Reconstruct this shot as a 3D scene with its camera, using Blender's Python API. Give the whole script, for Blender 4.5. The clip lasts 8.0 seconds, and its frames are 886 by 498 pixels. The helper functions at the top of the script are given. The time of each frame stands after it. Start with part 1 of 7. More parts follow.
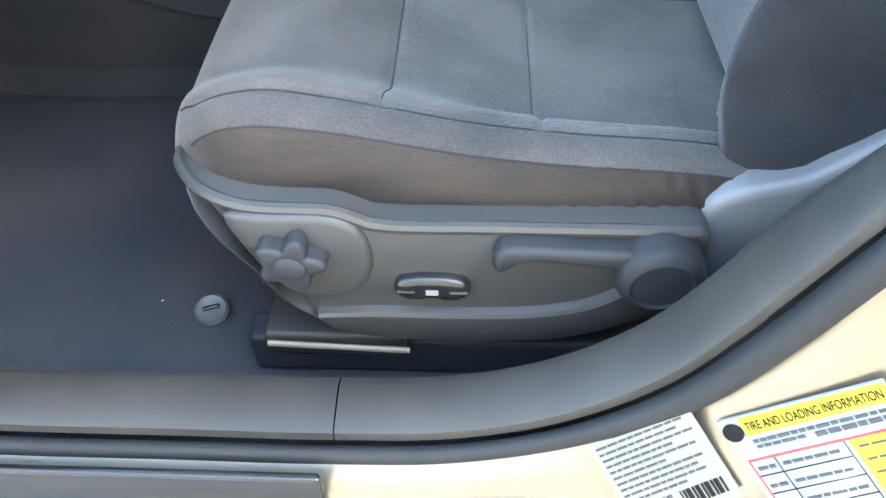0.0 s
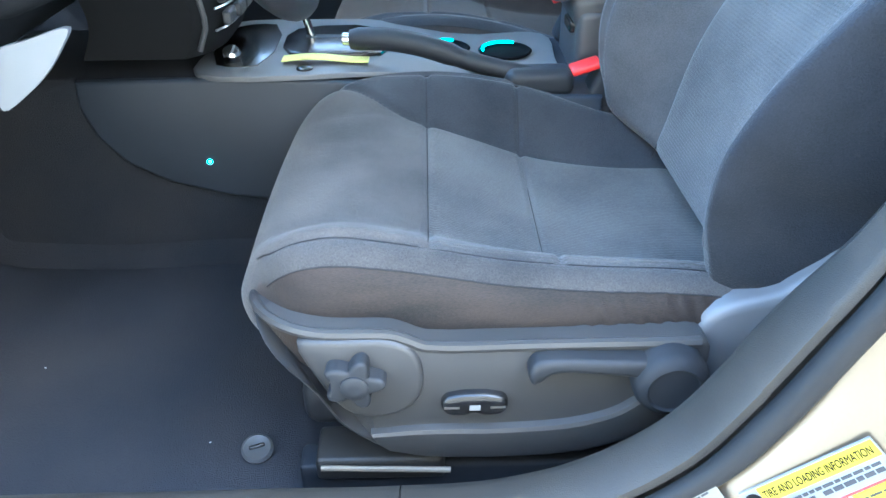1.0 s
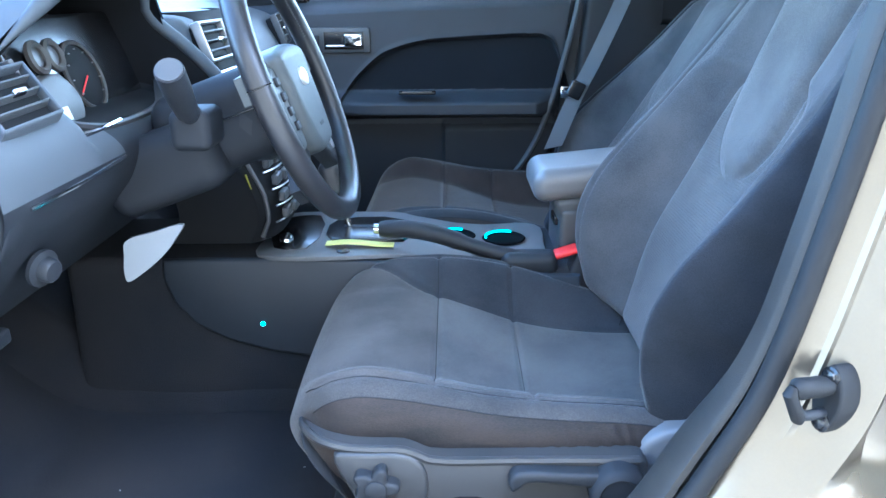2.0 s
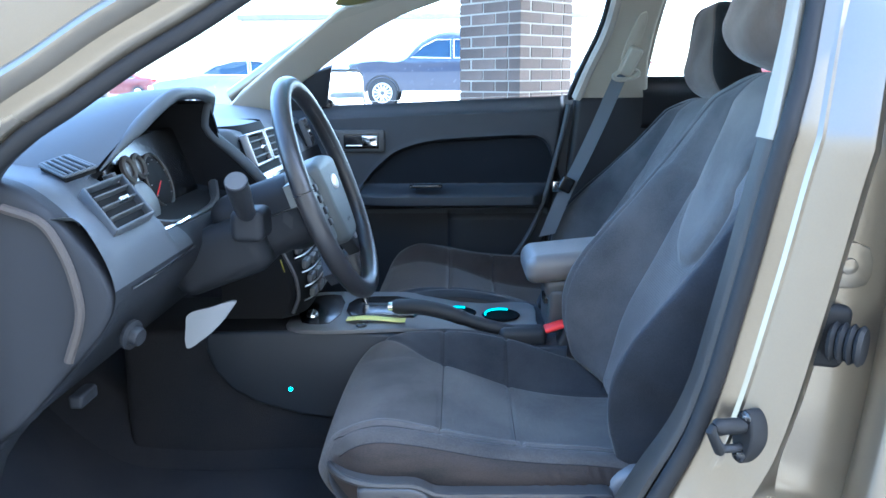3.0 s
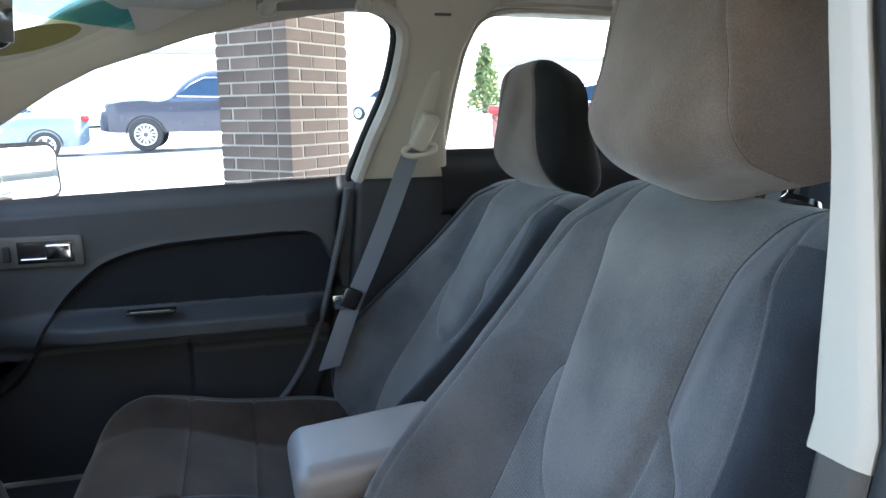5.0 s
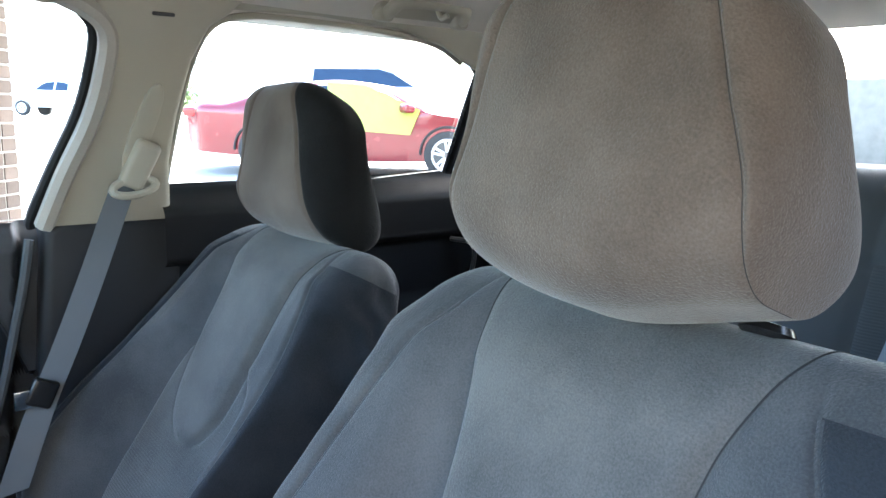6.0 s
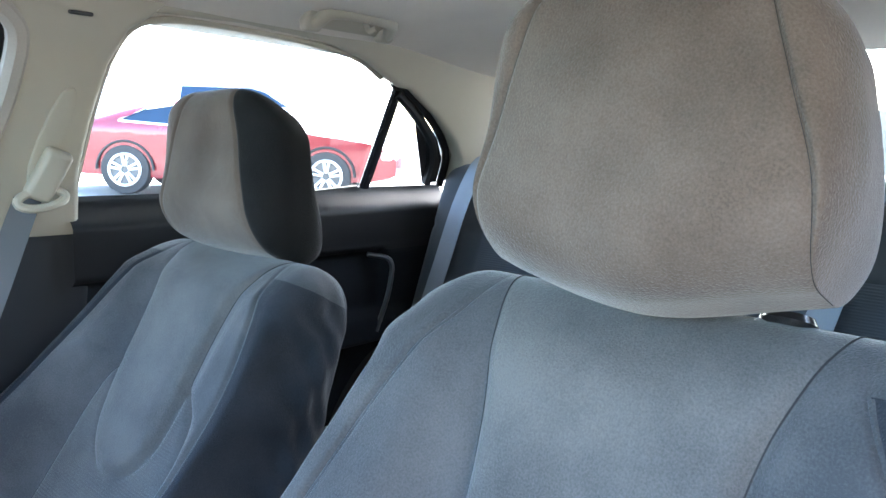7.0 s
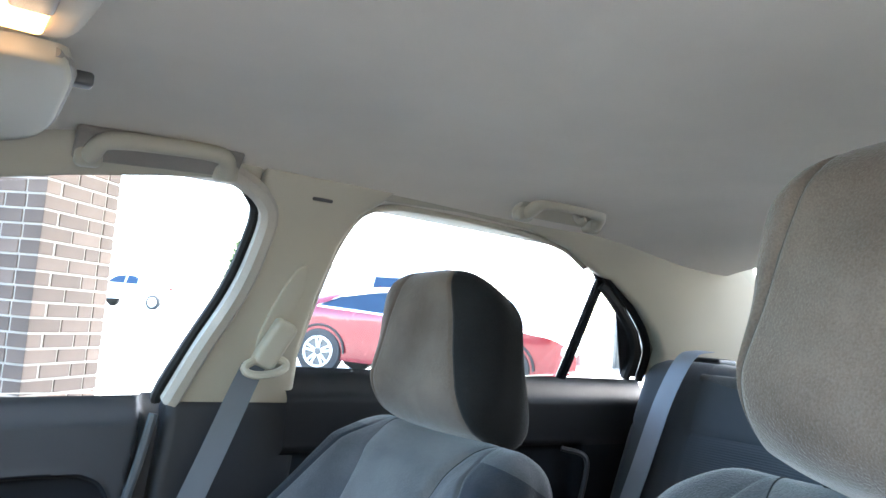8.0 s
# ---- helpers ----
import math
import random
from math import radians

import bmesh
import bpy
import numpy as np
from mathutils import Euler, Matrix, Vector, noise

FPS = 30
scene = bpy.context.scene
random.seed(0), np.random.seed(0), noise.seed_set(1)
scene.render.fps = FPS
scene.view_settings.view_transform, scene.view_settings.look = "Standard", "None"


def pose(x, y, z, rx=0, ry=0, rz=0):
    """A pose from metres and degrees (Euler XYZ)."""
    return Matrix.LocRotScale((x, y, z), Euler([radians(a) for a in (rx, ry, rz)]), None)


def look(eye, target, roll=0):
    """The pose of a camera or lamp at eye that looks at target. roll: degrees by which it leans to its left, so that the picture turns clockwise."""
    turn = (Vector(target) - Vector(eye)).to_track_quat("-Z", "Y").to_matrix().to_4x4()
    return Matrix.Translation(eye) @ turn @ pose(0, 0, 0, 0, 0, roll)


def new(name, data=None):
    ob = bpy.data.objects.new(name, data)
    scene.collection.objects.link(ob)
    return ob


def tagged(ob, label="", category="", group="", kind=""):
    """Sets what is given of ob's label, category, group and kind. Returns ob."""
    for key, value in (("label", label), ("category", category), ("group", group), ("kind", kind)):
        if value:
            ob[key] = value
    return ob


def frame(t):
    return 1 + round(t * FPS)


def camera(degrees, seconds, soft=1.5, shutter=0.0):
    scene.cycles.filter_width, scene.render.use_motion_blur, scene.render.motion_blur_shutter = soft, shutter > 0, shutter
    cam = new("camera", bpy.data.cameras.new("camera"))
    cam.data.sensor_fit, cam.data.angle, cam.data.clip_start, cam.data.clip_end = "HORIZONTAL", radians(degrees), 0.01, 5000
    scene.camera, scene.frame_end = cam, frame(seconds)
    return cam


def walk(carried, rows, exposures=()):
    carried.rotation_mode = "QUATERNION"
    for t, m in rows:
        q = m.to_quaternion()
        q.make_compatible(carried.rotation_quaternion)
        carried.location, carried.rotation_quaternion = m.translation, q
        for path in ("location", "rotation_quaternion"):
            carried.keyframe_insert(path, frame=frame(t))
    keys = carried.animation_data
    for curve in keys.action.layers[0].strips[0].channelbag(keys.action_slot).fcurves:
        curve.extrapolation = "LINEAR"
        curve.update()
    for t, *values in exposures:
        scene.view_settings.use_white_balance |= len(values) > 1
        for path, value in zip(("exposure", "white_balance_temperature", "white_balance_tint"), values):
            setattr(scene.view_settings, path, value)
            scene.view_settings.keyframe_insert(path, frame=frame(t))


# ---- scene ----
cam = camera(61.0, 8.0)

PATH = [
    (0, (0.272, -1.053, 0.879), (0.215, 0.325, -0.569), -0.5),
    (0.5, (0.222, -1.094, 0.876), (0.214, 0.41, -0.442), -1.3),
    (1, (0.21, -1.165, 0.91), (0.241, 0.523, -0.162), -0.5),
    (1.5, (0.24, -1.277, 0.953), (0.233, 0.529, 0.092), -0.5),
    (2, (0.228, -1.397, 1.002), (0.208, 0.492, 0.345), -0.5),
    (2.2, (0.243, -1.455, 1.008), (0.228, 0.46, 0.431), -0.8),
    (3.3, (0.221, -1.624, 1.074), (0.164, 0.325, 0.628), -0.3),
    (3.5, (0.213, -1.615, 1.075), (0.132, 0.329, 0.61), -0.4),
    (4, (0.27, -1.458, 1.086), (0.123, 0.478, 0.606), -0.7),
    (4.1, (0.285, -1.406, 1.093), (0.15, 0.531, 0.614), -0.3),
    (4.5, (0.344, -1.245, 1.128), (0.379, 0.707, 0.694), -0.9),
    (5, (0.332, -0.993, 1.148), (0.85, 0.904, 0.782), -0.8),
    (5.2, (0.329, -0.908, 1.157), (1.039, 0.931, 0.819), -0.1),
    (6.3, (0.36, -0.652, 1.211), (1.704, 0.778, 0.824), 1.3),
    (6.5, (0.329, -0.643, 1.217), (1.742, 0.721, 0.833), 1.6),
    (7, (0.281, -0.607, 1.177), (1.75, 0.718, 0.884), 2.0),
    (7.5, (0.267, -0.559, 1.143), (1.634, 0.901, 1.095), 3.4),
    (8, (0.254, -0.563, 1.157), (1.363, 1.09, 1.351), 4.7),
]
walk(cam, [(t, look(eye, target, roll)) for t, eye, target, roll in PATH], [(0, 5.2, 6500, 0), (0.5, 5.2, 6150, -1), (1.0, 5.25, 5550, -2), (1.5, 5.2, 5100, 1), (2.0, 4.85, 5100, 2), (3.5, 4.05, 5200, 3), (4.5, 4.0, 5500, 4), (5.0, 3.95, 6500, 6), (6.5, 4.75, 6400, 6), (7, 4.8, 6200, 6), (7.5, 4.85, 6300, 7), (8, 4.65, 6300, 6)])

# ---- world, sun, exposure ----
SUN_EL, SUN_AZ = radians(50), radians(72)
world = bpy.data.worlds.new("sky")
scene.world = world
world.use_nodes = True
wn = world.node_tree
sky = wn.nodes.new("ShaderNodeTexSky")
sky.sky_type = "NISHITA"
sky.sun_disc = False
sky.sun_elevation, sky.sun_rotation = SUN_EL, SUN_AZ
sky.air_density, sky.dust_density, sky.ozone_density = 1.0, 2.5, 1.2
wn.links.new(sky.outputs[0], wn.nodes["Background"].inputs[0])
wn.nodes["Background"].inputs[1].default_value = 0.15
sun = new("sun", bpy.data.lights.new("sun", "SUN"))
sun.data.energy, sun.data.angle, sun.data.color = 3.0, radians(0.6), (1.0, 0.95, 0.87)
# the sky texture's sun stands at azimuth SUN_AZ, clockwise from +y
sun_way = Vector((math.sin(SUN_AZ) * math.cos(SUN_EL), math.cos(SUN_AZ) * math.cos(SUN_EL), math.sin(SUN_EL)))
sun.matrix_world = Matrix.Translation((0, 0, 12)) @ sun_way.to_track_quat("Z", "Y").to_matrix().to_4x4()


# ---- materials ----
def mat(name, color, rough=0.6, metal=0.0, grain=400.0, bump=0.1, var=0.12, blotch=6.0, sheen=0.0, coat=0.0, depth=0.001, second=None, stretch=(1, 1, 1), spec=0.5, mottle=0.35):
    """A surface with fine grain (bump) and broad tone variation, in metres."""
    m = bpy.data.materials.new(name)
    m.use_nodes = True
    nt, n = m.node_tree, m.node_tree.nodes
    b = n["Principled BSDF"]
    co = n.new("ShaderNodeTexCoord")
    mp = n.new("ShaderNodeMapping")
    mp.inputs["Scale"].default_value = stretch
    nt.links.new(co.outputs["Object"], mp.inputs[0])
    big = n.new("ShaderNodeTexNoise")
    big.inputs["Scale"].default_value, big.inputs["Detail"].default_value = blotch, 4
    nt.links.new(mp.outputs[0], big.inputs["Vector"])
    fine = n.new("ShaderNodeTexNoise")
    fine.inputs["Scale"].default_value, fine.inputs["Detail"].default_value = grain, 3
    nt.links.new(mp.outputs[0], fine.inputs["Vector"])
    mix = n.new("ShaderNodeMath")
    mix.operation = "MULTIPLY_ADD"
    mix.inputs[1].default_value = mottle
    nt.links.new(fine.outputs[0], mix.inputs[0])
    nt.links.new(big.outputs[0], mix.inputs[2])
    ramp = n.new("ShaderNodeValToRGB")
    second = second or color
    low = 0.275 + 0.5 * mottle
    ramp.color_ramp.elements[0].position, ramp.color_ramp.elements[1].position = low, min(1, low + 0.45)
    ramp.color_ramp.elements[0].color = [c * (1 - var) for c in color] + [1]
    ramp.color_ramp.elements[1].color = [min(1, c * (1 + var)) for c in second] + [1]
    nt.links.new(mix.outputs[0], ramp.inputs[0])
    nt.links.new(ramp.outputs[0], b.inputs["Base Color"])
    rr = n.new("ShaderNodeMapRange")
    rr.inputs["To Min"].default_value, rr.inputs["To Max"].default_value = max(0.02, rough - 0.08), min(1, rough + 0.08)
    nt.links.new(big.outputs[0], rr.inputs[0])
    nt.links.new(rr.outputs[0], b.inputs["Roughness"])
    b.inputs["Metallic"].default_value, b.inputs["Specular IOR Level"].default_value = metal, spec
    b.inputs["Sheen Weight"].default_value, b.inputs["Sheen Roughness"].default_value = sheen, 0.4
    b.inputs["Coat Weight"].default_value = coat
    if bump:
        bp = n.new("ShaderNodeBump")
        bp.inputs["Strength"].default_value, bp.inputs["Distance"].default_value = bump, depth
        nt.links.new(fine.outputs[0], bp.inputs["Height"])
        nt.links.new(bp.outputs[0], b.inputs["Normal"])
    return m


def ribbed(name, base, axis, pitch):
    """The velour again, woven in fine ribs across one axis."""
    m = base.copy()
    m.name = name
    nt, n = m.node_tree, m.node_tree.nodes
    bp = next(x for x in n if x.type == "BUMP")
    wave = n.new("ShaderNodeTexWave")
    wave.bands_direction = axis
    wave.inputs["Scale"].default_value = 0.314 / pitch
    wave.inputs["Distortion"].default_value = 0.3
    co = next(x for x in n if x.type == "TEX_COORD")
    nt.links.new(co.outputs["Object"], wave.inputs[0])
    b2 = n.new("ShaderNodeBump")
    b2.inputs["Strength"].default_value, b2.inputs["Distance"].default_value = 0.40, 0.001
    nt.links.new(wave.outputs["Fac"], b2.inputs["Height"])
    nt.links.new(bp.outputs[0], b2.inputs["Normal"])
    nt.links.new(b2.outputs[0], n["Principled BSDF"].inputs["Normal"])
    return m


def glow(name, color, strength):
    m = mat(name, color, 0.5, bump=0)
    b = m.node_tree.nodes["Principled BSDF"]
    b.inputs["Emission Color"].default_value, b.inputs["Emission Strength"].default_value = (*color, 1), strength
    return m


def glass(name, tint=(0.96, 0.98, 0.98), ior=1.25, gloss=1.0):
    m = bpy.data.materials.new(name)
    m.use_nodes = True
    nt, n = m.node_tree, m.node_tree.nodes
    n.remove(n["Principled BSDF"])
    tr, gl, mx, fr = n.new("ShaderNodeBsdfTransparent"), n.new("ShaderNodeBsdfGlossy"), n.new("ShaderNodeMixShader"), n.new("ShaderNodeFresnel")
    tr.inputs[0].default_value = (*tint, 1)
    gl.inputs["Roughness"].default_value = 0.02
    fr.inputs[0].default_value = ior
    soft = n.new("ShaderNodeMath")
    soft.operation, soft.inputs[1].default_value = "MULTIPLY", gloss
    nt.links.new(fr.outputs[0], soft.inputs[0])
    nt.links.new(soft.outputs[0], mx.inputs[0])
    nt.links.new(tr.outputs[0], mx.inputs[1])
    nt.links.new(gl.outputs[0], mx.inputs[2])
    nt.links.new(mx.outputs[0], n["Material Output"].inputs[0])
    return m


CLOTH = dict(rough=0.92, grain=620, bump=0.75, depth=0.0013, sheen=0.22, spec=0.10, mottle=0.60)
VELOUR = mat("grey velour", (0.076, 0.077, 0.079), var=0.20, blotch=9, second=(0.104, 0.101, 0.098), **CLOTH)
# the same velour, darkened to carry the cushion bolsters' shade
VELOUR_DARK = mat("shaded cushion velour", (0.049, 0.049, 0.051), var=0.20, blotch=9, second=(0.068, 0.065, 0.063), **{**CLOTH, "sheen": 0.16})
# the backrest bolsters' tone: VELOUR with some shade mixed in
VELOUR_MID = mat("shaded grey velour", (0.060, 0.063, 0.069), var=0.20, blotch=9, second=(0.080, 0.080, 0.082), **CLOTH)
# the seat velour darkened, so the inner bolster looks turned from the light
VELOUR_BOLSTER = mat("shaded bolster velour", (0.032, 0.035, 0.041), var=0.20, blotch=9, second=(0.043, 0.045, 0.050), **{**CLOTH, "sheen": 0.22})
# the passenger cushion's shade and warm bounce, put into the cloth colour
VELOUR_DIM = mat("dimmed warm velour", (0.028, 0.022, 0.019), var=0.30, blotch=9, second=(0.042, 0.032, 0.027), **{**CLOTH, "sheen": 0.25})
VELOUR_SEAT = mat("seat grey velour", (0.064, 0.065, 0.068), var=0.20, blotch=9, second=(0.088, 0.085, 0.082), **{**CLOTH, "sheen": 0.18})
VELOUR_FRONT = mat("brownish grey velour", (0.061, 0.059, 0.059), var=0.22, blotch=9, second=(0.084, 0.078, 0.074), **{**CLOTH, "sheen": 0.15})
VELOUR_RIB = ribbed("ribbed grey velour", VELOUR_SEAT, "Y", 0.0036)
VELOUR_RIBX = ribbed("cross ribbed grey velour", VELOUR, "Z", 0.0036)
# brown is wear; the extra darkness is side shade put into the colour
BROWNED_SHADE = mat("worn and shaded velour", (0.012, 0.011, 0.0115), var=0.30, blotch=14, second=(0.026, 0.019, 0.016), stretch=(0.5, 1, 2.2), **{**CLOTH, "rough": 0.55, "spec": 0.25, "sheen": 0.22, "bump": 0.4})
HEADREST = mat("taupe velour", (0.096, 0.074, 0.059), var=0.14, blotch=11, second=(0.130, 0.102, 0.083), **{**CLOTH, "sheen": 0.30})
# HEADREST darkened: shade painted on the passenger headrest's near side
HEADREST_SHADE = mat("shaded taupe velour", (0.013, 0.0125, 0.0125), var=0.25, blotch=12, **{**CLOTH, "sheen": 0.08})
# same cloth as the bolsters; the backrest sides' shade is in this colour
SEAT_SHADE = mat("shaded seat cloth", (0.025, 0.028, 0.034), var=0.25, blotch=12, **{**CLOTH, "sheen": 0.16})
# the blue in the base paints haze over the footwell; the brown is dirt
CARPET = mat("charcoal carpet", (0.011, 0.019, 0.034), 0.95, grain=700, bump=0.9, var=0.30, blotch=4, depth=0.003, second=(0.028, 0.027, 0.030))
PLASTIC = mat("charcoal plastic", (0.022, 0.024, 0.028), 0.5, grain=1500, bump=0.25, spec=0.3)
PLASTIC_GREY = mat("mid grey plastic", (0.060, 0.061, 0.063), 0.42, grain=1500, bump=0.25)
PLASTIC_SOFT = mat("soft dash vinyl", (0.070, 0.078, 0.087), 0.5, grain=1200, bump=0.3, spec=0.35)
DOORVINYL = mat("dark door vinyl", (0.040, 0.045, 0.053), 0.45, grain=1200, bump=0.3, spec=0.3)
# door vinyl blackened: the unlit rear door's shade is in the colour
DOORVINYL_UNLIT = mat("unlit rear door vinyl", (0.008, 0.0085, 0.010), 0.5, grain=1200, bump=0.3, spec=0.25)
HALFGREY = mat("pale grey plastic", (0.20, 0.21, 0.22), 0.45, grain=1500, bump=0.2)
# lightened, so the hinge cover's reflected light sits in its colour
HINGEGREY = mat("brightened satin plastic", (0.115, 0.12, 0.128), 0.4, grain=1500, bump=0.2)
ENDPLASTIC = mat("matt charcoal plastic", (0.018, 0.020, 0.024), 0.6, grain=1500, bump=0.25, spec=0.25)
# charcoal shifted towards navy, to paint in a bluish haze
CONSOLE_SIDE = mat("haze-tinted console plastic", (0.022, 0.029, 0.041), 0.5, grain=1500, bump=0.25)
DOORCLOTH = mat("black door cloth", (0.014, 0.016, 0.020), 0.85, grain=900, bump=0.3, sheen=0.03, spec=0.1)
BLACK = mat("gloss black plastic", (0.012, 0.012, 0.013), 0.22, bump=0)
VALANCE = mat("satin charcoal grey plastic", (0.038, 0.038, 0.039), 0.40, grain=1500, bump=0.25)
SILL = mat("scuffed taupe-grey sill plastic", (0.020, 0.0195, 0.019), 0.5, grain=900, bump=0.3, var=0.25, blotch=7, second=(0.030, 0.027, 0.023), spec=0.35)
RUBBER = mat("black rubber", (0.013, 0.0135, 0.0145), 0.62, grain=600, bump=0.15, spec=0.3)
PAINT = mat("champagne metallic paint", (0.195, 0.170, 0.130), 0.30, metal=0.75, bump=0, var=0.05, coat=0.4)
HEADLINER = mat("beige headliner cloth", (0.62, 0.57, 0.50), 0.95, grain=900, bump=0.4, var=0.05)
TRIM = mat("beige trim plastic", (0.40, 0.37, 0.30), 0.6, grain=1500, bump=0.2, var=0.05)
# TRIM darkened in colour, to offset the strong light on the doorway pillar
TRIM_DIMMED = mat("dimmed beige trim plastic", (0.25, 0.235, 0.195), 0.6, grain=1500, bump=0.2, var=0.05)
PALE_FRAME = mat("pale silver-beige frame", (0.42, 0.39, 0.34), 0.35, bump=0, coat=0.3)
CHROME = mat("chrome", (0.8, 0.8, 0.8), 0.08, metal=1.0, bump=0, var=0.02)
SILVER = mat("satin silver", (0.55, 0.55, 0.55), 0.3, metal=0.7, bump=0.02, grain=2000, var=0.05)
STEEL = mat("dull steel", (0.30, 0.28, 0.26), 0.35, metal=0.8, bump=0.05)
LEATHER = mat("black leather", (0.022, 0.022, 0.024), 0.33, grain=700, bump=0.35)
ARMREST = mat("grey leatherette", (0.155, 0.148, 0.145), 0.38, grain=800, bump=0.3)
STRAP = mat("grey seat belt webbing", (0.092, 0.098, 0.108), 0.6, grain=1200, bump=0.4)
STRAP_PALE = mat("pale seat belt webbing", (0.24, 0.27, 0.32), 0.6, grain=1200, bump=0.4)
SEAM = mat("dark seam thread", (0.032, 0.032, 0.034), 0.95, bump=0, spec=0.02)
GAUGE_RIM = mat("pale gauge rim", (0.05, 0.045, 0.04), 0.5, bump=0)
RED = mat("red plastic", (0.75, 0.03, 0.03), 0.4, bump=0)
WHITE = mat("white label", (0.62, 0.62, 0.61), 0.4, bump=0, var=0.02)
OFFWHITE = mat("yellowed label", (0.150, 0.146, 0.120), 0.5, bump=0, var=0.04)
LABEL_WHITE = mat("glossy white label", (0.165, 0.177, 0.182), 0.45, bump=0, var=0.03)
YELLOW = mat("yellow label", (0.32, 0.27, 0.01), 0.4, bump=0, var=0.02)
INK = mat("black ink", (0.012, 0.012, 0.012), 0.9, bump=0, spec=0.05)
INK_PALE = mat("grey ink", (0.055, 0.055, 0.058), 0.9, bump=0, spec=0.05)
CLEAR = glass("clear glass")
SCREEN = glass("laminated windscreen glass", (0.93, 0.96, 0.96), 1.1, 0.2)
TINTED = glass("shade band glass", (0.22, 0.70, 0.80), 1.1, 0.3)
CYAN = glow("cyan light", (0.0, 0.75, 0.85), 0.16)
AMBER = glow("warm lamp lens", (1.0, 0.42, 0.10), 0.7)


# ---- shape helpers ----
def spline(x, pts):
    """Smooth curve through (x, y) pairs, sampled at x."""
    px, py = np.array(pts, float).T
    s = np.gradient(py, px)
    x = np.clip(np.asarray(x, float), px[0], px[-1])
    i = np.clip(np.searchsorted(px, x) - 1, 0, len(px) - 2)
    h = px[i + 1] - px[i]
    u = (x - px[i]) / h
    return (2 * u**3 - 3 * u**2 + 1) * py[i] + (u**3 - 2 * u**2 + u) * h * s[i] + (3 * u**2 - 2 * u**3) * py[i + 1] + (u**3 - u**2) * h * s[i + 1]


def step(x, a, b):
    u = np.clip((np.asarray(x, float) - a) / (b - a), 0, 1)
    return u * u * (3 - 2 * u)


def groove(d, w=0.003):
    return np.exp(-((d / w) ** 2))


def rounded(pts, n=8, closed=False):
    """A smooth curve (centripetal Catmull-Rom) through points, n steps a span."""
    p = np.array(pts, float)
    out = []
    k = len(p)
    for i in range(k if closed else k - 1):
        b, c = p[i], p[(i + 1) % k]
        a = p[i - 1] if closed or i else 2 * b - c
        d = p[(i + 2) % k] if closed or i + 2 < k else 2 * c - b
        t1 = max(np.linalg.norm(b - a), 1e-9) ** 0.5
        t2 = t1 + max(np.linalg.norm(c - b), 1e-9) ** 0.5
        t3 = t2 + max(np.linalg.norm(d - c), 1e-9) ** 0.5
        for t in t1 + (t2 - t1) * np.arange(n) / n:
            a1, a2, a3 = ((t1 - t) * a + t * b) / t1, ((t2 - t) * b + (t - t1) * c) / (t2 - t1), ((t3 - t) * c + (t - t2) * d) / (t3 - t2)
            b1, b2 = ((t2 - t) * a1 + t * a2) / t2, ((t3 - t) * a2 + (t - t1) * a3) / (t3 - t1)
            out.append(((t2 - t) * b1 + (t - t1) * b2) / (t2 - t1))
    if not closed:
        out.append(p[-1])
    return np.array(out)


def thing(name, at, label, category, group="", kind=""):
    ob = new(name)
    ob.empty_display_size = 0.05
    ob.location = at
    return tagged(ob, label, category, group, kind)


def place(ob):
    m = Matrix.Identity(4)
    while ob:
        m = ob.matrix_basis @ m
        ob = ob.parent
    return m


def part(name, shape, material, parent=None, label="", sharp=40, category="", kind=""):
    """Links a bmesh, or (verts, faces[, normals]), given in world places, as ONE mesh object under a thing or part."""
    me = bpy.data.meshes.new(name)
    if isinstance(shape, tuple):
        v, f = shape[:2]
        me.from_pydata([tuple(map(float, p)) for p in v], [], [tuple(map(int, q)) for q in f])
        me.update()
    else:
        bmesh.ops.recalc_face_normals(shape, faces=shape.faces[:])
        shape.to_mesh(me)
        shape.free()
    me.shade_smooth()
    if isinstance(shape, tuple) and len(shape) > 2:
        me.normals_split_custom_set_from_vertices([tuple(map(float, n)) for n in shape[2]])
    else:
        me.set_sharp_from_angle(angle=radians(sharp))
    me.materials.append(material)
    ob = new(name, me)
    if parent:
        ob.parent = parent
        ob.matrix_parent_inverse = Matrix.Identity(4)
        ob.matrix_basis = Matrix.Translation(-Vector(origin(parent)))
    return tagged(ob, label, category, "", kind)


def origin(ob):
    p = Vector((0, 0, 0))
    while ob:
        p += ob.location
        ob = ob.parent
    return p


def weld(v, f):
    key = np.round(np.asarray(v), 6)
    u, inv = np.unique(key, axis=0, return_inverse=True)
    inv = inv.ravel()
    f2 = []
    for q in f:
        w = []
        for i in q:
            j = int(inv[i])
            if j not in w:
                w.append(j)
        if len(w) > 2:
            f2.append(tuple(w))
    return u, f2


def grid_faces(a, b, off=0):
    return [(off + i * b + j, off + (i + 1) * b + j, off + (i + 1) * b + j + 1, off + i * b + j + 1) for i in range(a - 1) for j in range(b - 1)]


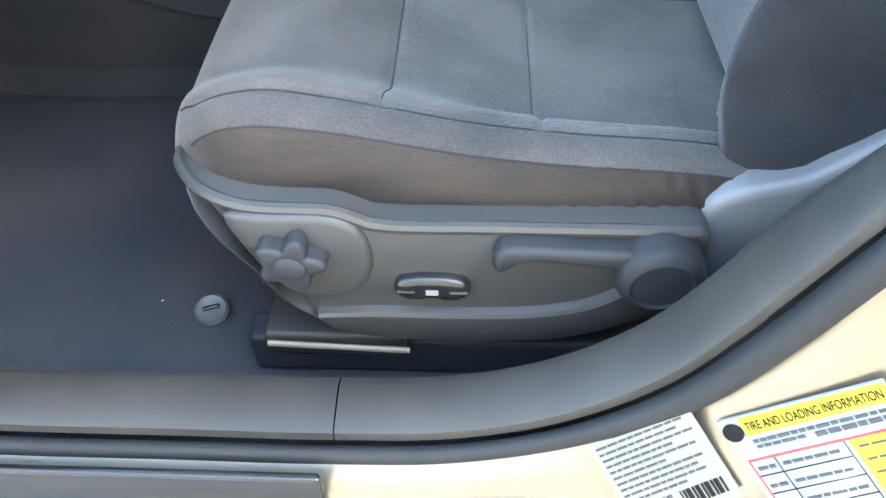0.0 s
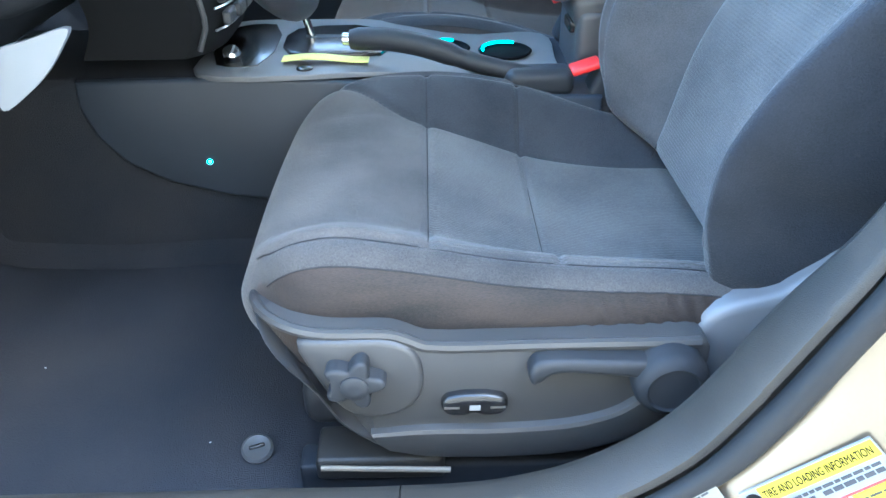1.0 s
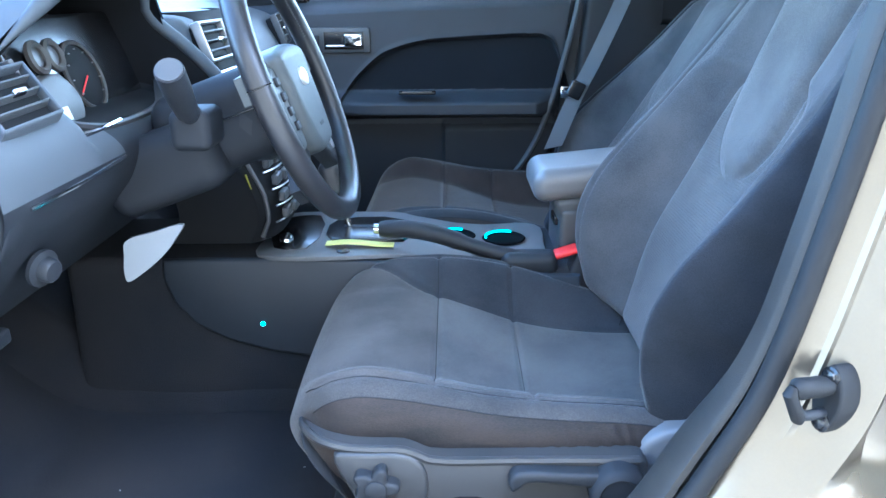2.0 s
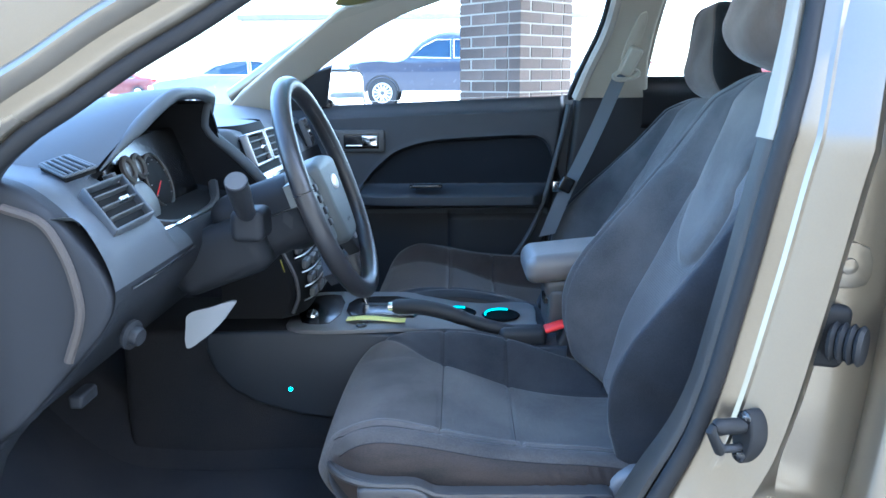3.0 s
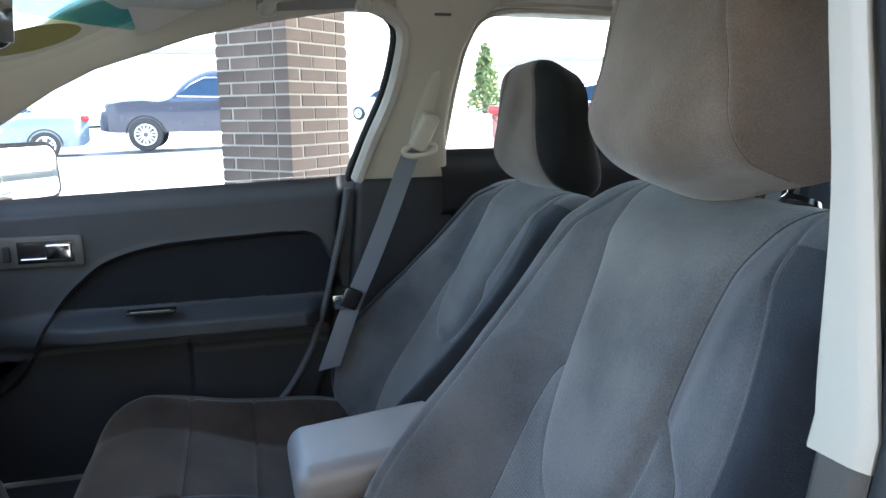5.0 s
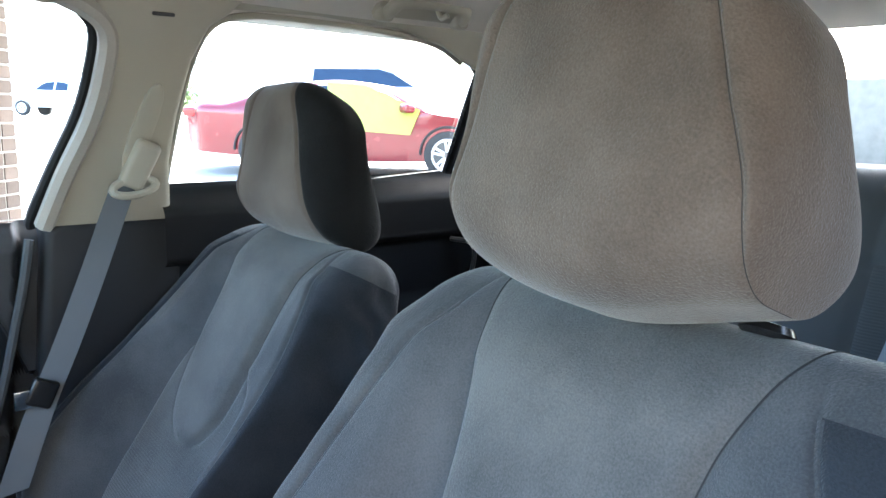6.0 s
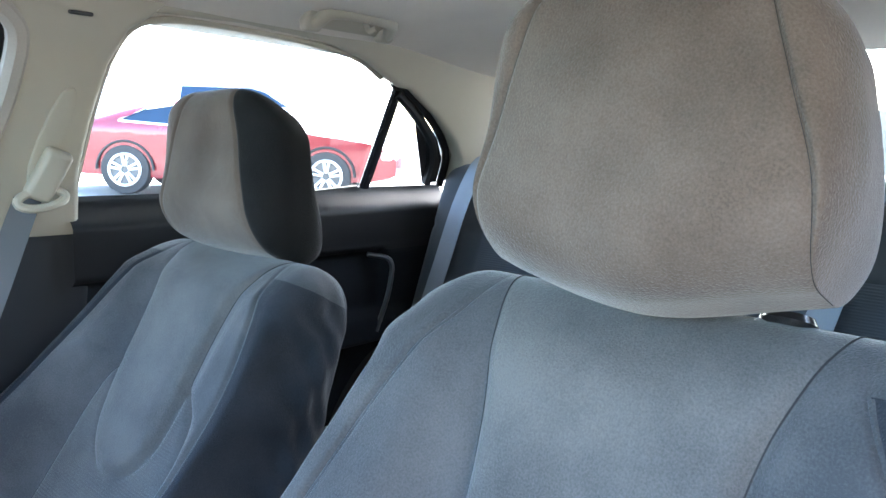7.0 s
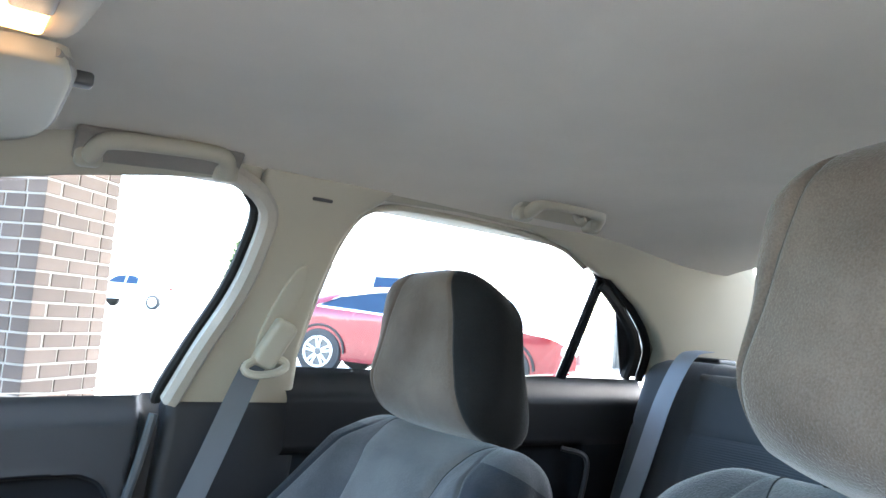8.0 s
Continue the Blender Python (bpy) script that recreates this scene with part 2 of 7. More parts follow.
def rbox(c, size, r, n=(6, 6, 6), k=4, deform=None, turn=None):
    """A box with rounded edges of radius r, n spans a side, bent by deform(points)."""
    h = np.array(size, float) / 2
    r = min(r, h.min() * 0.999)
    th = np.tan(np.linspace(0, math.pi / 4, k + 1)[1:])
    ax = []
    for i in range(3):
        m = h[i] - r
        mid = np.linspace(-m, m, n[i] + 1) if m > 1e-6 else np.array([0.0])
        ax.append(np.r_[-(m + r * th[::-1]), mid, m + r * th])
    vs, fs, off = [], [], 0
    for i in range(3):
        j, l = (i + 1) % 3, (i + 2) % 3
        for s in (-1, 1):
            a, b = np.meshgrid(ax[j], ax[l], indexing="ij")
            p = np.zeros(a.shape + (3,))
            p[..., i], p[..., j], p[..., l] = s * h[i], a, b
            fc = grid_faces(a.shape[0], a.shape[1], off)
            fs += fc if s > 0 else [q[::-1] for q in fc]
            vs.append(p.reshape(-1, 3))
            off += a.size
    p = np.concatenate(vs)
    q = np.clip(p, -(h - r), h - r)
    d = p - q
    ln = np.linalg.norm(d, axis=1, keepdims=True)
    p = q + d / np.maximum(ln, 1e-9) * r
    p, fs = weld(p, fs)
    if turn is not None:
        p = p @ np.array(turn.to_3x3()).T
    p = p + np.array(c)
    if deform:
        p = deform(p)
    return p, fs


def join(*shapes):
    vs, fs, off = [], [], 0
    for v, f in shapes:
        vs.append(np.asarray(v))
        fs += [tuple(i + off for i in q) for q in f]
        off += len(v)
    return np.concatenate(vs), fs


def panels(shape):
    """Cuts a shape into panels that keep its smooth normals: returns pick(mask over faces)."""
    v, f = np.asarray(shape[0]), shape[1]
    nrm = np.zeros_like(v)
    q = np.array([tuple(x) if len(x) == 4 else (*x, x[-1]) for x in f])
    fn = np.cross(v[q[:, 2]] - v[q[:, 0]], v[q[:, 3]] - v[q[:, 1]])
    for k in range(4):
        np.add.at(nrm, q[:, k], fn)
    nrm /= np.maximum(np.linalg.norm(nrm, axis=1, keepdims=True), 1e-12)

    def pick(ok):
        g = [x for x, o in zip(f, ok) if o]
        used = sorted({i for x in g for i in x})
        at = {i: j for j, i in enumerate(used)}
        return v[used], [tuple(at[i] for i in x) for x in g], nrm[used]

    return pick


def sort_faces(shape, keep):
    """The faces whose middle satisfies keep(points), as a shape of their own."""
    v, f = shape
    mid = np.array([np.mean(v[list(q)], axis=0) for q in f])
    ok = keep(mid)
    f = [q for q, o in zip(f, ok) if o]
    used = sorted({i for q in f for i in q})
    at = {i: j for j, i in enumerate(used)}
    return v[used], [tuple(at[i] for i in q) for q in f]


def tube(path, r, n=10, closed=False, flat=1.0, caps=True):
    """A round or flattened bar swept along a path. r may be a list."""
    p = np.array(path, float)
    m = len(p)
    t = np.roll(p, -1, 0) - np.roll(p, 1, 0) if closed else np.gradient(p, axis=0)
    t /= np.maximum(np.linalg.norm(t, axis=1, keepdims=True), 1e-9)
    up = np.array([0, 0, 1.0]) if abs(t[0][2]) < 0.8 else np.array([0, 1.0, 0])
    vs = []
    rr = np.broadcast_to(np.asarray(r, float), (m,))
    side = None
    for i in range(m):
        s = np.cross(t[i], up) if side is None else side - t[i] * (side @ t[i])
        s /= max(np.linalg.norm(s), 1e-9)
        side = s
        o = np.cross(s, t[i])
        for a in np.arange(n) / n * 2 * math.pi:
            vs.append(p[i] + rr[i] * (math.cos(a) * s + flat * math.sin(a) * o))
    fs = [(i * n + j, i * n + (j + 1) % n, ((i + 1) % m) * n + (j + 1) % n, ((i + 1) % m) * n + j) for i in range(m if closed else m - 1) for j in range(n)]
    if not closed and caps:
        fs += [tuple(range(n))[::-1], tuple((m - 1) * n + j for j in range(n))]
    return np.array(vs), fs


def slab(pts, fn, t0, t1, bevel=0.004, seg=2):
    """A plate: outline pts in a plane (u, v), from depth t0 to t1, laid in the world by fn(u, v, depth); rounded edges."""
    bm = bmesh.new()
    lo = [bm.verts.new((u, v, t0)) for u, v in pts]
    hi = [bm.verts.new((u, v, t1)) for u, v in pts]
    k = len(pts)
    bm.faces.new(lo[::-1])
    top = bm.faces.new(hi)
    for i in range(k):
        bm.faces.new((lo[i], lo[(i + 1) % k], hi[(i + 1) % k], hi[i]))
    bm.normal_update()
    if bevel:
        bmesh.ops.bevel(bm, geom=list(top.edges), offset=bevel, segments=seg, profile=0.5, affect="EDGES")
    for v in bm.verts:
        v.co = fn(*v.co)
    bmesh.ops.triangulate(bm, faces=[f for f in bm.faces if len(f.verts) > 4])
    return bm


def lathe(profile, at, axis, n=24):
    """Turns (radius, height) pairs round an axis through at."""
    q = Vector(axis).normalized().to_track_quat("Z", "Y").to_matrix()
    vs = [Vector(at) + q @ Vector((r * math.cos(a), r * math.sin(a), h)) for r, h in profile for a in np.arange(n) / n * 2 * math.pi]
    m = len(profile)
    fs = [(i * n + j, i * n + (j + 1) % n, (i + 1) * n + (j + 1) % n, (i + 1) * n + j) for i in range(m - 1) for j in range(n)]
    fs += [tuple(range(n))[::-1], tuple((m - 1) * n + j for j in range(n))]
    return np.array([tuple(v) for v in vs]), fs


def bar(name, a, b, w, h, material, parent, label="", r=0.003):
    """A rounded bar from a to b, w wide (level), h high."""
    a, b = Vector(a), Vector(b)
    d = b - a
    rot = d.to_track_quat("X", "Z").to_matrix().to_4x4()
    return part(name, rbox((a + b) / 2, (d.length, w, h), r, (2, 2, 2), 2, turn=rot), material, parent, label)


def writing(name, text, size, m, material, parent, label="", width=None):
    """Lettering in the built-in font as a flat mesh; m lays its plane. Its middle is at m."""
    cu = bpy.data.curves.new(name, "FONT")
    cu.body, cu.size, cu.align_x, cu.align_y, cu.extrude = text, size, "CENTER", "CENTER", 0.0002
    tmp = bpy.data.objects.new(name, cu)
    scene.collection.objects.link(tmp)
    dg = bpy.context.evaluated_depsgraph_get()
    me = bpy.data.meshes.new_from_object(tmp.evaluated_get(dg))
    bpy.data.objects.remove(tmp)
    if width:
        w = max(v.co.x for v in me.vertices) - min(v.co.x for v in me.vertices)
        me.transform(Matrix.Diagonal((width / w, 1, 1, 1)))
    me.transform(m)
    me.materials.clear()
    me.materials.append(material)
    ob = new(name, me)
    if parent:
        ob.parent = parent
        ob.matrix_basis = Matrix.Translation(-origin(parent))
    return tagged(ob, label)


# ---- ground and shelter ----
def ground_z(x, y):
    return 0.0245 * 20 * np.tanh(np.asarray(x) / 20) + 0.0128 * 30 * np.tanh(np.asarray(y) / 30)


def build_ground():
    r = np.r_[np.linspace(0, 14, 29), np.geomspace(16, 900, 22)]
    a = np.linspace(0, 2 * math.pi, 73)[:-1]
    R, A = np.meshgrid(r[1:], a, indexing="ij")
    v = np.stack([R * np.cos(A), R * np.sin(A), ground_z(R * np.cos(A), R * np.sin(A))], -1).reshape(-1, 3)
    n, m = len(a), len(r) - 1
    f = [(i * n + j, (i + 1) * n + j, (i + 1) * n + (j + 1) % n, i * n + (j + 1) % n) for i in range(m - 1) for j in range(n)]
    v = np.r_[v, [[0, 0, 0]]]
    f += [(len(v) - 1, j, (j + 1) % n) for j in range(n)]
    tagged(part("ground", (v, f), ASPHALT), "sun-bleached grey parking lot asphalt", "ground", kind="structure")


ASPHALT = mat("sun-bleached asphalt", (0.22, 0.22, 0.218), 0.9, grain=60, bump=0.5, var=0.28, blotch=0.4, depth=0.01)
build_ground()

# ---- car side: the open driver's doorway ----
OPENING = rounded([(-0.30, 0.392), (-0.07, 0.378), (0.06, 0.378), (0.18, 0.378), (0.266, 0.384), (0.345, 0.409), (0.412, 0.457), (0.453, 0.515), (0.485, 0.573),
                   (0.514, 0.63), (0.534, 0.69), (0.557, 0.785), (0.574, 0.86), (0.597, 0.97), (0.62, 1.06), (0.651, 1.18), (0.672, 1.27), (0.658, 1.322),
                   (0.60, 1.345), (0.45, 1.325), (0.27, 1.285), (0.08, 1.215), (-0.002, 1.165), (-0.067, 1.122), (-0.145, 1.075), (-0.209, 1.03),
                   (-0.254, 1.0), (-0.305, 0.955), (-0.335, 0.89), (-0.352, 0.80), (-0.36, 0.68), (-0.36, 0.55), (-0.345, 0.45)], 6, closed=True)


def side_y(z):
    """The driver's side of the shell, leaning in above the belt line (positive: half width)."""
    z = np.asarray(z, float)
    return np.where(z < 1.0, 0.785 - 0.057 * (z - 0.39), 0.75 - 0.42 * (z - 1.0))


t_open = np.roll(OPENING, -1, 0) - np.roll(OPENING, 1, 0)
t_open /= np.linalg.norm(t_open, axis=1, keepdims=True)
N_OPEN = np.stack([t_open[:, 1], -t_open[:, 0]], 1)


def opening_sweep(profile, i0=0, i1=None, closed=True, cap=False):
    """Sweeps (outward, towards the outside) pairs round the doorway, from point i0 to i1. profile may be a function of (x, z)."""
    k = len(OPENING)
    idx = list(range(k)) if i1 is None else [i % k for i in range(i0, i1 + 1)]
    vs, m = [], None
    for i in idx:
        x, z = OPENING[i]
        pr = profile(x, z) if callable(profile) else profile
        m = len(pr)
        for o, d in pr:
            xx, zz = x + o * N_OPEN[i, 0], z + o * N_OPEN[i, 1]
            vs.append((xx, -side_y(z) - d, zz))
    n = len(idx)
    loop = i1 is None
    fs = [(i * m + j, i * m + (j + 1) % m, ((i + 1) % n) * m + (j + 1) % m, ((i + 1) % n) * m + j)
          for i in range(n if loop else n - 1) for j in range(m if closed else m - 1)]
    return np.array(vs), fs


def near_index(x, z):
    return int(np.argmin(((OPENING - (x, z)) ** 2).sum(1)))


doorway = thing("doorway", (0.1, -0.78, 0.37), "champagne metallic door surround with rubber seal, sill and pillar trim", "car body", kind="structure")
ring = [(0.011 * math.cos(a), 0.004 + 0.011 * math.sin(a)) for a in np.arange(10) / 10 * 2 * math.pi]


def seal_ring(x, z):
    """The seal's round section, slimmer along the sill."""
    k = 0.62 + 0.38 * float(step(z, 0.385, 0.50))
    up = 0.007 * float(step(z, 0.985, 1.08)) * (x > 0.3)
    return [(a * k - 0.004 * (1 - k) / 0.38 + up, b * k) for a, b in ring]


part("seal", opening_sweep(seal_ring), RUBBER, doorway, "black rubber door seal")
LIP = [(-0.006, -0.012), (-0.010, -0.006), (-0.016, -0.008), (-0.019, -0.014), (-0.023, -0.045), (-0.018, -0.055), (0.02, -0.062), (0.14, -0.066), (0.14, -0.05), (0.02, -0.04)]
LIP_A = [(-0.006, -0.012), (-0.010, -0.006), (-0.016, -0.008), (-0.019, -0.014), (-0.023, -0.045), (-0.018, -0.055), (0.0, -0.060), (0.03, -0.060), (0.03, -0.05), (0.0, -0.04)]
i_seam, i_sill_end, i_belt, i_top, i_apl, i_kick = near_index(0.18, 0.378), near_index(0.46, 0.53), near_index(0.600, 0.985), near_index(0.658, 1.322), near_index(-0.254, 1.0), near_index(-0.352, 0.80)
kk = len(OPENING)
part("sill_trim", opening_sweep(LIP, near_index(-0.345, 0.45) - kk, i_seam), SILL, doorway, "scuffed grey plastic sill trim")
part("sill_trim", opening_sweep(LIP, i_seam, i_sill_end), SILL, doorway, "grey plastic sill trim curving up to the pillar").location.x += 0.0012
SLIM = [(-0.004, -0.004), (-0.008, -0.003), (-0.012, -0.007), (-0.0135, -0.010), (-0.0165, -0.020), (-0.012, -0.025), (0.02, -0.037), (0.14, -0.041), (0.14, -0.030), (0.02, -0.024)]


def pillar_lip(x, z):
    """The sill's lip, growing slimmer as it climbs the pillar."""
    s = float(step(z, 0.53, 0.72)) * 0.80
    return [(a * (1 - s) + c * s, b * (1 - s) + d * s) for (a, b), (c, d) in zip(LIP, SLIM)]


def slim_lip(x, z):
    """The upper trim, a little deeper at the belt."""
    s = 1 - float(step(z, 0.98, 1.12))
    return [(a - s * 0.002, b - s * 0.012 * (b < -0.015)) for a, b in SLIM]


part("lower_pillar_trim", opening_sweep(pillar_lip, i_sill_end, i_belt), SILL, doorway, "charcoal lower pillar trim")
part("upper_pillar_trim", opening_sweep(slim_lip, i_belt, i_top), TRIM_DIMMED, doorway, "pale beige upper pillar trim")
part("roof_rail_trim", opening_sweep(LIP_A, i_top, near_index(0.08, 1.215)), TRIM, doorway)
part("windscreen_pillar_trim", opening_sweep([(-0.004, -0.008), (-0.005, -0.02), (0.002, -0.030), (0.03, -0.034), (0.03, -0.02), (0.0, -0.012)], near_index(0.08, 1.215), i_apl), TRIM, doorway)
part("kick_trim", opening_sweep([(-0.004, -0.008), (-0.005, -0.02), (0.002, -0.030), (0.03, -0.034), (0.03, -0.02), (0.0, -0.012)], i_apl, near_index(-0.345, 0.45)), PLASTIC, doorway)


def painted(x, z):
    w = float(step(z, 0.52, 0.66)) * (1 if x > 0.3 else 0) * float(1 - step(z, 1.1, 1.3))
    flat = [(0.008, 0.0), (0.014, 0.010), (0.022, 0.020), (0.030, 0.023), (0.05, 0.024), (0.065, 0.024), (0.072, 0.024), (0.08, 0.024), (0.15, 0.025), (0.22, 0.026)]
    post = [(0.008, 0.0), (0.016, 0.007), (0.031, 0.010), (0.035, 0.0145), (0.040, 0.013), (0.074, 0.041), (0.080, 0.044), (0.086, 0.039), (0.105, 0.012), (0.20, 0.010)]
    foot = [0, 0, 0, 0.004, 0.016, 0.025, 0.029, 0.034, 0.076, 0.080]
    ws = float(step(x, 0.27, 0.36)) * float(1 - step(z, 0.56, 0.66))
    flat = [(a, b + ws * c) for (a, b), c in zip(flat, foot)]
    if x < 0.45 and z > 0.6:
        flat = [(0.008, 0.0), (0.014, 0.010), (0.024, 0.017), (0.040, 0.017), (0.050, 0.031), (0.058, 0.035), (0.066, 0.029), (0.074, 0.008), (0.10, 0.006), (0.14, 0.0)]
    return [(a * (1 - w) + c * w, b * (1 - w) + d * w) for (a, b), (c, d) in zip(flat, post)]


part("painted_frame", opening_sweep(painted, closed=False), PAINT, doorway, "champagne metallic painted door frame", 35)


# ---- the car's other walls ----
def ps(x, z, depth=0.0):
    """A place on the passenger side's upper wall, leaning in above the belt; depth is inward."""
    return Vector((x, 0.735 - 0.42 * (z - 1.0) - depth * 0.92, z - depth * 0.39))


FRONT_GLASS = [(-0.17, 0.978), (-0.14, 1.09), (-0.084, 1.135), (0.0, 1.187), (0.08, 1.226), (0.18, 1.258), (0.274, 1.288), (0.40, 1.314), (0.50, 1.33), (0.60, 1.345), (0.645, 1.342),
               (0.667, 1.315), (0.664, 1.25), (0.648, 1.18), (0.612, 1.09), (0.581, 1.0)]
REAR_GLASS = [(0.797, 1.014), (0.805, 1.108), (0.813, 1.19), (0.829, 1.28), (0.856, 1.332), (0.906, 1.351), (1.04, 1.355), (1.14, 1.352), (1.223, 1.346), (1.338, 1.33), (1.41, 1.30), (1.45, 1.278), (1.445, 1.056)]
QUARTER = [(1.471, 1.06), (1.488, 1.252), (1.56, 1.205), (1.622, 1.154), (1.642, 1.115), (1.647, 1.076)]


def pane(name, pts, label, mat_=CLEAR):
    w = thing(name, ps(*pts[0]), label, "window", kind="structure")
    bm = slab(pts, ps, -0.012, -0.008, 0)
    o = part("pane", bm, mat_, w)
    o.visible_shadow = False
    return w


window_1 = pane("window_1", FRONT_GLASS, "clear side window of the front passenger door")
window_2 = pane("window_2", REAR_GLASS, "clear side window of the rear passenger door")
window_3 = pane("window_3", QUARTER, "small fixed quarter window behind the rear door")


def edge_tube(pts, r, depth=0.0, closed=False, n=4, flat=1.0):
    c = rounded(pts, n, closed)
    return tube([ps(x, z, depth) for x, z in c], r, 8, closed, flat)


part("window_seal", edge_tube(FRONT_GLASS[10:] + [(0.583, 0.99)], 0.009, 0.0), RUBBER, window_1, "black rubber window channel")
part("door_frame", edge_tube([(0.585, 1.375)] + [(x + 0.018, z) for x, z in FRONT_GLASS[10:]], 0.017, 0.020), PALE_FRAME, window_1, "pale painted door frame edge")
part("window_seal", edge_tube(REAR_GLASS[:-2], 0.0065, 0.0), TRIM, window_2, "pale window edge")
part("divider", edge_tube([(1.459, 1.055), (1.470, 1.278)], 0.015, 0.0, flat=0.6), BLACK, window_2, "black window divider bar")
part("window_frame", edge_tube([(1.468, 1.272), (1.490, 1.262), (1.562, 1.218), (1.632, 1.164), (1.658, 1.118), (1.663, 1.062)], 0.012, 0.004), RUBBER, window_3, "black quarter window frame")
part("black_panel", slab([(1.436, 1.297), (1.475, 1.284), (1.572, 1.230), (1.650, 1.174), (1.690, 1.126), (1.700, 1.064), (1.655, 1.064), (1.650, 1.112), (1.625, 1.160), (1.560, 1.212), (1.49, 1.260), (1.46, 1.276)][::-1], ps, -0.006, 0.004, 0.002), RUBBER, window_3, "black panel round the quarter window")
part("outer_seal", edge_tube([(1.46, 1.297), (1.50, 1.277), (1.577, 1.235), (1.656, 1.178), (1.696, 1.130), (1.707, 1.06)], 0.010, 0.010), RUBBER, window_3, "rubber door seal along the rear pillar")

# pillar trims and rails of the passenger side
pillars = thing("pillar_trim", (0.7, 0.7, 1.0), "pale beige plastic pillar trims along the passenger side", "trim", kind="structure")
B_POST = [(0.590, 0.995), (0.622, 1.09), (0.660, 1.19), (0.680, 1.27), (0.682, 1.32), (0.665, 1.352), (0.66, 1.385), (0.90, 1.385), (0.872, 1.356), (0.842, 1.335), (0.818, 1.28), (0.803, 1.19), (0.797, 1.108), (0.808, 1.02), (0.808, 0.982), (0.70, 0.980)]
part("centre_pillar", slab(B_POST, ps, -0.01, 0.030, 0.012, 3), TRIM, pillars, "pale beige centre pillar trim")
part("belt_track", slab(list(rounded([(0.715, 1.10), (0.735, 1.10), (0.775, 1.22), (0.768, 1.245), (0.750, 1.235)], 4, True)), ps, 0.02, 0.035, 0.005), TRIM, pillars, "raised belt height track")
A_POST = [(-0.345, 0.962), (-0.251, 1.036), (-0.193, 1.073), (-0.136, 1.113), (-0.084, 1.145), (0.0, 1.197), (0.08, 1.236), (0.18, 1.268), (0.274, 1.298), (0.40, 1.324), (0.50, 1.34), (0.60, 1.353), (0.66, 1.358), (0.66, 1.40), (0.40, 1.40),
          (0.16, 1.385), (0.05, 1.335), (-0.10, 1.24), (-0.25, 1.135), (-0.42, 1.02), (-0.47, 0.975)]


def ap(x, z, depth):
    """The windscreen pillar leans further in towards the screen."""
    q = ps(x, z, depth)
    lo = spline(x, [(-0.5, 0.93), (-0.165, 1.06), (0.08, 1.23), (0.274, 1.293), (0.66, 1.353)])
    q.y -= 0.45 * float(step(z - lo, 0.0, 0.16)) * float(step(z - lo, 0.0, 0.16)) * 0.16
    return q


part("windscreen_pillar", slab(A_POST, ap, -0.01, 0.022, 0.010, 3), TRIM, pillars, "grey-beige windscreen pillar trim")
RAIL = [(0.88, 1.362), (1.04, 1.366), (1.223, 1.357), (1.338, 1.333), (1.41, 1.303), (1.45, 1.287), (1.48, 1.284), (1.585, 1.230), (1.665, 1.174), (1.706, 1.130), (1.716, 1.06), (2.15, 1.06), (2.05, 1.16), (1.95, 1.29), (1.84, 1.39), (1.70, 1.42), (0.88, 1.42)]


def cp(x, z, depth):
    q = ps(x, z, depth)
    q.y -= 0.16 * max(0.0, x - 1.35) ** 1.6
    return q


part("rear_pillar", slab(RAIL, cp, -0.012, 0.022, 0.012, 3), TRIM, pillars, "pale beige rear pillar trim")
part("sail_panel", slab([(-0.335, 0.958), (-0.165, 0.975), (-0.137, 1.092), (-0.16, 1.085), (-0.22, 1.060), (-0.28, 1.018)], ps, -0.012, 0.014, 0.004), PLASTIC, pillars, "black corner panel by the mirror")
part("lower_pillar", rbox((0.713, 0.735, 0.72), (0.241, 0.07, 0.56), 0.02, (2, 1, 4), 3, lambda p: p + np.stack([0.09 * np.minimum(0, p[:, 2] - 0.98), 0.02 * (p[:, 2] < 0.6), 0 * p[:, 0]], 1)), PLASTIC, pillars, "charcoal lower pillar trim")
part("coat_clip", rbox(ps(0.762, 1.352, 0.034), (0.036, 0.006, 0.006), 0.0028, (1, 1, 1), 2), PLASTIC_GREY, pillars, "small slot in the pillar top")


def door_panel(p_x, p_z, f, name, label, regions, sag=0.0, crease=None):
    """A moulded door lining: inward relief f(x, z) from the wall."""
    X, Z = np.meshgrid(p_x, p_z, indexing="ij")
    if crease:
        k = np.arange(len(p_z)) / (len(p_z) - 1)
        c = crease(p_x)[:, None]
        Z = np.where(k < 0.7, p_z[0] + (c - p_z[0]) * k / 0.7, c + (p_z[-1] - c) * (k - 0.7) / 0.3)
    Y = f(X, Z)
    Z = Z - sag * np.clip((0.58 - X) / 0.76, 0, 1.3) * step(Z, 0.85, 1.0)
    v = np.stack([X, Y, Z], -1).reshape(-1, 3)
    shape = (v, grid_faces(len(p_x), len(p_z)))
    d = thing(name, (float(np.mean(p_x)), 0.76, float(p_z[0])), label, "car door", kind="structure")
    for nm, keep, m, lab in regions:
        s = sort_faces(shape, keep)
        if len(s[1]):
            part(nm, s, m, d, lab, 60)
    part("outer_skin", rbox((float(np.mean(p_x)), 0.80, 0.655), (float(p_x[-1] - p_x[0]), 0.05, 0.60), 0.02, (4, 1, 4), 2, lambda p: p + np.stack([0 * p[:, 0], 0.03 * np.sin((p[:, 2] - 0.35) * 4), 0 * p[:, 0]], 1)), PAINT, d, "champagne metallic outer door skin")
    return d


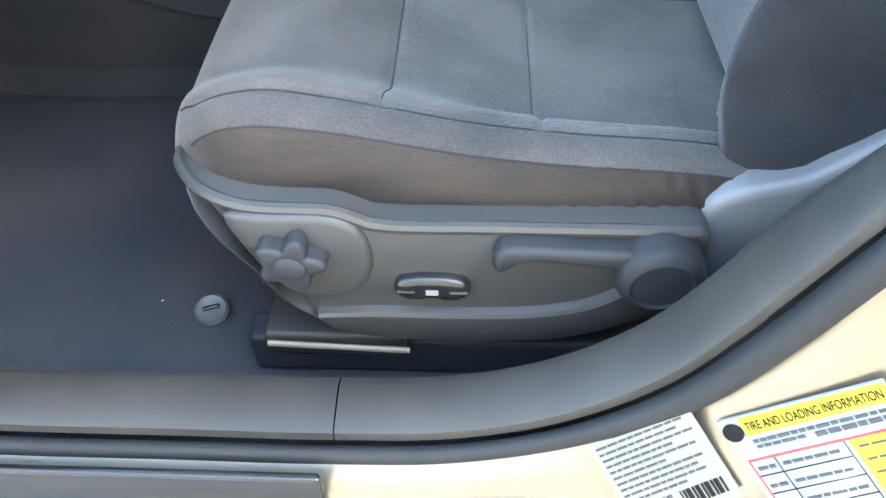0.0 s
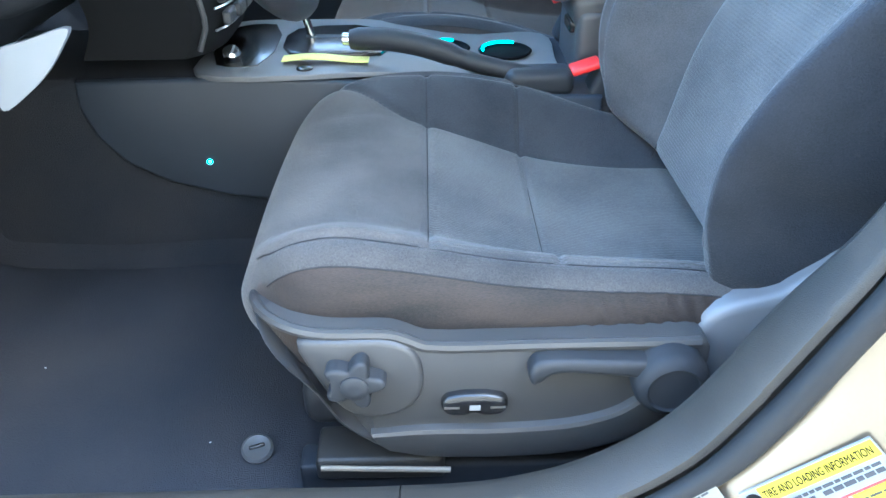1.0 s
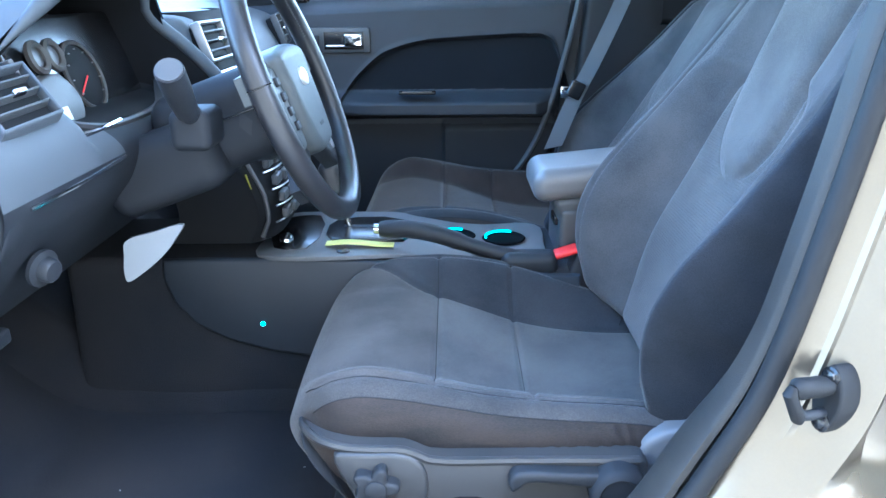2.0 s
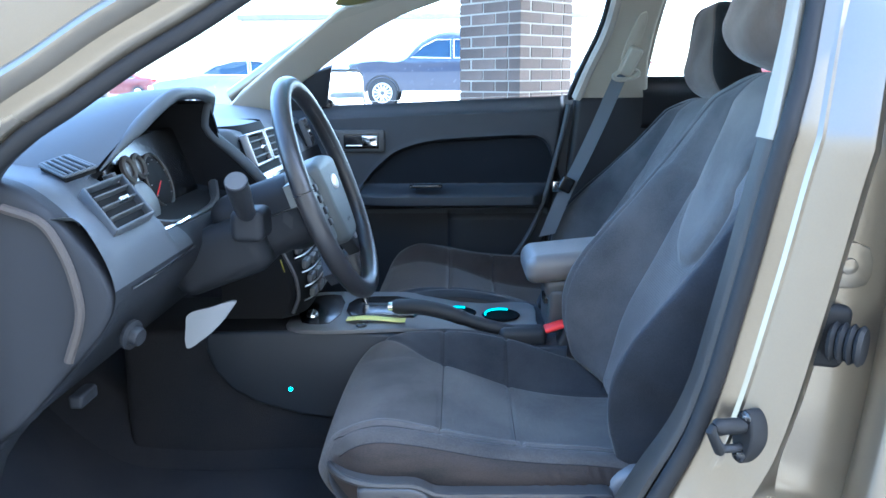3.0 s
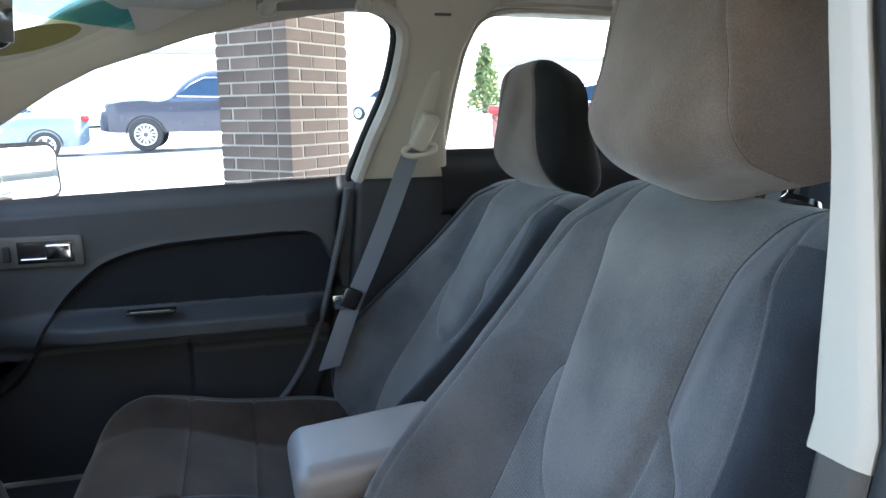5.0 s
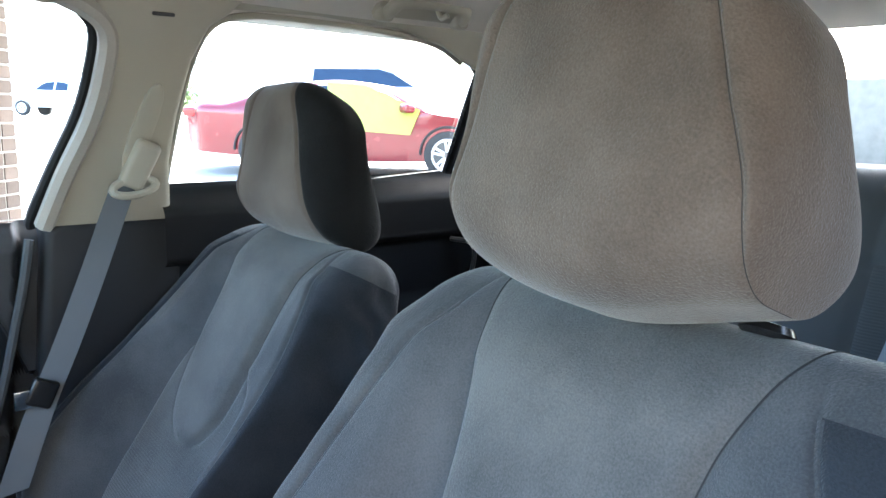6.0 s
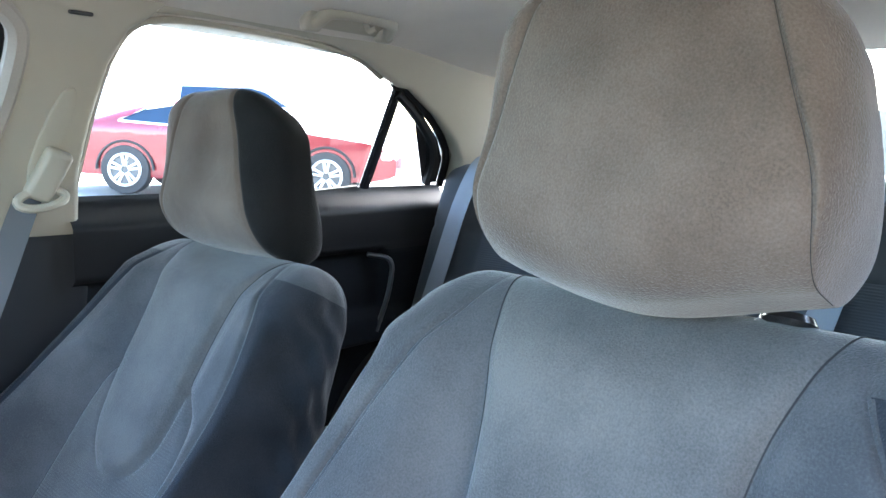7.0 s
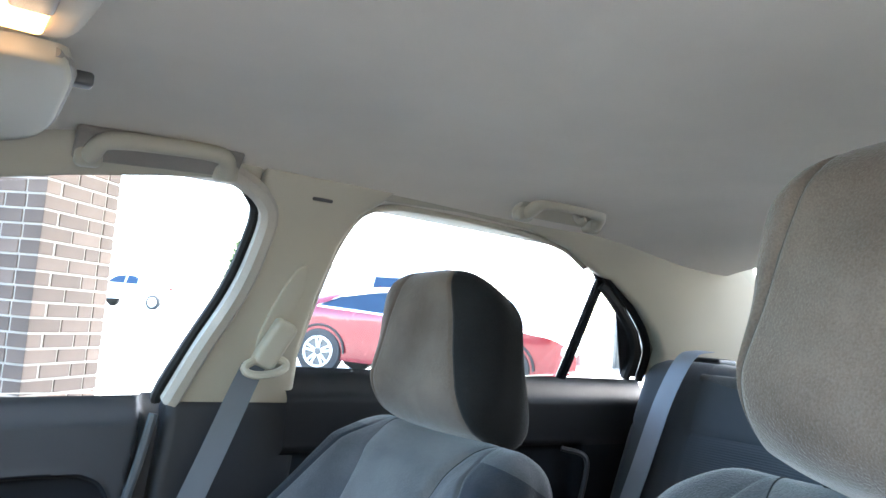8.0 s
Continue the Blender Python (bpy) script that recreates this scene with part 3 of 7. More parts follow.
def _line(x):
    """Upper edge of the cloth insert of the front door."""
    return spline(x, [(-0.4, 0.60), (-0.10, 0.655), (-0.07, 0.715), (-0.035, 0.765), (0.0, 0.800), (0.04, 0.832), (0.09, 0.853), (0.14, 0.866), (0.24, 0.876), (0.34, 0.881), (0.44, 0.884), (0.485, 0.880), (0.51, 0.862), (0.53, 0.82), (0.56, 0.74)])


def front_relief(x, z):
    rear = 0.565 - 0.10 * (1.0 - z) - 0.5 * np.maximum(0, 0.62 - z) ** 1.5
    top = step(z, 0.955, 1.0)
    y = 0.735 - 0.030 * (1 - top) + 0.010 * top
    line = _line(x)
    y = y + 0.018 * (1 - step(z - line, -0.012, 0.0))
    y = y - 0.002 * groove(z - line, 0.008)
    arm = step(x, -0.22, 0.02) * (1 - step(x, 0.46, 0.53))
    ridge = step(z, 0.655, 0.675) * (1 - step(z, 0.70, 0.735))
    y = y - 0.065 * arm * ridge
    low = 1 - step(z, 0.62, 0.66)
    y = y - 0.02 * low * step(x, 0.205, 0.215)
    y = y + 0.030 * step(x, rear - 0.012, rear + 0.004)
    return y


door_1 = door_panel(np.linspace(-0.42, 0.60, 205), np.linspace(0.36, 1.0, 281), front_relief, "door_1", "closed front passenger door with dark vinyl lining and cloth insert", [
    ("upper_lining", lambda m: m[:, 2] > _line(m[:, 0]), DOORVINYL, "dark blue-grey vinyl upper lining"),
    ("cloth_insert", lambda m: (m[:, 2] <= _line(m[:, 0])) & (m[:, 2] > 0.735), DOORCLOTH, "black cloth door insert"),
    ("armrest", lambda m: (m[:, 2] <= 0.735) & (m[:, 2] > 0.64) & (m[:, 2] <= _line(m[:, 0])), DOORVINYL, "dark padded armrest"),
    ("map_pocket", lambda m: m[:, 2] <= 0.64, ENDPLASTIC, "dark moulded door pocket")], 0.026, _line)
part("rear_seal", tube(rounded([(0.572, 0.70, 0.975), (0.558, 0.70, 0.90), (0.541, 0.70, 0.83), (0.51, 0.70, 0.708), (0.466, 0.70, 0.591), (0.403, 0.70, 0.494), (0.33, 0.70, 0.44)], 5), 0.0075, 8), PLASTIC_SOFT, door_1, "grey seal strip along the door edge")


def rear_relief(x, z):
    top = step(z, 1.0, 1.05)
    y = 0.72 - 0.035 * (1 - top) + 0.01 * top
    y = y + 0.02 * (1 - step(z, 0.90, 0.915)) * (1 - step(x, 1.50, 1.52))
    y = y - 0.003 * groove(z - 0.91, 0.006)
    y = y - 0.05 * step(z, 0.68, 0.70) * (1 - step(z, 0.74, 0.78)) * step(x, 0.95, 1.1) * (1 - step(x, 1.5, 1.6))
    return y


door_2 = door_panel(np.linspace(0.79, 1.74, 130), np.linspace(0.40, 1.055, 90), rear_relief, "door_2", "closed rear passenger door with a darkened vinyl lining", [
    ("upper_lining", lambda m: m[:, 2] > 0.91, DOORVINYL_UNLIT, "vinyl upper lining, darkened as unlit"),
    ("lower_lining", lambda m: m[:, 2] <= 0.91, DOORCLOTH, "black cloth lower lining")])
part("pull_handle", tube(rounded([(1.46, 0.695, 0.90), (1.505, 0.665, 0.885), (1.50, 0.66, 0.82), (1.46, 0.66, 0.72)], 5), 0.010, 8, flat=0.6), PLASTIC_GREY, door_2, "dark grey pull handle")

# door handle with its bezel
hy = lambda x, z, d: Vector((x, 0.703 - d, z))
bez = part("door_handle", slab(list([(-0.149 + a, 0.837 + b) for a, b in ((0, 0.008), (0, 0.058), (0.0025, 0.0635), (0.008, 0.066), (0.155, 0.066), (0.1615, 0.0635), (0.164, 0.058), (0.164, 0.008), (0.1615, 0.0025), (0.155, 0), (0.008, 0), (0.0025, 0.0025))]), hy, -0.02, 0.008, 0.004), PLASTIC_GREY, door_1, "dark bezel of the door handle")
part("recess", slab([(-0.110, 0.846), (-0.110, 0.892), (-0.003, 0.892), (-0.003, 0.846)], hy, 0.004, 0.0095, 0.002), BLACK, bez, "black recess")
part("lever", rbox((-0.030, 0.690, 0.870), (0.050, 0.012, 0.034), 0.005, (2, 1, 1), 3), CHROME, bez, "bright chrome lever")
part("trim_bar", rbox((-0.062, 0.692, 0.855), (0.085, 0.008, 0.007), 0.003, (2, 1, 1), 2), CHROME, bez, "thin chrome bar")
part("lock_button", rbox((-0.129, 0.693, 0.868), (0.014, 0.008, 0.032), 0.003, (1, 1, 1), 2), PLASTIC, bez)
sw = part("window_switch", rbox((0.14, 0.668, 0.733), (0.10, 0.03, 0.008), 0.003, (1, 1, 1), 2), BLACK, door_1, "small chrome-edged window switch")
part("chrome_edge", rbox((0.14, 0.652, 0.737), (0.080, 0.002, 0.002), 0.0009, (1, 1, 1), 2), STEEL, sw)

# headliner, roof skin
hx, hyy = np.linspace(0.17, 1.80, 60), np.linspace(-0.62, 0.62, 50)
HX, HY = np.meshgrid(hx, hyy, indexing="ij")


def roof_z(x, y):
    return 1.412 - 0.062 * (np.abs(y) / 0.6) ** 4 - 0.08 * (1 - step(x, 0.10, 0.42)) - 0.05 * step(x, 1.35, 1.85) + 0.006 * np.sin(x * 3)


tagged(part("ceiling", (np.stack([HX, HY, roof_z(HX, HY)], -1).reshape(-1, 3), grid_faces(60, 50)), HEADLINER), "beige woven cloth headliner of the car", "headliner", kind="structure")
tagged(part("roof", (np.stack([HX, HY * 1.03, roof_z(HX, HY) + 0.03 + 0.03 * (1 - (HY / 0.62) ** 2)], -1).reshape(-1, 3), grid_faces(60, 50)), PAINT), "champagne metallic car roof skin", "car roof", kind="structure")

# floor, firewall, inner sill
fx, fy = np.linspace(-0.85, 1.45, 90), np.linspace(-0.76, 0.76, 60)
FX, FY = np.meshgrid(fx, fy, indexing="ij")
FZ = 0.252 + 0.45 * step(-FX, 0.42, 0.95) + 0.12 * (1 - step(np.abs(FY), 0.10, 0.17)) + 0.09 * step(-FY, 0.69, 0.735) + 0.09 * step(FY, 0.69, 0.735) + 0.004 * np.sin(FX * 17) * np.sin(FY * 13)
tagged(part("floor", (np.stack([FX, FY, FZ], -1).reshape(-1, 3), grid_faces(90, 60)), CARPET), "dusty charcoal carpet with brown dirt stains", "carpet", kind="structure")
tagged(part("wall_front", rbox((-0.86, 0, 0.59), (0.04, 1.44, 0.7), 0.01, (1, 2, 2), 1), PLASTIC), "dark firewall behind the dashboard", "firewall", kind="structure")
tagged(part("wall_side", rbox((1.35, -0.74, 0.72), (1.15, 0.05, 0.62), 0.02, (2, 1, 2), 2), DOORVINYL), "dark lining of the rear driver side", "wall", kind="structure")

# windscreen and rear window
def screen(name, x0, z0, x1, z1, w0, w1, label, bow):
    u, t = np.linspace(0, 1, 16), np.linspace(-1, 1, 25)
    U, T = np.meshgrid(u, t, indexing="ij")
    X = x0 + (x1 - x0) * U + bow * T**2
    Z = z0 + (z1 - z0) * U
    s = thing(name, (x0, 0, z0), label, "window", kind="structure")
    o = part("pane", (np.stack([X, T * (w0 + (w1 - w0) * U), Z], -1).reshape(-1, 3), grid_faces(16, 25)), SCREEN, s)
    o.visible_shadow = False
    return s


windscreen = screen("window_4", -0.86, 0.985, 0.16, 1.385, 0.72, 0.56, "clear sloping windscreen", 0.22)
bu, bt = np.meshgrid(np.linspace(0.80, 0.985, 8), np.linspace(-0.985, 0.985, 25), indexing="ij")
band = part("shade_band", (np.stack([-0.858 + 1.02 * bu + 0.22 * bt**2, bt * (0.72 - 0.16 * bu), 0.981 + 0.4 * bu], -1).reshape(-1, 3), grid_faces(8, 25)), TINTED, windscreen, "blue-green shade band")
band.visible_shadow = False
screen("window_5", 2.32, 1.10, 1.80, 1.385, 0.62, 0.52, "clear sloping rear window", -0.06)
tagged(part("parcel_shelf", rbox((2.02, 0, 1.075), (0.62, 1.36, 0.03), 0.012, (6, 12, 1), 2), VELOUR), "grey cloth parcel shelf under the rear window", "shelf", kind="structure")
tagged(part("rear_header", rbox((1.78, 0, 1.385), (0.07, 1.10, 0.03), 0.012, (1, 10, 1), 2, lambda p: p - np.stack([0.2 * p[:, 1] ** 2 * 0, 0 * p[:, 0], 0.10 * (p[:, 1]) ** 4], 1)), TRIM), "beige trim above the rear window", "trim", kind="structure")


# ---- seats ----
def cushion_top(x, dy, outer):
    zc = spline(x, [(0.005, 0.480), (0.03, 0.505), (0.06, 0.517), (0.10, 0.523), (0.15, 0.524), (0.205, 0.514), (0.27, 0.492), (0.336, 0.468), (0.45, 0.448), (0.60, 0.445)])
    inner = spline(x, [(0.005, 0.486), (0.03, 0.512), (0.06, 0.53), (0.12, 0.545), (0.21, 0.553), (0.34, 0.535), (0.46, 0.495), (0.60, 0.46)])
    worn = spline(x, [(0.005, 0.500), (0.03, 0.53), (0.06, 0.550), (0.10, 0.561), (0.168, 0.558), (0.213, 0.550), (0.273, 0.538), (0.34, 0.530), (0.46, 0.521), (0.60, 0.49)])
    b = step(np.abs(dy), 0.135, 0.222)
    return zc + (np.where(dy * outer > 0, worn, inner) - zc) * b


def lobe(a):
    """Half width of the smooth middle of the backrest, a tongue with a rounded end below."""
    return spline(a, [(0.0, 0.0), (0.302, 0.0), (0.308, 0.022), (0.318, 0.040), (0.335, 0.057), (0.36, 0.074), (0.40, 0.085), (0.455, 0.090), (0.52, 0.094), (0.57, 0.101), (0.61, 0.111), (0.64, 0.120), (0.66, 0.128), (0.70, 0.142)])


def rib_width(a):
    """Half width of the ribbed panel round the tongue's end."""
    return spline(a, [(-0.05, 0.128), (0.05, 0.140), (0.15, 0.152), (0.25, 0.154), (0.33, 0.148), (0.39, 0.136), (0.43, 0.118), (0.455, 0.092), (0.47, 0.091), (0.70, 0.091)])


def pipe_at(a):
    """Where the piping runs, on the plain block of half width 0.27: it bends in at the shoulder."""
    return spline(a, [(0.0, 0.2335), (0.36, 0.2335), (0.46, 0.226), (0.54, 0.212), (0.585, 0.200), (0.615, 0.190), (0.635, 0.186), (0.68, 0.184)])


def bolster_front(a):
    return spline(a, [(-0.02, 0.06), (0.03, 0.085), (0.08, 0.120), (0.14, 0.143), (0.20, 0.143), (0.28, 0.121), (0.38, 0.088), (0.48, 0.062), (0.56, 0.048), (0.66, 0.032)])


def half_width(a):
    return spline(a, [(-0.05, 0.245), (0.05, 0.258), (0.15, 0.265), (0.30, 0.268), (0.42, 0.258), (0.52, 0.243), (0.58, 0.230), (0.63, 0.214), (0.68, 0.194)])


def build_seat(dx, cy, dz, recline, outer, valance, label, head_w=0.30, head_y=0.022, head_x=0.0, head_h=1.0, head_lean=0.0, head_seam=0.33, head_tilt=0.10, head_a=0.0, head_th=0.117):
    """A bucket seat. outer: -1 where its outboard side is at -y."""
    tilt = radians(21)
    seat = thing("car_seat", (0.30 + dx, cy, 0.27), label, "car seat", "front seats")

    def seam(parent, pts, r=0.0013):
        part("seam", tube(pts, r * 0.6, 6), SEAM, parent, "dark stitched seam")

    def world_pts(p):
        return p + np.array([dx - (0.0 if valance else 0.035), cy, dz + (0.0 if valance else 0.032)])

    def cush(p):
        dy = p[:, 1]
        w = step(p[:, 2], 0.40, 0.50)
        front = 1 - step(p[:, 0], 0.01, 0.09)
        low = spline(p[:, 0], [(0.0, 0.062), (0.03, 0.060), (0.08, 0.052), (0.14, 0.042), (0.22, 0.03), (0.6, 0.02)])
        z = p[:, 2] + w * (cushion_top(p[:, 0], dy, outer) - 0.50) + (1 - step(p[:, 2], 0.36, 0.485)) * low
        # seams: two across, one along each bolster, one round the side
        on_top = step(p[:, 2], 0.47, 0.495)
        ax = np.abs(dy)
        ins = 1 - step(ax, 0.222, 0.229)
        s1, s2 = 0.207, 0.332 + 0.01 * dy
        z = z - 0.0045 * on_top * ins * (groove(p[:, 0] - s1, 0.005) + groove(p[:, 0] - s2, 0.0035))
        z = z - 0.005 * on_top * groove(ax - 0.2255, 0.004) * step(p[:, 0], 0.03, 0.05)
        z = z - 0.006 * on_top * groove(-dy * outer - 0.140 - 0.086 * (1 - step(p[:, 0], 0.04, 0.21)), 0.005) * step(p[:, 0], 0.04, 0.07)
        # pillowed panels
        z = z + 0.004 * on_top * ins * np.cos((p[:, 0] - 0.12) * 22) ** 2 * (p[:, 0] < 0.21)
        y = dy.copy()
        side = step(ax, 0.25, 0.262)
        y = y - np.sign(dy) * side * (0.004 * groove(p[:, 2] - 0.4877, 0.004))
        # creases and sag in the worn side panel
        wr = side * step(p[:, 0], 0.28, 0.40) * step(p[:, 2], 0.42, 0.445) * (1 - step(p[:, 2], 0.482, 0.497))
        fold = lambda k, m, ph: 1 - 2 * np.abs(np.sin(p[:, 0] * k + p[:, 2] * m + ph)) ** 0.8
        y = y + np.sign(dy) * wr * 0.0016 * (fold(150, 190, 0.0) + 0.8 * fold(88, 260, 1.0) + 0.6 * fold(205, 120, 0.4))
        x = p[:, 0] + 0.016 * front * (1 - step(p[:, 2], 0.37, 0.44)) + 0.012 * (1 - step(p[:, 0], 0.0, 0.20)) * (np.abs(dy) / 0.27) ** 2
        # the front corners are round in plan
        cr = 0.125
        fx, fy = np.clip((cr + 0.007 - x) / cr, 0, 1.1), np.clip((np.abs(y) - 0.268 + cr) / cr, 0, 1.1)
        x = np.where(fx > 0, cr + 0.007 - cr * fx * np.sqrt(np.maximum(0, 1 - fy**2 / 2)), x)
        y = np.where(fy > 0, np.sign(y) * (0.268 - cr + cr * fy * np.sqrt(np.maximum(0, 1 - fx**2 / 2))), y)
        return world_pts(np.stack([x, y, z], 1))

    base = rbox((0.287, 0, 0.43), (0.56, 0.535, 0.14), 0.042, (150, 96, 30), 5)
    mid_raw = np.array([np.mean(base[0][list(q)], axis=0) for q in base[1]])
    shape = (cush(base[0].copy()), base[1])

    cut = panels(shape)

    def pick(keep):
        return cut(keep(mid_raw))

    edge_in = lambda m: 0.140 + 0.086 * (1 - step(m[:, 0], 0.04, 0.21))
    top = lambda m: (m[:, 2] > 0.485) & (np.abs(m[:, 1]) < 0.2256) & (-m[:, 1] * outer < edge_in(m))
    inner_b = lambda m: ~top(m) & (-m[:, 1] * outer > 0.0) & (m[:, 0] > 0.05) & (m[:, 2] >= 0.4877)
    cushion = part("cushion", pick(lambda m: ~top(m) & ~inner_b(m) & ~((m[:, 2] < 0.4877) & (np.abs(m[:, 1]) > 0.24))), VELOUR_DARK, seat, "padded velour seat cushion bolsters, shade in the colour", 60)
    part("inner_bolster", pick(inner_b), VELOUR_BOLSTER, cushion, "raised velour inner bolster with shade in its colour", 60)
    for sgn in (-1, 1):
        part("side_panel", pick(lambda m: ~top(m) & ((m[:, 2] < 0.4877) & (m[:, 1] * sgn > 0.24))), BROWNED_SHADE, cushion, "worn and creased brownish side panel", 60)
    part("front_panel", pick(lambda m: top(m) & (m[:, 0] <= 0.207)), VELOUR_FRONT if valance else VELOUR_DIM, cushion, "smooth grey thigh panel", 60)
    part("ribbed_panel", pick(lambda m: top(m) & (m[:, 0] > 0.207) & (m[:, 0] <= 0.332)), VELOUR_RIB if valance else VELOUR_DIM, cushion, "fine ribbed grey middle panel", 60)
    part("rear_panel", pick(lambda m: top(m) & (m[:, 0] > 0.332)), VELOUR_RIB if valance else VELOUR_DIM, cushion, "fine ribbed grey rear panel", 60)

    xs = np.linspace(0.03, 0.52, 60)
    for sgn in (-1, 1):
        seam(cushion, cush(np.stack([xs, np.full(60, sgn * 0.2255), np.full(60, 0.5005)], 1)))
        zs = np.full(60, 0.4877)
        seam(cushion, cush(np.stack([xs, sgn * (0.2257 + np.sqrt(0.042**2 - (zs - 0.458) ** 2)), zs], 1)))
    ys = np.linspace(-0.223, 0.223, 50)
    seam(cushion, cush(np.stack([np.full(50, 0.207), ys, np.full(50, 0.5)], 1)))
    seam(cushion, cush(np.stack([0.332 + 0.01 * ys, ys, np.full(50, 0.5)], 1)))

    ang = tilt + radians(recline)
    u, n = np.array([math.sin(ang), 0, math.cos(ang)]), np.array([-math.cos(ang), 0, math.sin(ang)])
    hinge = np.array([0.535 + dx, cy, 0.45 + dz])

    def lay(a, b, c):
        return hinge + np.outer(a, u) + np.outer(c, n) + np.outer(b, [0, 1, 0])

    EDGE, CORD = 0.23 * 39 / 75, 0.23 * 67 / 75

    def middle(a):
        """Half width of the middle of the backrest: the tongue above, the ribbed panel below."""
        return np.where(a < 0.456, rib_width(a), lobe(a))

    def back(p, spread=False):
        a, b, c = p[:, 0], p[:, 1], p[:, 2]
        hw = half_width(a) / 0.27
        t = np.abs(b)  # still in the plain box, half width 0.27
        if spread:
            m, q = middle(a) / hw, pipe_at(a)
            t = np.where(t < EDGE, t * m / EDGE, np.where(t < CORD, m + (t - EDGE) / (CORD - EDGE) * (q - m), q + (t - CORD) / (0.27 - CORD) * (0.27 - q)))
            b = np.sign(b) * t
        fr = step(c, -0.02 - 0.06 * step(a, 0.56, 0.61), 0.0)
        ab = t * hw
        lb = lobe(a)
        inner = middle(a) + 0.002
        rise = step(ab, inner, inner + 0.085 - 0.03 * step(a, 0.4, 0.6))
        c0 = 0.030 + 0.012 * np.exp(-(((a - 0.16) / 0.10) ** 2))
        cf = c0 + (bolster_front(a) - c0) * rise
        # the tongue swells out over the ribbed panel round its end
        tongue = np.clip((lb - ab) / 0.045, 0, 1) * step(a, 0.302, 0.34)
        cf = cf + (0.013 - 0.006 * step(a, 0.46, 0.60)) * np.sqrt(np.maximum(0, 1 - (1 - tongue) ** 2))
        cf = cf - 0.005 * groove(ab - lb, 0.007) * step(a, 0.306, 0.33)
        cf = cf - 0.008 * groove(ab - middle(a), 0.009) * (1 - step(a, 0.44, 0.465))
        cf = cf - 0.006 * groove(t - pipe_at(a), 0.004) * step(a, 0.05, 0.1)
        c2 = c + fr * cf * (1 - 0.8 * step(a, 0.585, 0.662))
        side = step(np.abs(b), 0.236, 0.262) * step(-c, -0.02, 0.02)
        b = b + np.sign(b) * side * (0.0035 * np.sin(a * 46 + c * 90) + 0.002 * np.sin(a * 105 - c * 160 + 1.0))
        return lay(a, b * hw, c2)

    rb = rbox((0.330, 0, -0.045), (0.675, 0.54, 0.09), 0.040, (170, 150, 6), 6)
    mid = np.array([np.mean(rb[0][list(q)], axis=0) for q in rb[1]])
    bshape = (back(rb[0].copy(), True), rb[1])
    over = (mid[:, 0] > 0.628) & (mid[:, 2] > -0.07)  # the cloth runs on over the top
    front = (mid[:, 2] > -0.012) | over
    inner_m = front & (np.abs(mid[:, 1]) < EDGE)
    ab_m = np.abs(mid[:, 1]) / EDGE * middle(mid[:, 0])
    is_lobe = inner_m & (ab_m < lobe(mid[:, 0])) & (mid[:, 0] > 0.30) | inner_m & (mid[:, 0] > 0.456)
    is_low = inner_m & ~is_lobe
    is_side = ((np.abs(mid[:, 1]) > CORD) | (mid[:, 2] < -0.02)) & ~over & ~inner_m

    pick_b = panels(bshape)
    if valance:
        # inboard the shoulder outside the piping keeps the bolster's tone, without the side shade
        is_side &= ~(front & (mid[:, 1] > 0))
    backrest = part("backrest", pick_b(~is_lobe & ~is_low & ~is_side), VELOUR_MID, seat, "grey velour backrest bolsters", 60)
    part("centre_panel", pick_b(is_lobe), VELOUR, backrest, "smooth tongue-shaped centre panel", 60)
    part("lumbar_panel", pick_b(is_low), VELOUR_RIBX, backrest, "ribbed lower back panel", 60)
    is_rear = is_side & (mid[:, 2] < -0.07)
    part("rear_panel", pick_b(is_rear), SEAT_SHADE, backrest, "rear cloth in the sides' shaded tone", 60)
    for sgn in (-1, 1):
        part("side_panel", pick_b(is_side & ~is_rear & (mid[:, 1] * sgn > 0)), SEAT_SHADE, backrest, "side cloth, shade in its colour", 60)

    roll = np.linspace(0, math.pi / 2, 12)
    sa = np.r_[np.linspace(0.0, 0.62, 90), 0.6275 + 0.04 * np.sin(roll), 0.6675]
    sc = np.r_[np.full(90, 0.0), -0.04 + 0.04 * np.cos(roll), -0.06]
    for sgn in (-1, 1):
        seam(backrest, back(np.stack([sa, np.full(len(sa), sgn * EDGE), sc], 1), True))
        ao = np.linspace(0.06, 0.625, 70)
        part("piping", tube(back(np.stack([ao, sgn * pipe_at(ao), np.full(70, -0.0006)], 1)), 0.0026, 8), VELOUR_MID, backrest, "grey corded piping")

    # headrest
    RIM = 0.098 * 35 / 38

    def head(p):
        a, b, c = p[:, 0], p[:, 1], p[:, 2]
        k = (a + 0.115) / 0.23
        th, t = head_th - head_seam * a, np.abs(b)
        b = np.sign(b) * np.where(t < RIM, t * th / RIM, th + (t - RIM) / (0.15 - RIM) * (0.15 - th))
        plain = spline(k, [(0, 0.93), (0.15, 0.98), (0.4, 1.0), (0.7, 1.0), (0.9, 0.96), (1.0, 0.90)])
        out = spline(k, [(0, 0.91), (0.15, 0.98), (0.4, 1.0), (0.7, 0.94), (0.9, 0.83), (1.0, 0.70)])
        inn = spline(k, [(0, 0.88), (0.15, 0.95), (0.4, 1.0), (0.7, 1.03), (0.85, 1.01), (0.95, 0.92), (1.0, 0.78)])
        b2 = b * head_w / 0.30 * (plain + head_lean * (out + (inn - out) * step(b, -0.04, 0.04) - plain))
        c2 = c - 0.012 * (b / 0.14) ** 2 * step(c, -0.03, 0.05)
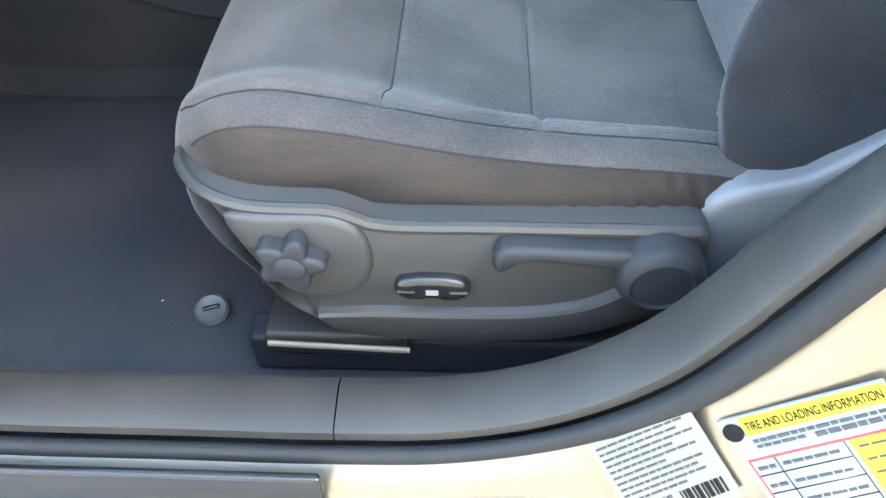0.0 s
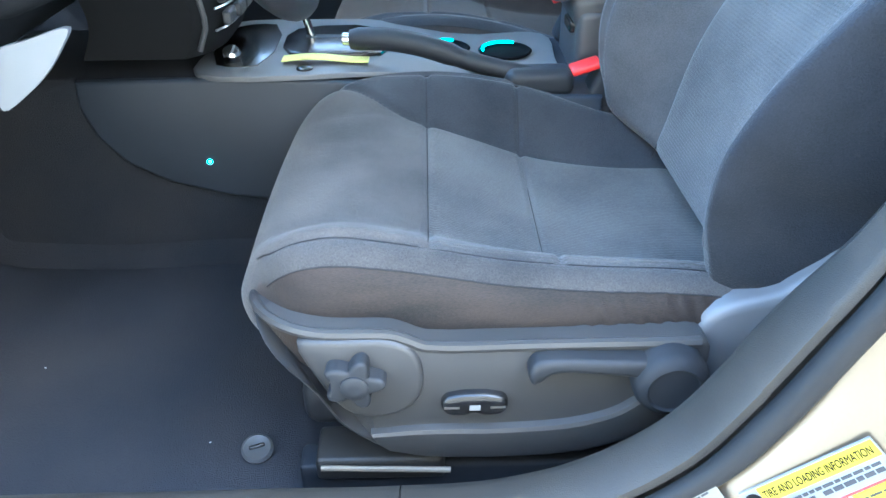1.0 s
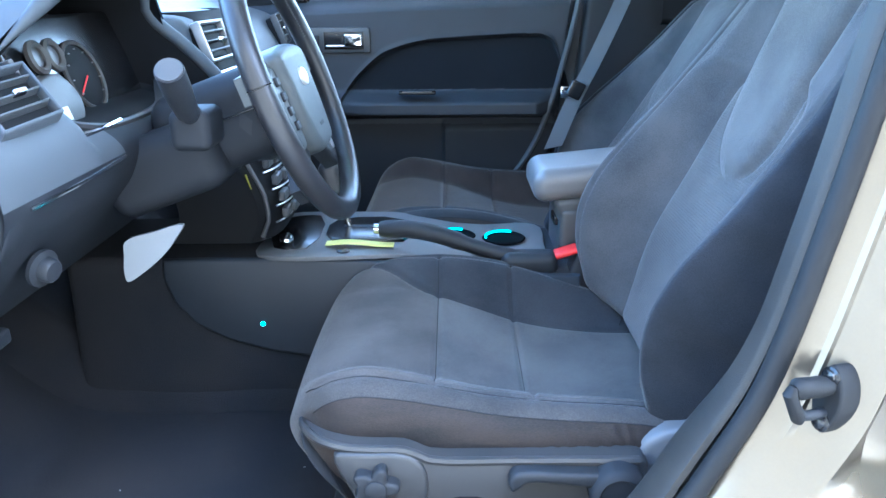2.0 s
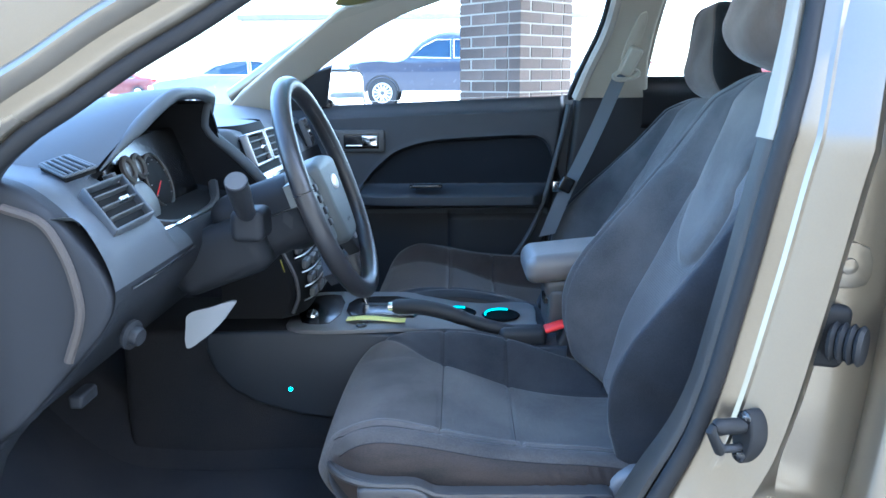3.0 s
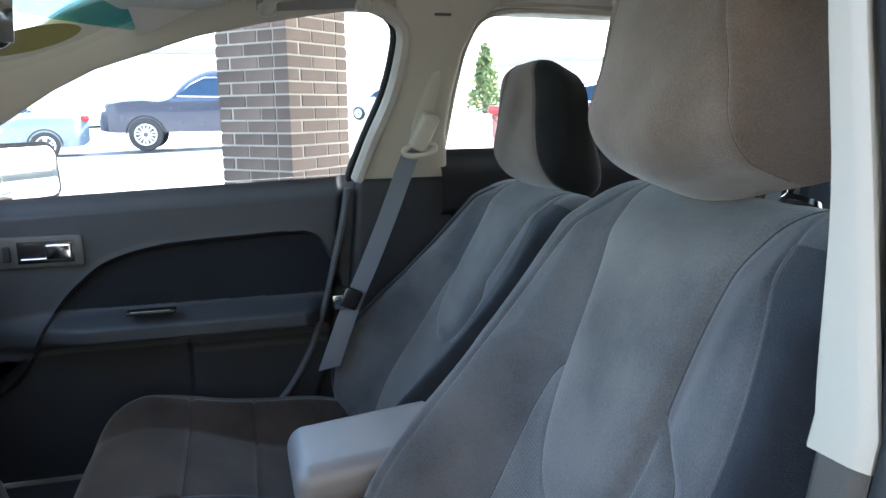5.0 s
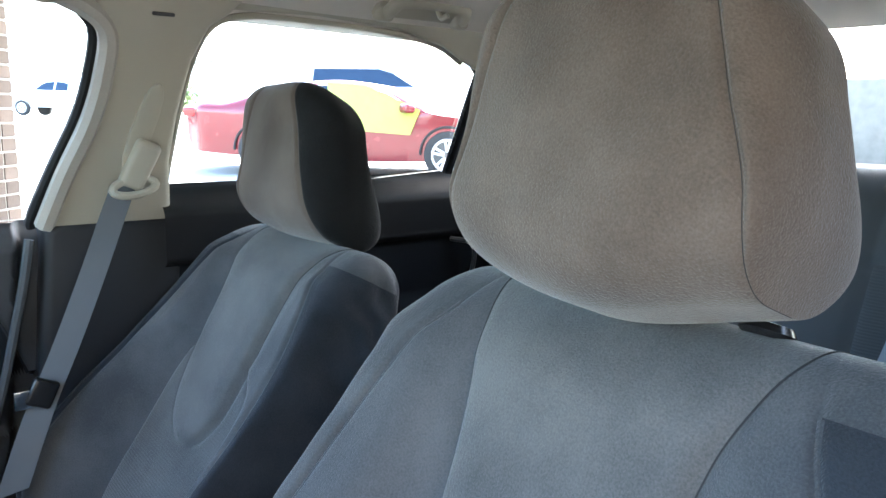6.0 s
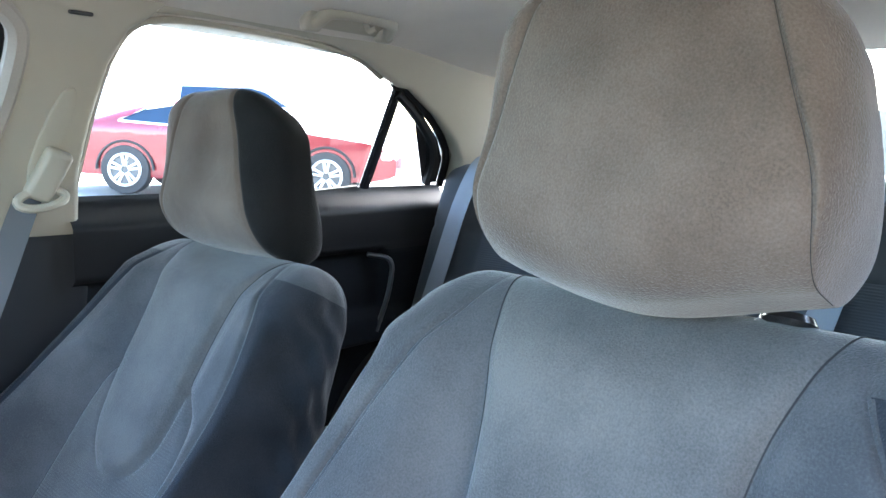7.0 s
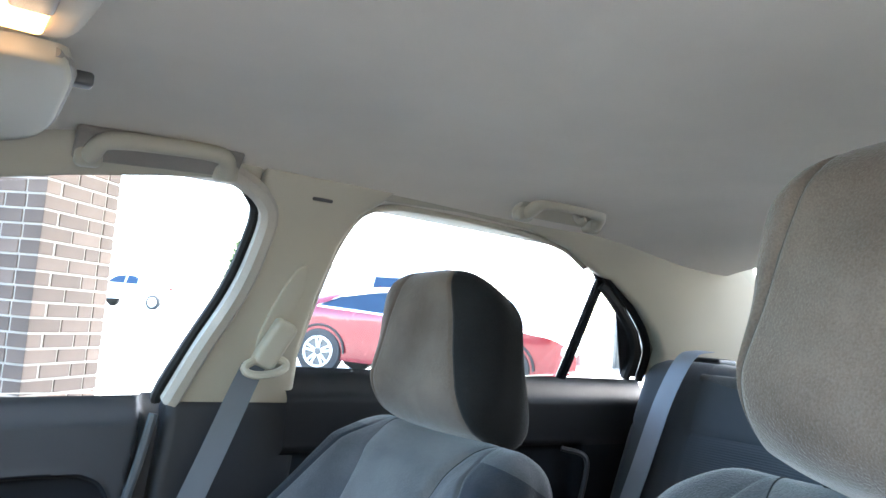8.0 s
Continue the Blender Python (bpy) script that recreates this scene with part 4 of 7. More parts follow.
        # the back slopes forward to the top
        c2 = c2 * (1 + (spline(k, [(0, 1.0), (0.3, 1.06), (0.6, 0.66), (0.85, 0.20), (1.0, 0.02)]) - 1) * step(-c, -0.005, 0.06))
        c2 = c2 - 0.004 * groove(np.abs(b) - th, 0.003) * step(c, -0.02, 0.03)
        a2 = a + head_lean * 0.011 * step(-b, -0.02, 0.12) * step(-a, -0.02, 0.10) - (0.010 + 0.006 * head_lean) * (b / 0.14) ** 2 * np.tanh(a / 0.05)
        # a dent or two in the soft face
        c2 = c2 + 0.0030 * np.sin(a * 34 + 1.0 + 9 * b) * np.sin(b * 31 + 0.6) * step(c, 0.0, 0.04)
        return lay(a2 * head_h + head_a + 0.665 + 0.108 - 0.012 * head_lean, b2 + head_y, c2 + 0.022 + head_x + head_tilt * a)

    hshape = rbox((0, 0, 0), (0.235, 0.30, 0.145), 0.052, (44, 76, 12), 7)
    hmid = np.array([np.mean(hshape[0][list(q)], axis=0) for q in hshape[1]])
    hside = np.abs(hmid[:, 1]) > RIM
    hs = (head(hshape[0].copy()), hshape[1])

    pick_h = panels(hs)
    headrest = part("headrest", pick_h(~hside), HEADREST, seat, "plump taupe velour headrest", 60)
    # the seam's way round the headrest: under, up the front and over the top
    turn_ = np.linspace(-math.pi / 2, math.pi / 2, 24)
    ha = np.r_[-0.1175, -0.0655 - 0.052 * np.cos(turn_[:13] + math.pi / 2), np.linspace(-0.06, 0.06, 24), 0.0655 + 0.052 * np.sin(np.linspace(0, math.pi / 2, 12)), 0.1175]
    hc = np.r_[-0.02, 0.0205 + 0.052 * np.sin(turn_[:13] + math.pi / 2), np.full(24, 0.0725), 0.0205 + 0.052 * np.cos(np.linspace(0, math.pi / 2, 12)), -0.02]
    for sgn in (-1, 1):
        part("side_panel", pick_h(hside & (hmid[:, 1] * sgn > 0)), HEADREST_SHADE if (sgn < 0 and not valance) else HEADREST, headrest, "headrest side panel behind a seam", 60)
        seam(headrest, head(np.stack([ha, np.full(len(ha), sgn * RIM), hc], 1)), 0.0005)
    for s in (-1, 1):
        a = np.array([0.60, 0.64, 0.70])
        part("post", tube(lay(a, np.full(3, s * 0.07), np.full(3, -0.03)), 0.005, 10), CHROME, headrest, "chrome headrest post")
        part("guide_collar", lathe([(0.004, 0), (0.016, 0.0), (0.018, 0.004), (0.015, 0.009), (0.006, 0.010)], lay([0.664], [s * 0.085], [-0.03])[0], u), BLACK, backrest, "black headrest guide collar")
    return seat, lay, world_pts


driver_seat, d_lay, d_pts = build_seat(0.0, -0.366, 0.0, 0.0, -1, True, "grey velour driver seat with worn outer bolster", 0.250, -0.010, 0.03, 0.965, 1.0, 0.25)
passenger_seat, p_lay, p_pts = build_seat(0.04, 0.372, -0.025, 8.0, 1, False, "grey velour passenger seat, reclined a little", head_w=0.31, head_x=0.008, head_h=0.91, head_seam=0.30, head_tilt=0.36, head_a=-0.010, head_th=0.088)


# ---- driver seat fittings ----
RAILBAR = mat("dusty tan steel", (0.17, 0.145, 0.11), 0.5, metal=0.3, bump=0.05)

def vy(x, z, d):
    """On the outboard side of the driver seat, round its front corner; d is outward."""
    r = 0.125
    k = max(0.0, r - x) / r
    e = r + d - 0.040 * min(k, 1) ** 2
    return Vector((max(x, r) - e * math.sin(k), -0.640 + r - e * math.cos(k), z))


val = part("valance", slab(list(rounded([(0.0, 0.490), (0.015, 0.497), (0.035, 0.502), (0.07, 0.504), (0.109, 0.503), (0.146, 0.502), (0.172, 0.501), (0.188, 0.495), (0.203, 0.488), (0.25, 0.487), (0.304, 0.487), (0.36, 0.487), (0.41, 0.487), (0.447, 0.487), (0.456, 0.478), (0.456, 0.45), (0.453, 0.425), (0.445, 0.398),
                                         (0.422, 0.380), (0.398, 0.366), (0.352, 0.349), (0.288, 0.344), (0.24, 0.344), (0.206, 0.346), (0.168, 0.356), (0.139, 0.376), (0.121, 0.394), (0.103, 0.429), (0.080, 0.447), (0.050, 0.462), (0.020, 0.474), (0.0, 0.480)], 2, True)), vy, -0.06, 0.016, 0.004, 3), VALANCE, driver_seat, "smooth grey plastic seat side cover", 35)
part("knob_boss", slab(list(rounded([(0.094, 0.492), (0.13, 0.497), (0.176, 0.495), (0.194, 0.482), (0.201, 0.455), (0.197, 0.430), (0.180, 0.412), (0.150, 0.406), (0.128, 0.416), (0.108, 0.452)], 3, True)), vy, 0.010, 0.022, 0.006, 3), VALANCE, val, "raised pad behind the knob")
LIP_UP = rounded([(0.150, 0.388), (0.20, 0.3925), (0.27, 0.3925), (0.335, 0.397), (0.375, 0.409), (0.400, 0.428)], 5)
LIP_LOW = rounded([(0.168, 0.358), (0.206, 0.3485), (0.27, 0.3465), (0.345, 0.352), (0.392, 0.368), (0.430, 0.396)], 5)
lip_v = np.array([tuple(vy(a[0] * (1 - k) + b[0] * k, a[1] * (1 - k) + b[1] * k, d)) for a, b in zip(LIP_UP, LIP_LOW) for k, d in ((0, 0.0155), (0.04, 0.0225), (0.12, 0.0245), (0.55, 0.0235), (0.92, 0.019), (1.0, 0.012))])
part("lower_lip", (lip_v, [q[::-1] for q in grid_faces(len(LIP_UP), 6)]), VALANCE, val, "bevelled lower flange", 30)
part("top_lip", tube([vy(x, z, 0.013) for x, z in rounded([(0.004, 0.488), (0.015, 0.494), (0.035, 0.499), (0.07, 0.500), (0.109, 0.499), (0.146, 0.498), (0.172, 0.497), (0.188, 0.491), (0.203, 0.484), (0.304, 0.483), (0.446, 0.483)], 4)], 0.0055, 8), VALANCE, val, "rounded upper rim")


def star(c, ro, ri, d0, d1):
    pts = []
    for i in range(60):
        a = i / 60 * 2 * math.pi + 0.3
        r = ri + (ro - ri) * (0.5 + 0.5 * math.cos(5 * a)) ** 0.8
        pts.append((c[0] + r * math.cos(a), c[1] + r * math.sin(a)))
    return slab(pts, vy, d0, d1, 0.004, 3)


part("lumbar_knob", star((0.141, 0.460), 0.0275, 0.0165, 0.016, 0.038), PLASTIC, val, "dark five-lobed adjuster knob")
part("knob_cap", lathe([(0.0125, 0.0), (0.0125, 0.002), (0.0105, 0.0035), (0.003, 0.004)], vy(0.141, 0.460, 0.0378), (0, -1, 0)), PLASTIC, val)
sw_ = part("height_switch", slab(list(rounded([(0.222, 0.411), (0.216, 0.4215), (0.222, 0.432), (0.272, 0.432), (0.278, 0.4215), (0.272, 0.411), (0.256, 0.409), (0.247, 0.412), (0.238, 0.409)], 3, True)), vy, 0.012, 0.026, 0.006, 3), BLACK, val, "gloss black rocker switch")
part("switch_mark", slab([(0.242, 0.4185), (0.242, 0.4245), (0.252, 0.4245), (0.252, 0.4185)], vy, 0.0258, 0.0265, 0), HALFGREY, sw_, "white printed mark")
for x in (0.226, 0.268):
    part("switch_arrow", slab([(x - 0.007, 0.4203), (x - 0.007, 0.4227), (x + 0.007, 0.4227), (x + 0.007, 0.4203)], vy, 0.0255, 0.0262, 0), STEEL, sw_, "grey printed arrow")
lev = part("recline_lever", slab(list(rounded([(0.298, 0.452), (0.293, 0.463), (0.298, 0.476), (0.31, 0.480), (0.36, 0.478), (0.405, 0.474), (0.41, 0.464), (0.40, 0.458), (0.36, 0.462), (0.315, 0.464), (0.306, 0.456)], 3, True)), vy, 0.014, 0.034, 0.006, 3), PLASTIC, val, "dark grey recline lever")
part("lever_hub", lathe([(0.034, -0.02), (0.034, 0.020), (0.030, 0.028), (0.024, 0.031), (0.022, 0.029), (0.004, 0.029)], vy(0.420, 0.452, 0.012), (0, -1, 0), 32), ENDPLASTIC, lev, "round dark lever hub")
part("hinge_cover", slab(list(rounded([(0.452, 0.492), (0.475, 0.508), (0.52, 0.522), (0.575, 0.566), (0.615, 0.56), (0.60, 0.48), (0.54, 0.42), (0.47, 0.40), (0.452, 0.43)], 3, True)), vy, -0.06, -0.002, 0.01, 3), HINGEGREY, driver_seat, "grey plastic backrest hinge cover, lightened for a reflection", 35)
for sy in (-0.615, -0.14):
    part("seat_rail", rbox((0.30, sy, 0.285), (0.46, 0.035, 0.05), 0.006, (2, 1, 1), 2), ENDPLASTIC, driver_seat, "dark seat rail")
    part("rail_cover", rbox((0.155, sy - 0.005, 0.318), (0.13, 0.05, 0.03), 0.006, (2, 1, 1), 2), SILL, driver_seat, "dusty taupe rail end cover")
part("rail_bar", tube([(0.098, -0.655, 0.334), (0.225, -0.655, 0.328)], 0.003, 8), RAILBAR, driver_seat, "thin tan release bar")
part("cushion_pan", rbox((0.30, -0.366, 0.345), (0.46, 0.44, 0.06), 0.02, (2, 2, 1), 2), PLASTIC, driver_seat, "black cushion pan")
part("cushion_pan", rbox((0.34, 0.372, 0.33), (0.46, 0.48, 0.13), 0.03, (2, 2, 1), 2), PLASTIC, passenger_seat, "black cushion pan")

mat_ring = thing("mat_fastener", (0.01, -0.566, 0.254), "grey plastic floor mat fastener with a dark slot", "fastener")
part("ring", lathe([(0.010, 0), (0.017, 0.0), (0.018, 0.004), (0.015, 0.007), (0.010, 0.005)], (0.01, -0.566, 0.266), (0.1, -0.3, 1)), PLASTIC_GREY, mat_ring)
part("slot", rbox((0.01, -0.566, 0.272), (0.018, 0.005, 0.004), 0.0018, (1, 1, 1), 2, turn=pose(0, 0, 0, 0, 0, 20)), BLACK, mat_ring)
mx, my = np.linspace(-0.50, 0.085, 50), np.linspace(-0.655, -0.19, 40)
MX, MY = np.meshgrid(mx, my, indexing="ij")
MZ = 0.262 + 0.45 * step(-MX, 0.42, 0.95) + 0.004 * np.sin(MX * 17) * np.sin(MY * 13) - 0.010 * (step(-MY, 0.63, 0.655) + step(MX, 0.06, 0.085))
tagged(part("floor_mat", (np.stack([MX, MY, MZ], -1).reshape(-1, 3), grid_faces(50, 40)), CARPET), "dusty charcoal carpet floor mat with brown stains", "floor mat")

# crumbs on the carpet and sill
rng = random.Random(4)
for i in range(6):
    x, y = rng.uniform(-0.45, 0.08), rng.uniform(-0.63, -0.3)
    tagged(part("lint", rbox((x, y, 0.270 + 0.45 * float(step(-x, 0.42, 0.95))), (0.0015 + 0.0025 * rng.random(), 0.0011, 0.0008), 0.0004, (1, 1, 1), 1, turn=pose(0, 0, 0, 0, 0, rng.uniform(0, 180))), WHITE), "tiny pale scrap of lint on the carpet", "lint", "lint on the carpet")


# ---- dashboard ----
GASKET = mat("worn taupe rubber", (0.050, 0.042, 0.037), 0.7, grain=500, bump=0.2)
# near black, to put shade into the hood's inside and other dark hollows
CUP_BLACK = mat("matt shade black", (0.008, 0.0085, 0.0095), 0.75, grain=900, bump=0.1, spec=0.2)

BULGE = np.array([(0, 0)] * 4 + [(-0.014, -0.009), (-0.020, -0.020), (-0.010, -0.014), (0.002, 0.0)] + [(0, 0)] * 6, float)
# how far the instrument recess sinks in, row by row of the section
RECESS = np.array([(0, 0)] * 3 + [(-0.09, 0), (-0.155, 0), (-0.155, -0.01), (-0.115, -0.03), (-0.010, -0.022)] + [(0, 0)] * 6, float)

# the dash top falls away outboard of the instruments
SINK = np.array([(0, 0), (0, -0.022), (0, -0.028), (0, -0.030), (0, -0.014), (0, -0.004)] + [(0, 0)] * 8, float)


def dash_section(y):
    """(x, z) from the windscreen to the knee panel."""
    ay = abs(y)
    mid = 1 - float(step(ay, 0.14, 0.20))
    end = float(step(ay, 0.66, 0.75))
    top = 0.985 - 0.05 * end
    rec = float(step(y, -0.560, -0.520) * (1 - step(y, -0.195, -0.165)))
    bulge = float(step(y, -0.76, -0.72) * (1 - step(y, -0.560, -0.520)))
    sink = SINK * float(step(-y, 0.47, 0.585))
    return RECESS * rec + BULGE * bulge + sink + np.array([(-0.86, 0.955 - 0.03 * end), (-0.70, top), (-0.50, top + 0.002), (-0.36, top - 0.012), (-0.285 + 0.03 * mid, 0.955 + 0.012 * mid - 0.03 * end), (-0.245 + 0.045 * mid, 0.940 + 0.015 * mid - 0.03 * end),
                     (-0.215 + 0.03 * mid, 0.905), (-0.192 + 0.03 * mid, 0.86), (-0.178 + 0.02 * mid, 0.81), (-0.188 + 0.01 * mid, 0.775), (-0.215, 0.74), (-0.27, 0.68), (-0.36, 0.60), (-0.55, 0.52)])


dash = thing("dashboard", (-0.4, 0, 0.60), "dark blue-grey moulded dashboard with vents and instrument hood", "dashboard")
ys = np.r_[np.linspace(-0.745, -0.60, 12), np.linspace(-0.59, 0.59, 120), np.linspace(0.60, 0.745, 12)]
secs = [rounded(dash_section(y), 5) for y in ys]
dv = np.array([(x, y, z) for y, s in zip(ys, secs) for x, z in s])
dshape = (dv, grid_faces(len(ys), len(secs[0])))
upper = lambda m: m[:, 2] + 0.35 * (m[:, 0] + 0.2) > 0.80
in_recess = lambda m: (m[:, 1] > -0.535) & (m[:, 1] < -0.172) & (m[:, 0] < -0.205) & (m[:, 0] > -0.50) & (m[:, 2] > 0.815) & (m[:, 2] < 0.99)
part("cluster_recess", sort_faces(dshape, in_recess), CUP_BLACK, dash, "instrument recess, blackened with shade", 60)
part("upper_pad", sort_faces(dshape, lambda m: ~in_recess(m) & ((m[:, 2] > 0.862) | (m[:, 2] > 0.812) & (m[:, 1] < -0.47) | (m[:, 0] < -0.6) & (m[:, 2] > 0.9))), PLASTIC_SOFT, dash, "soft blue-grey upper pad", 60)
part("lower_panel", sort_faces(dshape, lambda m: ~in_recess(m) & ~((m[:, 2] > 0.862) | (m[:, 2] > 0.812) & (m[:, 1] < -0.47) | (m[:, 0] < -0.6) & (m[:, 2] > 0.9))), ENDPLASTIC, dash, "charcoal lower dash panel", 60)
endp = slab(list(rounded([(-0.84, 0.93), (-0.50, 0.955), (-0.31, 0.945), (-0.268, 0.925), (-0.216, 0.87), (-0.182, 0.81), (-0.185, 0.775), (-0.25, 0.70), (-0.36, 0.60), (-0.84, 0.50)], 3, True)), lambda u, v, d: Vector((u, -0.735 - d, v)), -0.02, 0.012, 0.012, 3)
part("end_cap", endp, ENDPLASTIC, dash, "dark dashboard end cap")
part("seam_strip", tube([(-0.325, -0.727, 0.79), (-0.25, -0.727, 0.787), (-0.186, -0.727, 0.783)], 0.002, 6), BLACK, dash)
part("end_gasket", tube(rounded([(-0.30, -0.748, 0.914), (-0.256, -0.748, 0.896), (-0.235, -0.748, 0.860), (-0.224, -0.748, 0.817), (-0.223, -0.748, 0.781), (-0.244, -0.748, 0.722)], 5), 0.006, 8), GASKET, dash, "worn taupe gasket on the dash end")
part("kick_panel", slab(list(rounded([(-0.44, 0.40), (-0.38, 0.56), (-0.29, 0.665), (-0.246, 0.725), (-0.225, 0.782), (-0.226, 0.82), (-0.237, 0.862), (-0.258, 0.895), (-0.30, 0.912), (-0.42, 0.89), (-0.5, 0.6), (-0.5, 0.42)], 4, True)), lambda u, v, d: Vector((u, -0.715 - d, v)), -0.03, 0.03, 0.014, 4), ENDPLASTIC, dash, "rounded charcoal kick panel", 35)

# instrument hood
def hood(u, t, lift):
    """u 0 far, 1 at the lip; t -1..1 across. The outboard side runs out gently into the dash top."""
    out = t < 0
    w = 0.245 if out else 0.165
    k = abs(t)
    x = -0.56 + 0.338 * u - (0.075 * k**2 if out else 0.0) * u
    y = -0.362 + w * t
    drop = (0.028 + 0.120 * u) * k**1.7 if out else (0.004 + 0.008 * u) * k**4
    return (x, y, 0.992 + 0.052 * float(step(u, 0.0, 0.95)) - drop + lift)


hu, ht = np.linspace(0, 1, 26), np.linspace(-1, 1, 41)
part("instrument_hood", (np.array([hood(u, t, 0.0) for u in hu for t in ht]), grid_faces(26, 41)), PLASTIC_SOFT, dash, "soft hood over the instruments", 50)
part("hood_lining", (np.array([hood(u, t * 0.96, -0.020) for u in hu * 0.985 for t in ht]), [q[::-1] for q in grid_faces(26, 41)]), CUP_BLACK, dash, "hood lining, blackened with shade", 50)
CHEEK = [(-0.224, 1.022), (-0.229, 1.003), (-0.235, 0.974), (-0.221, 0.951), (-0.197, 0.930), (-0.165, 0.898), (-0.137, 0.866)]
lip_way = [hood(1.0, t, -0.008) for t in np.linspace(-0.80, 0.97, 40)] + [(x, -0.196 + 0.10 * (1.02 - z), z) for x, z in CHEEK]
lip_pts = rounded(lip_way, 2)
part("hood_lip", tube(lip_pts, 0.011 * step(np.arange(len(lip_pts)), -4, 16), 12), PLASTIC_SOFT, dash, "rounded lip of the hood", 60)
cheek_way = list(rounded(CHEEK, 4)) + [(-0.20, 0.835), (-0.42, 0.84), (-0.48, 0.96), (-0.40, 1.005)]
for d0, d1, m_, nm, lab_ in ((-0.008, 0.0, CUP_BLACK, "hood_lining", "inner wall of the hood, blackened with shade"), (0.0005, 0.008, PLASTIC_SOFT, "hood_cheek", "soft side wall of the instrument hood")):
    part(nm, slab(cheek_way, lambda u, v, d: Vector((u, -0.196 + 0.10 * (1.02 - v) + d, v)), d0, d1, 0.002, 2), m_, dash, lab_, 50)
cl = part("instrument_panel", rbox((-0.285, -0.350, 0.900), (0.02, 0.33, 0.15), 0.008, (1, 4, 2), 2, turn=pose(0, 0, 0, 0, -18, 0)), BLACK, dash, "black instrument cluster face")
for y, r in ((-0.358, 0.046), (-0.470, 0.017), (-0.432, 0.017)):
    cx = (-0.268, y, 0.893 if r > 0.03 else 0.926)
    rim = part("gauge", tube([(cx[0] - 0.31 * r * math.sin(a), y + r * math.cos(a), cx[2] + 0.95 * r * math.sin(a)) for a in np.arange(28) / 28 * 2 * math.pi], 0.0035 if r > 0.03 else 0.005, 6, True), GAUGE_RIM, cl, "round gauge with a pale rim")
    part("dial", lathe([(r - 0.002, 0), (r - 0.004, 0.001)], (cx[0] - 0.002, y, cx[2]), (0.95, 0, 0.31), 28), CUP_BLACK if r > 0.03 else PLASTIC_GREY, rim)
    r > 0.03 and bar("needle", (cx[0] + 0.004, y, cx[2]), (cx[0] + 0.006, y - 0.6 * r, cx[2] - 0.5 * r), 0.002, 0.002, RED, rim, "red needle", 0.0008)
    for q in range(9 if r > 0.03 else 0):
        a = math.radians(-40 + q * 32)
        part("dial_mark", rbox((cx[0] + 0.002 - 0.25 * r * math.sin(a), y + 0.8 * r * math.cos(a), cx[2] + 0.76 * r * math.sin(a)), (0.002, 0.004, 0.002), 0.0008, (1, 1, 1), 1), ARMREST, rim)
part("cluster_panel", slab(list(rounded([(-0.515, 0.895), (-0.45, 0.905), (-0.425, 0.872), (-0.44, 0.848), (-0.50, 0.848), (-0.535, 0.865)], 3, True)), lambda u, v, d: Vector((-0.245 - 0.33 * (v - 0.87) + d, u, v)), -0.01, 0.002, 0.003), PLASTIC_GREY, dash, "grey panel beside the gauges")
part("cluster_panel", slab([(-0.505, 0.852), (-0.505, 0.868), (-0.470, 0.868), (-0.470, 0.852)], lambda u, v, d: Vector((-0.245 - 0.33 * (v - 0.87) + d, u, v)), 0.001, 0.0035, 0.001), WHITE, dash, "small white label below the gauges")
part("cluster_bezel", tube(rounded([(-0.255, -0.565, 0.93), (-0.235, -0.55, 0.87), (-0.212, -0.48, 0.842), (-0.205, -0.362, 0.835), (-0.212, -0.25, 0.842), (-0.235, -0.18, 0.87)], 6), 0.010, 8, flat=0.6), PLASTIC_GREY, dash, "grey bezel under the instruments")
part("chrome_line", tube(rounded([(-0.178, -0.70, 0.802), (-0.170, -0.60, 0.806), (-0.166, -0.50, 0.812)], 6), 0.0022, 6), CHROME, dash, "thin bright trim line")
part("chrome_line", tube(rounded([(-0.197, -0.56, 0.846), (-0.19, -0.50, 0.846), (-0.188, -0.45, 0.848)], 6), 0.0025, 6), CHROME, dash, "thin bright trim line")


def vent(name, at, w, h, rot, slats, parent, frame_mat=PLASTIC_GREY):
    """An air vent facing +x before it is turned: frame, dark well, slats and a bright thumb tab."""
    m = Matrix.Translation(at) @ rot
    tr = lambda s: ((np.c_[s[0], np.ones(len(s[0]))] @ np.array(m).T)[:, :3], s[1])
    v = part(name, tr(rbox((-0.012, 0, 0), (0.02, w - 0.006, h - 0.006), 0.004, (1, 2, 2), 2)), CUP_BLACK, parent, "air vent with dark slats")
    loop = [(0.0, y, z) for y, z in rounded([(-w / 2, -h / 2), (-w / 2, h / 2), (w / 2, h / 2), (w / 2, -h / 2)], 1, True)]
    for a, b in zip(loop, loop[1:] + loop[:1]):
        d = Vector(b) - Vector(a)
        part("vent_frame", tr(rbox((Vector(a) + Vector(b)) / 2, (0.016, abs(d.y) + 0.005, abs(d.z) + 0.005) if abs(d.y) > abs(d.z) else (0.016, 0.005, abs(d.z) + 0.005), 0.0035, (1, 1, 1), 2)), frame_mat, v)
    for i in range(slats):
        z = -h / 2 + h * (i + 1) / (slats + 1)
        part("slat", tr(rbox((0.001, 0, z), (0.014, w - 0.01, 0.0032), 0.0014, (1, 1, 1), 2)), PLASTIC_GREY, v)
    part("thumb_tab", tr(rbox((0.008, w * 0.08, 0), (0.008, 0.022, 0.007), 0.002, (1, 1, 1), 2)), CHROME, v, "bright thumb tab")
    return v


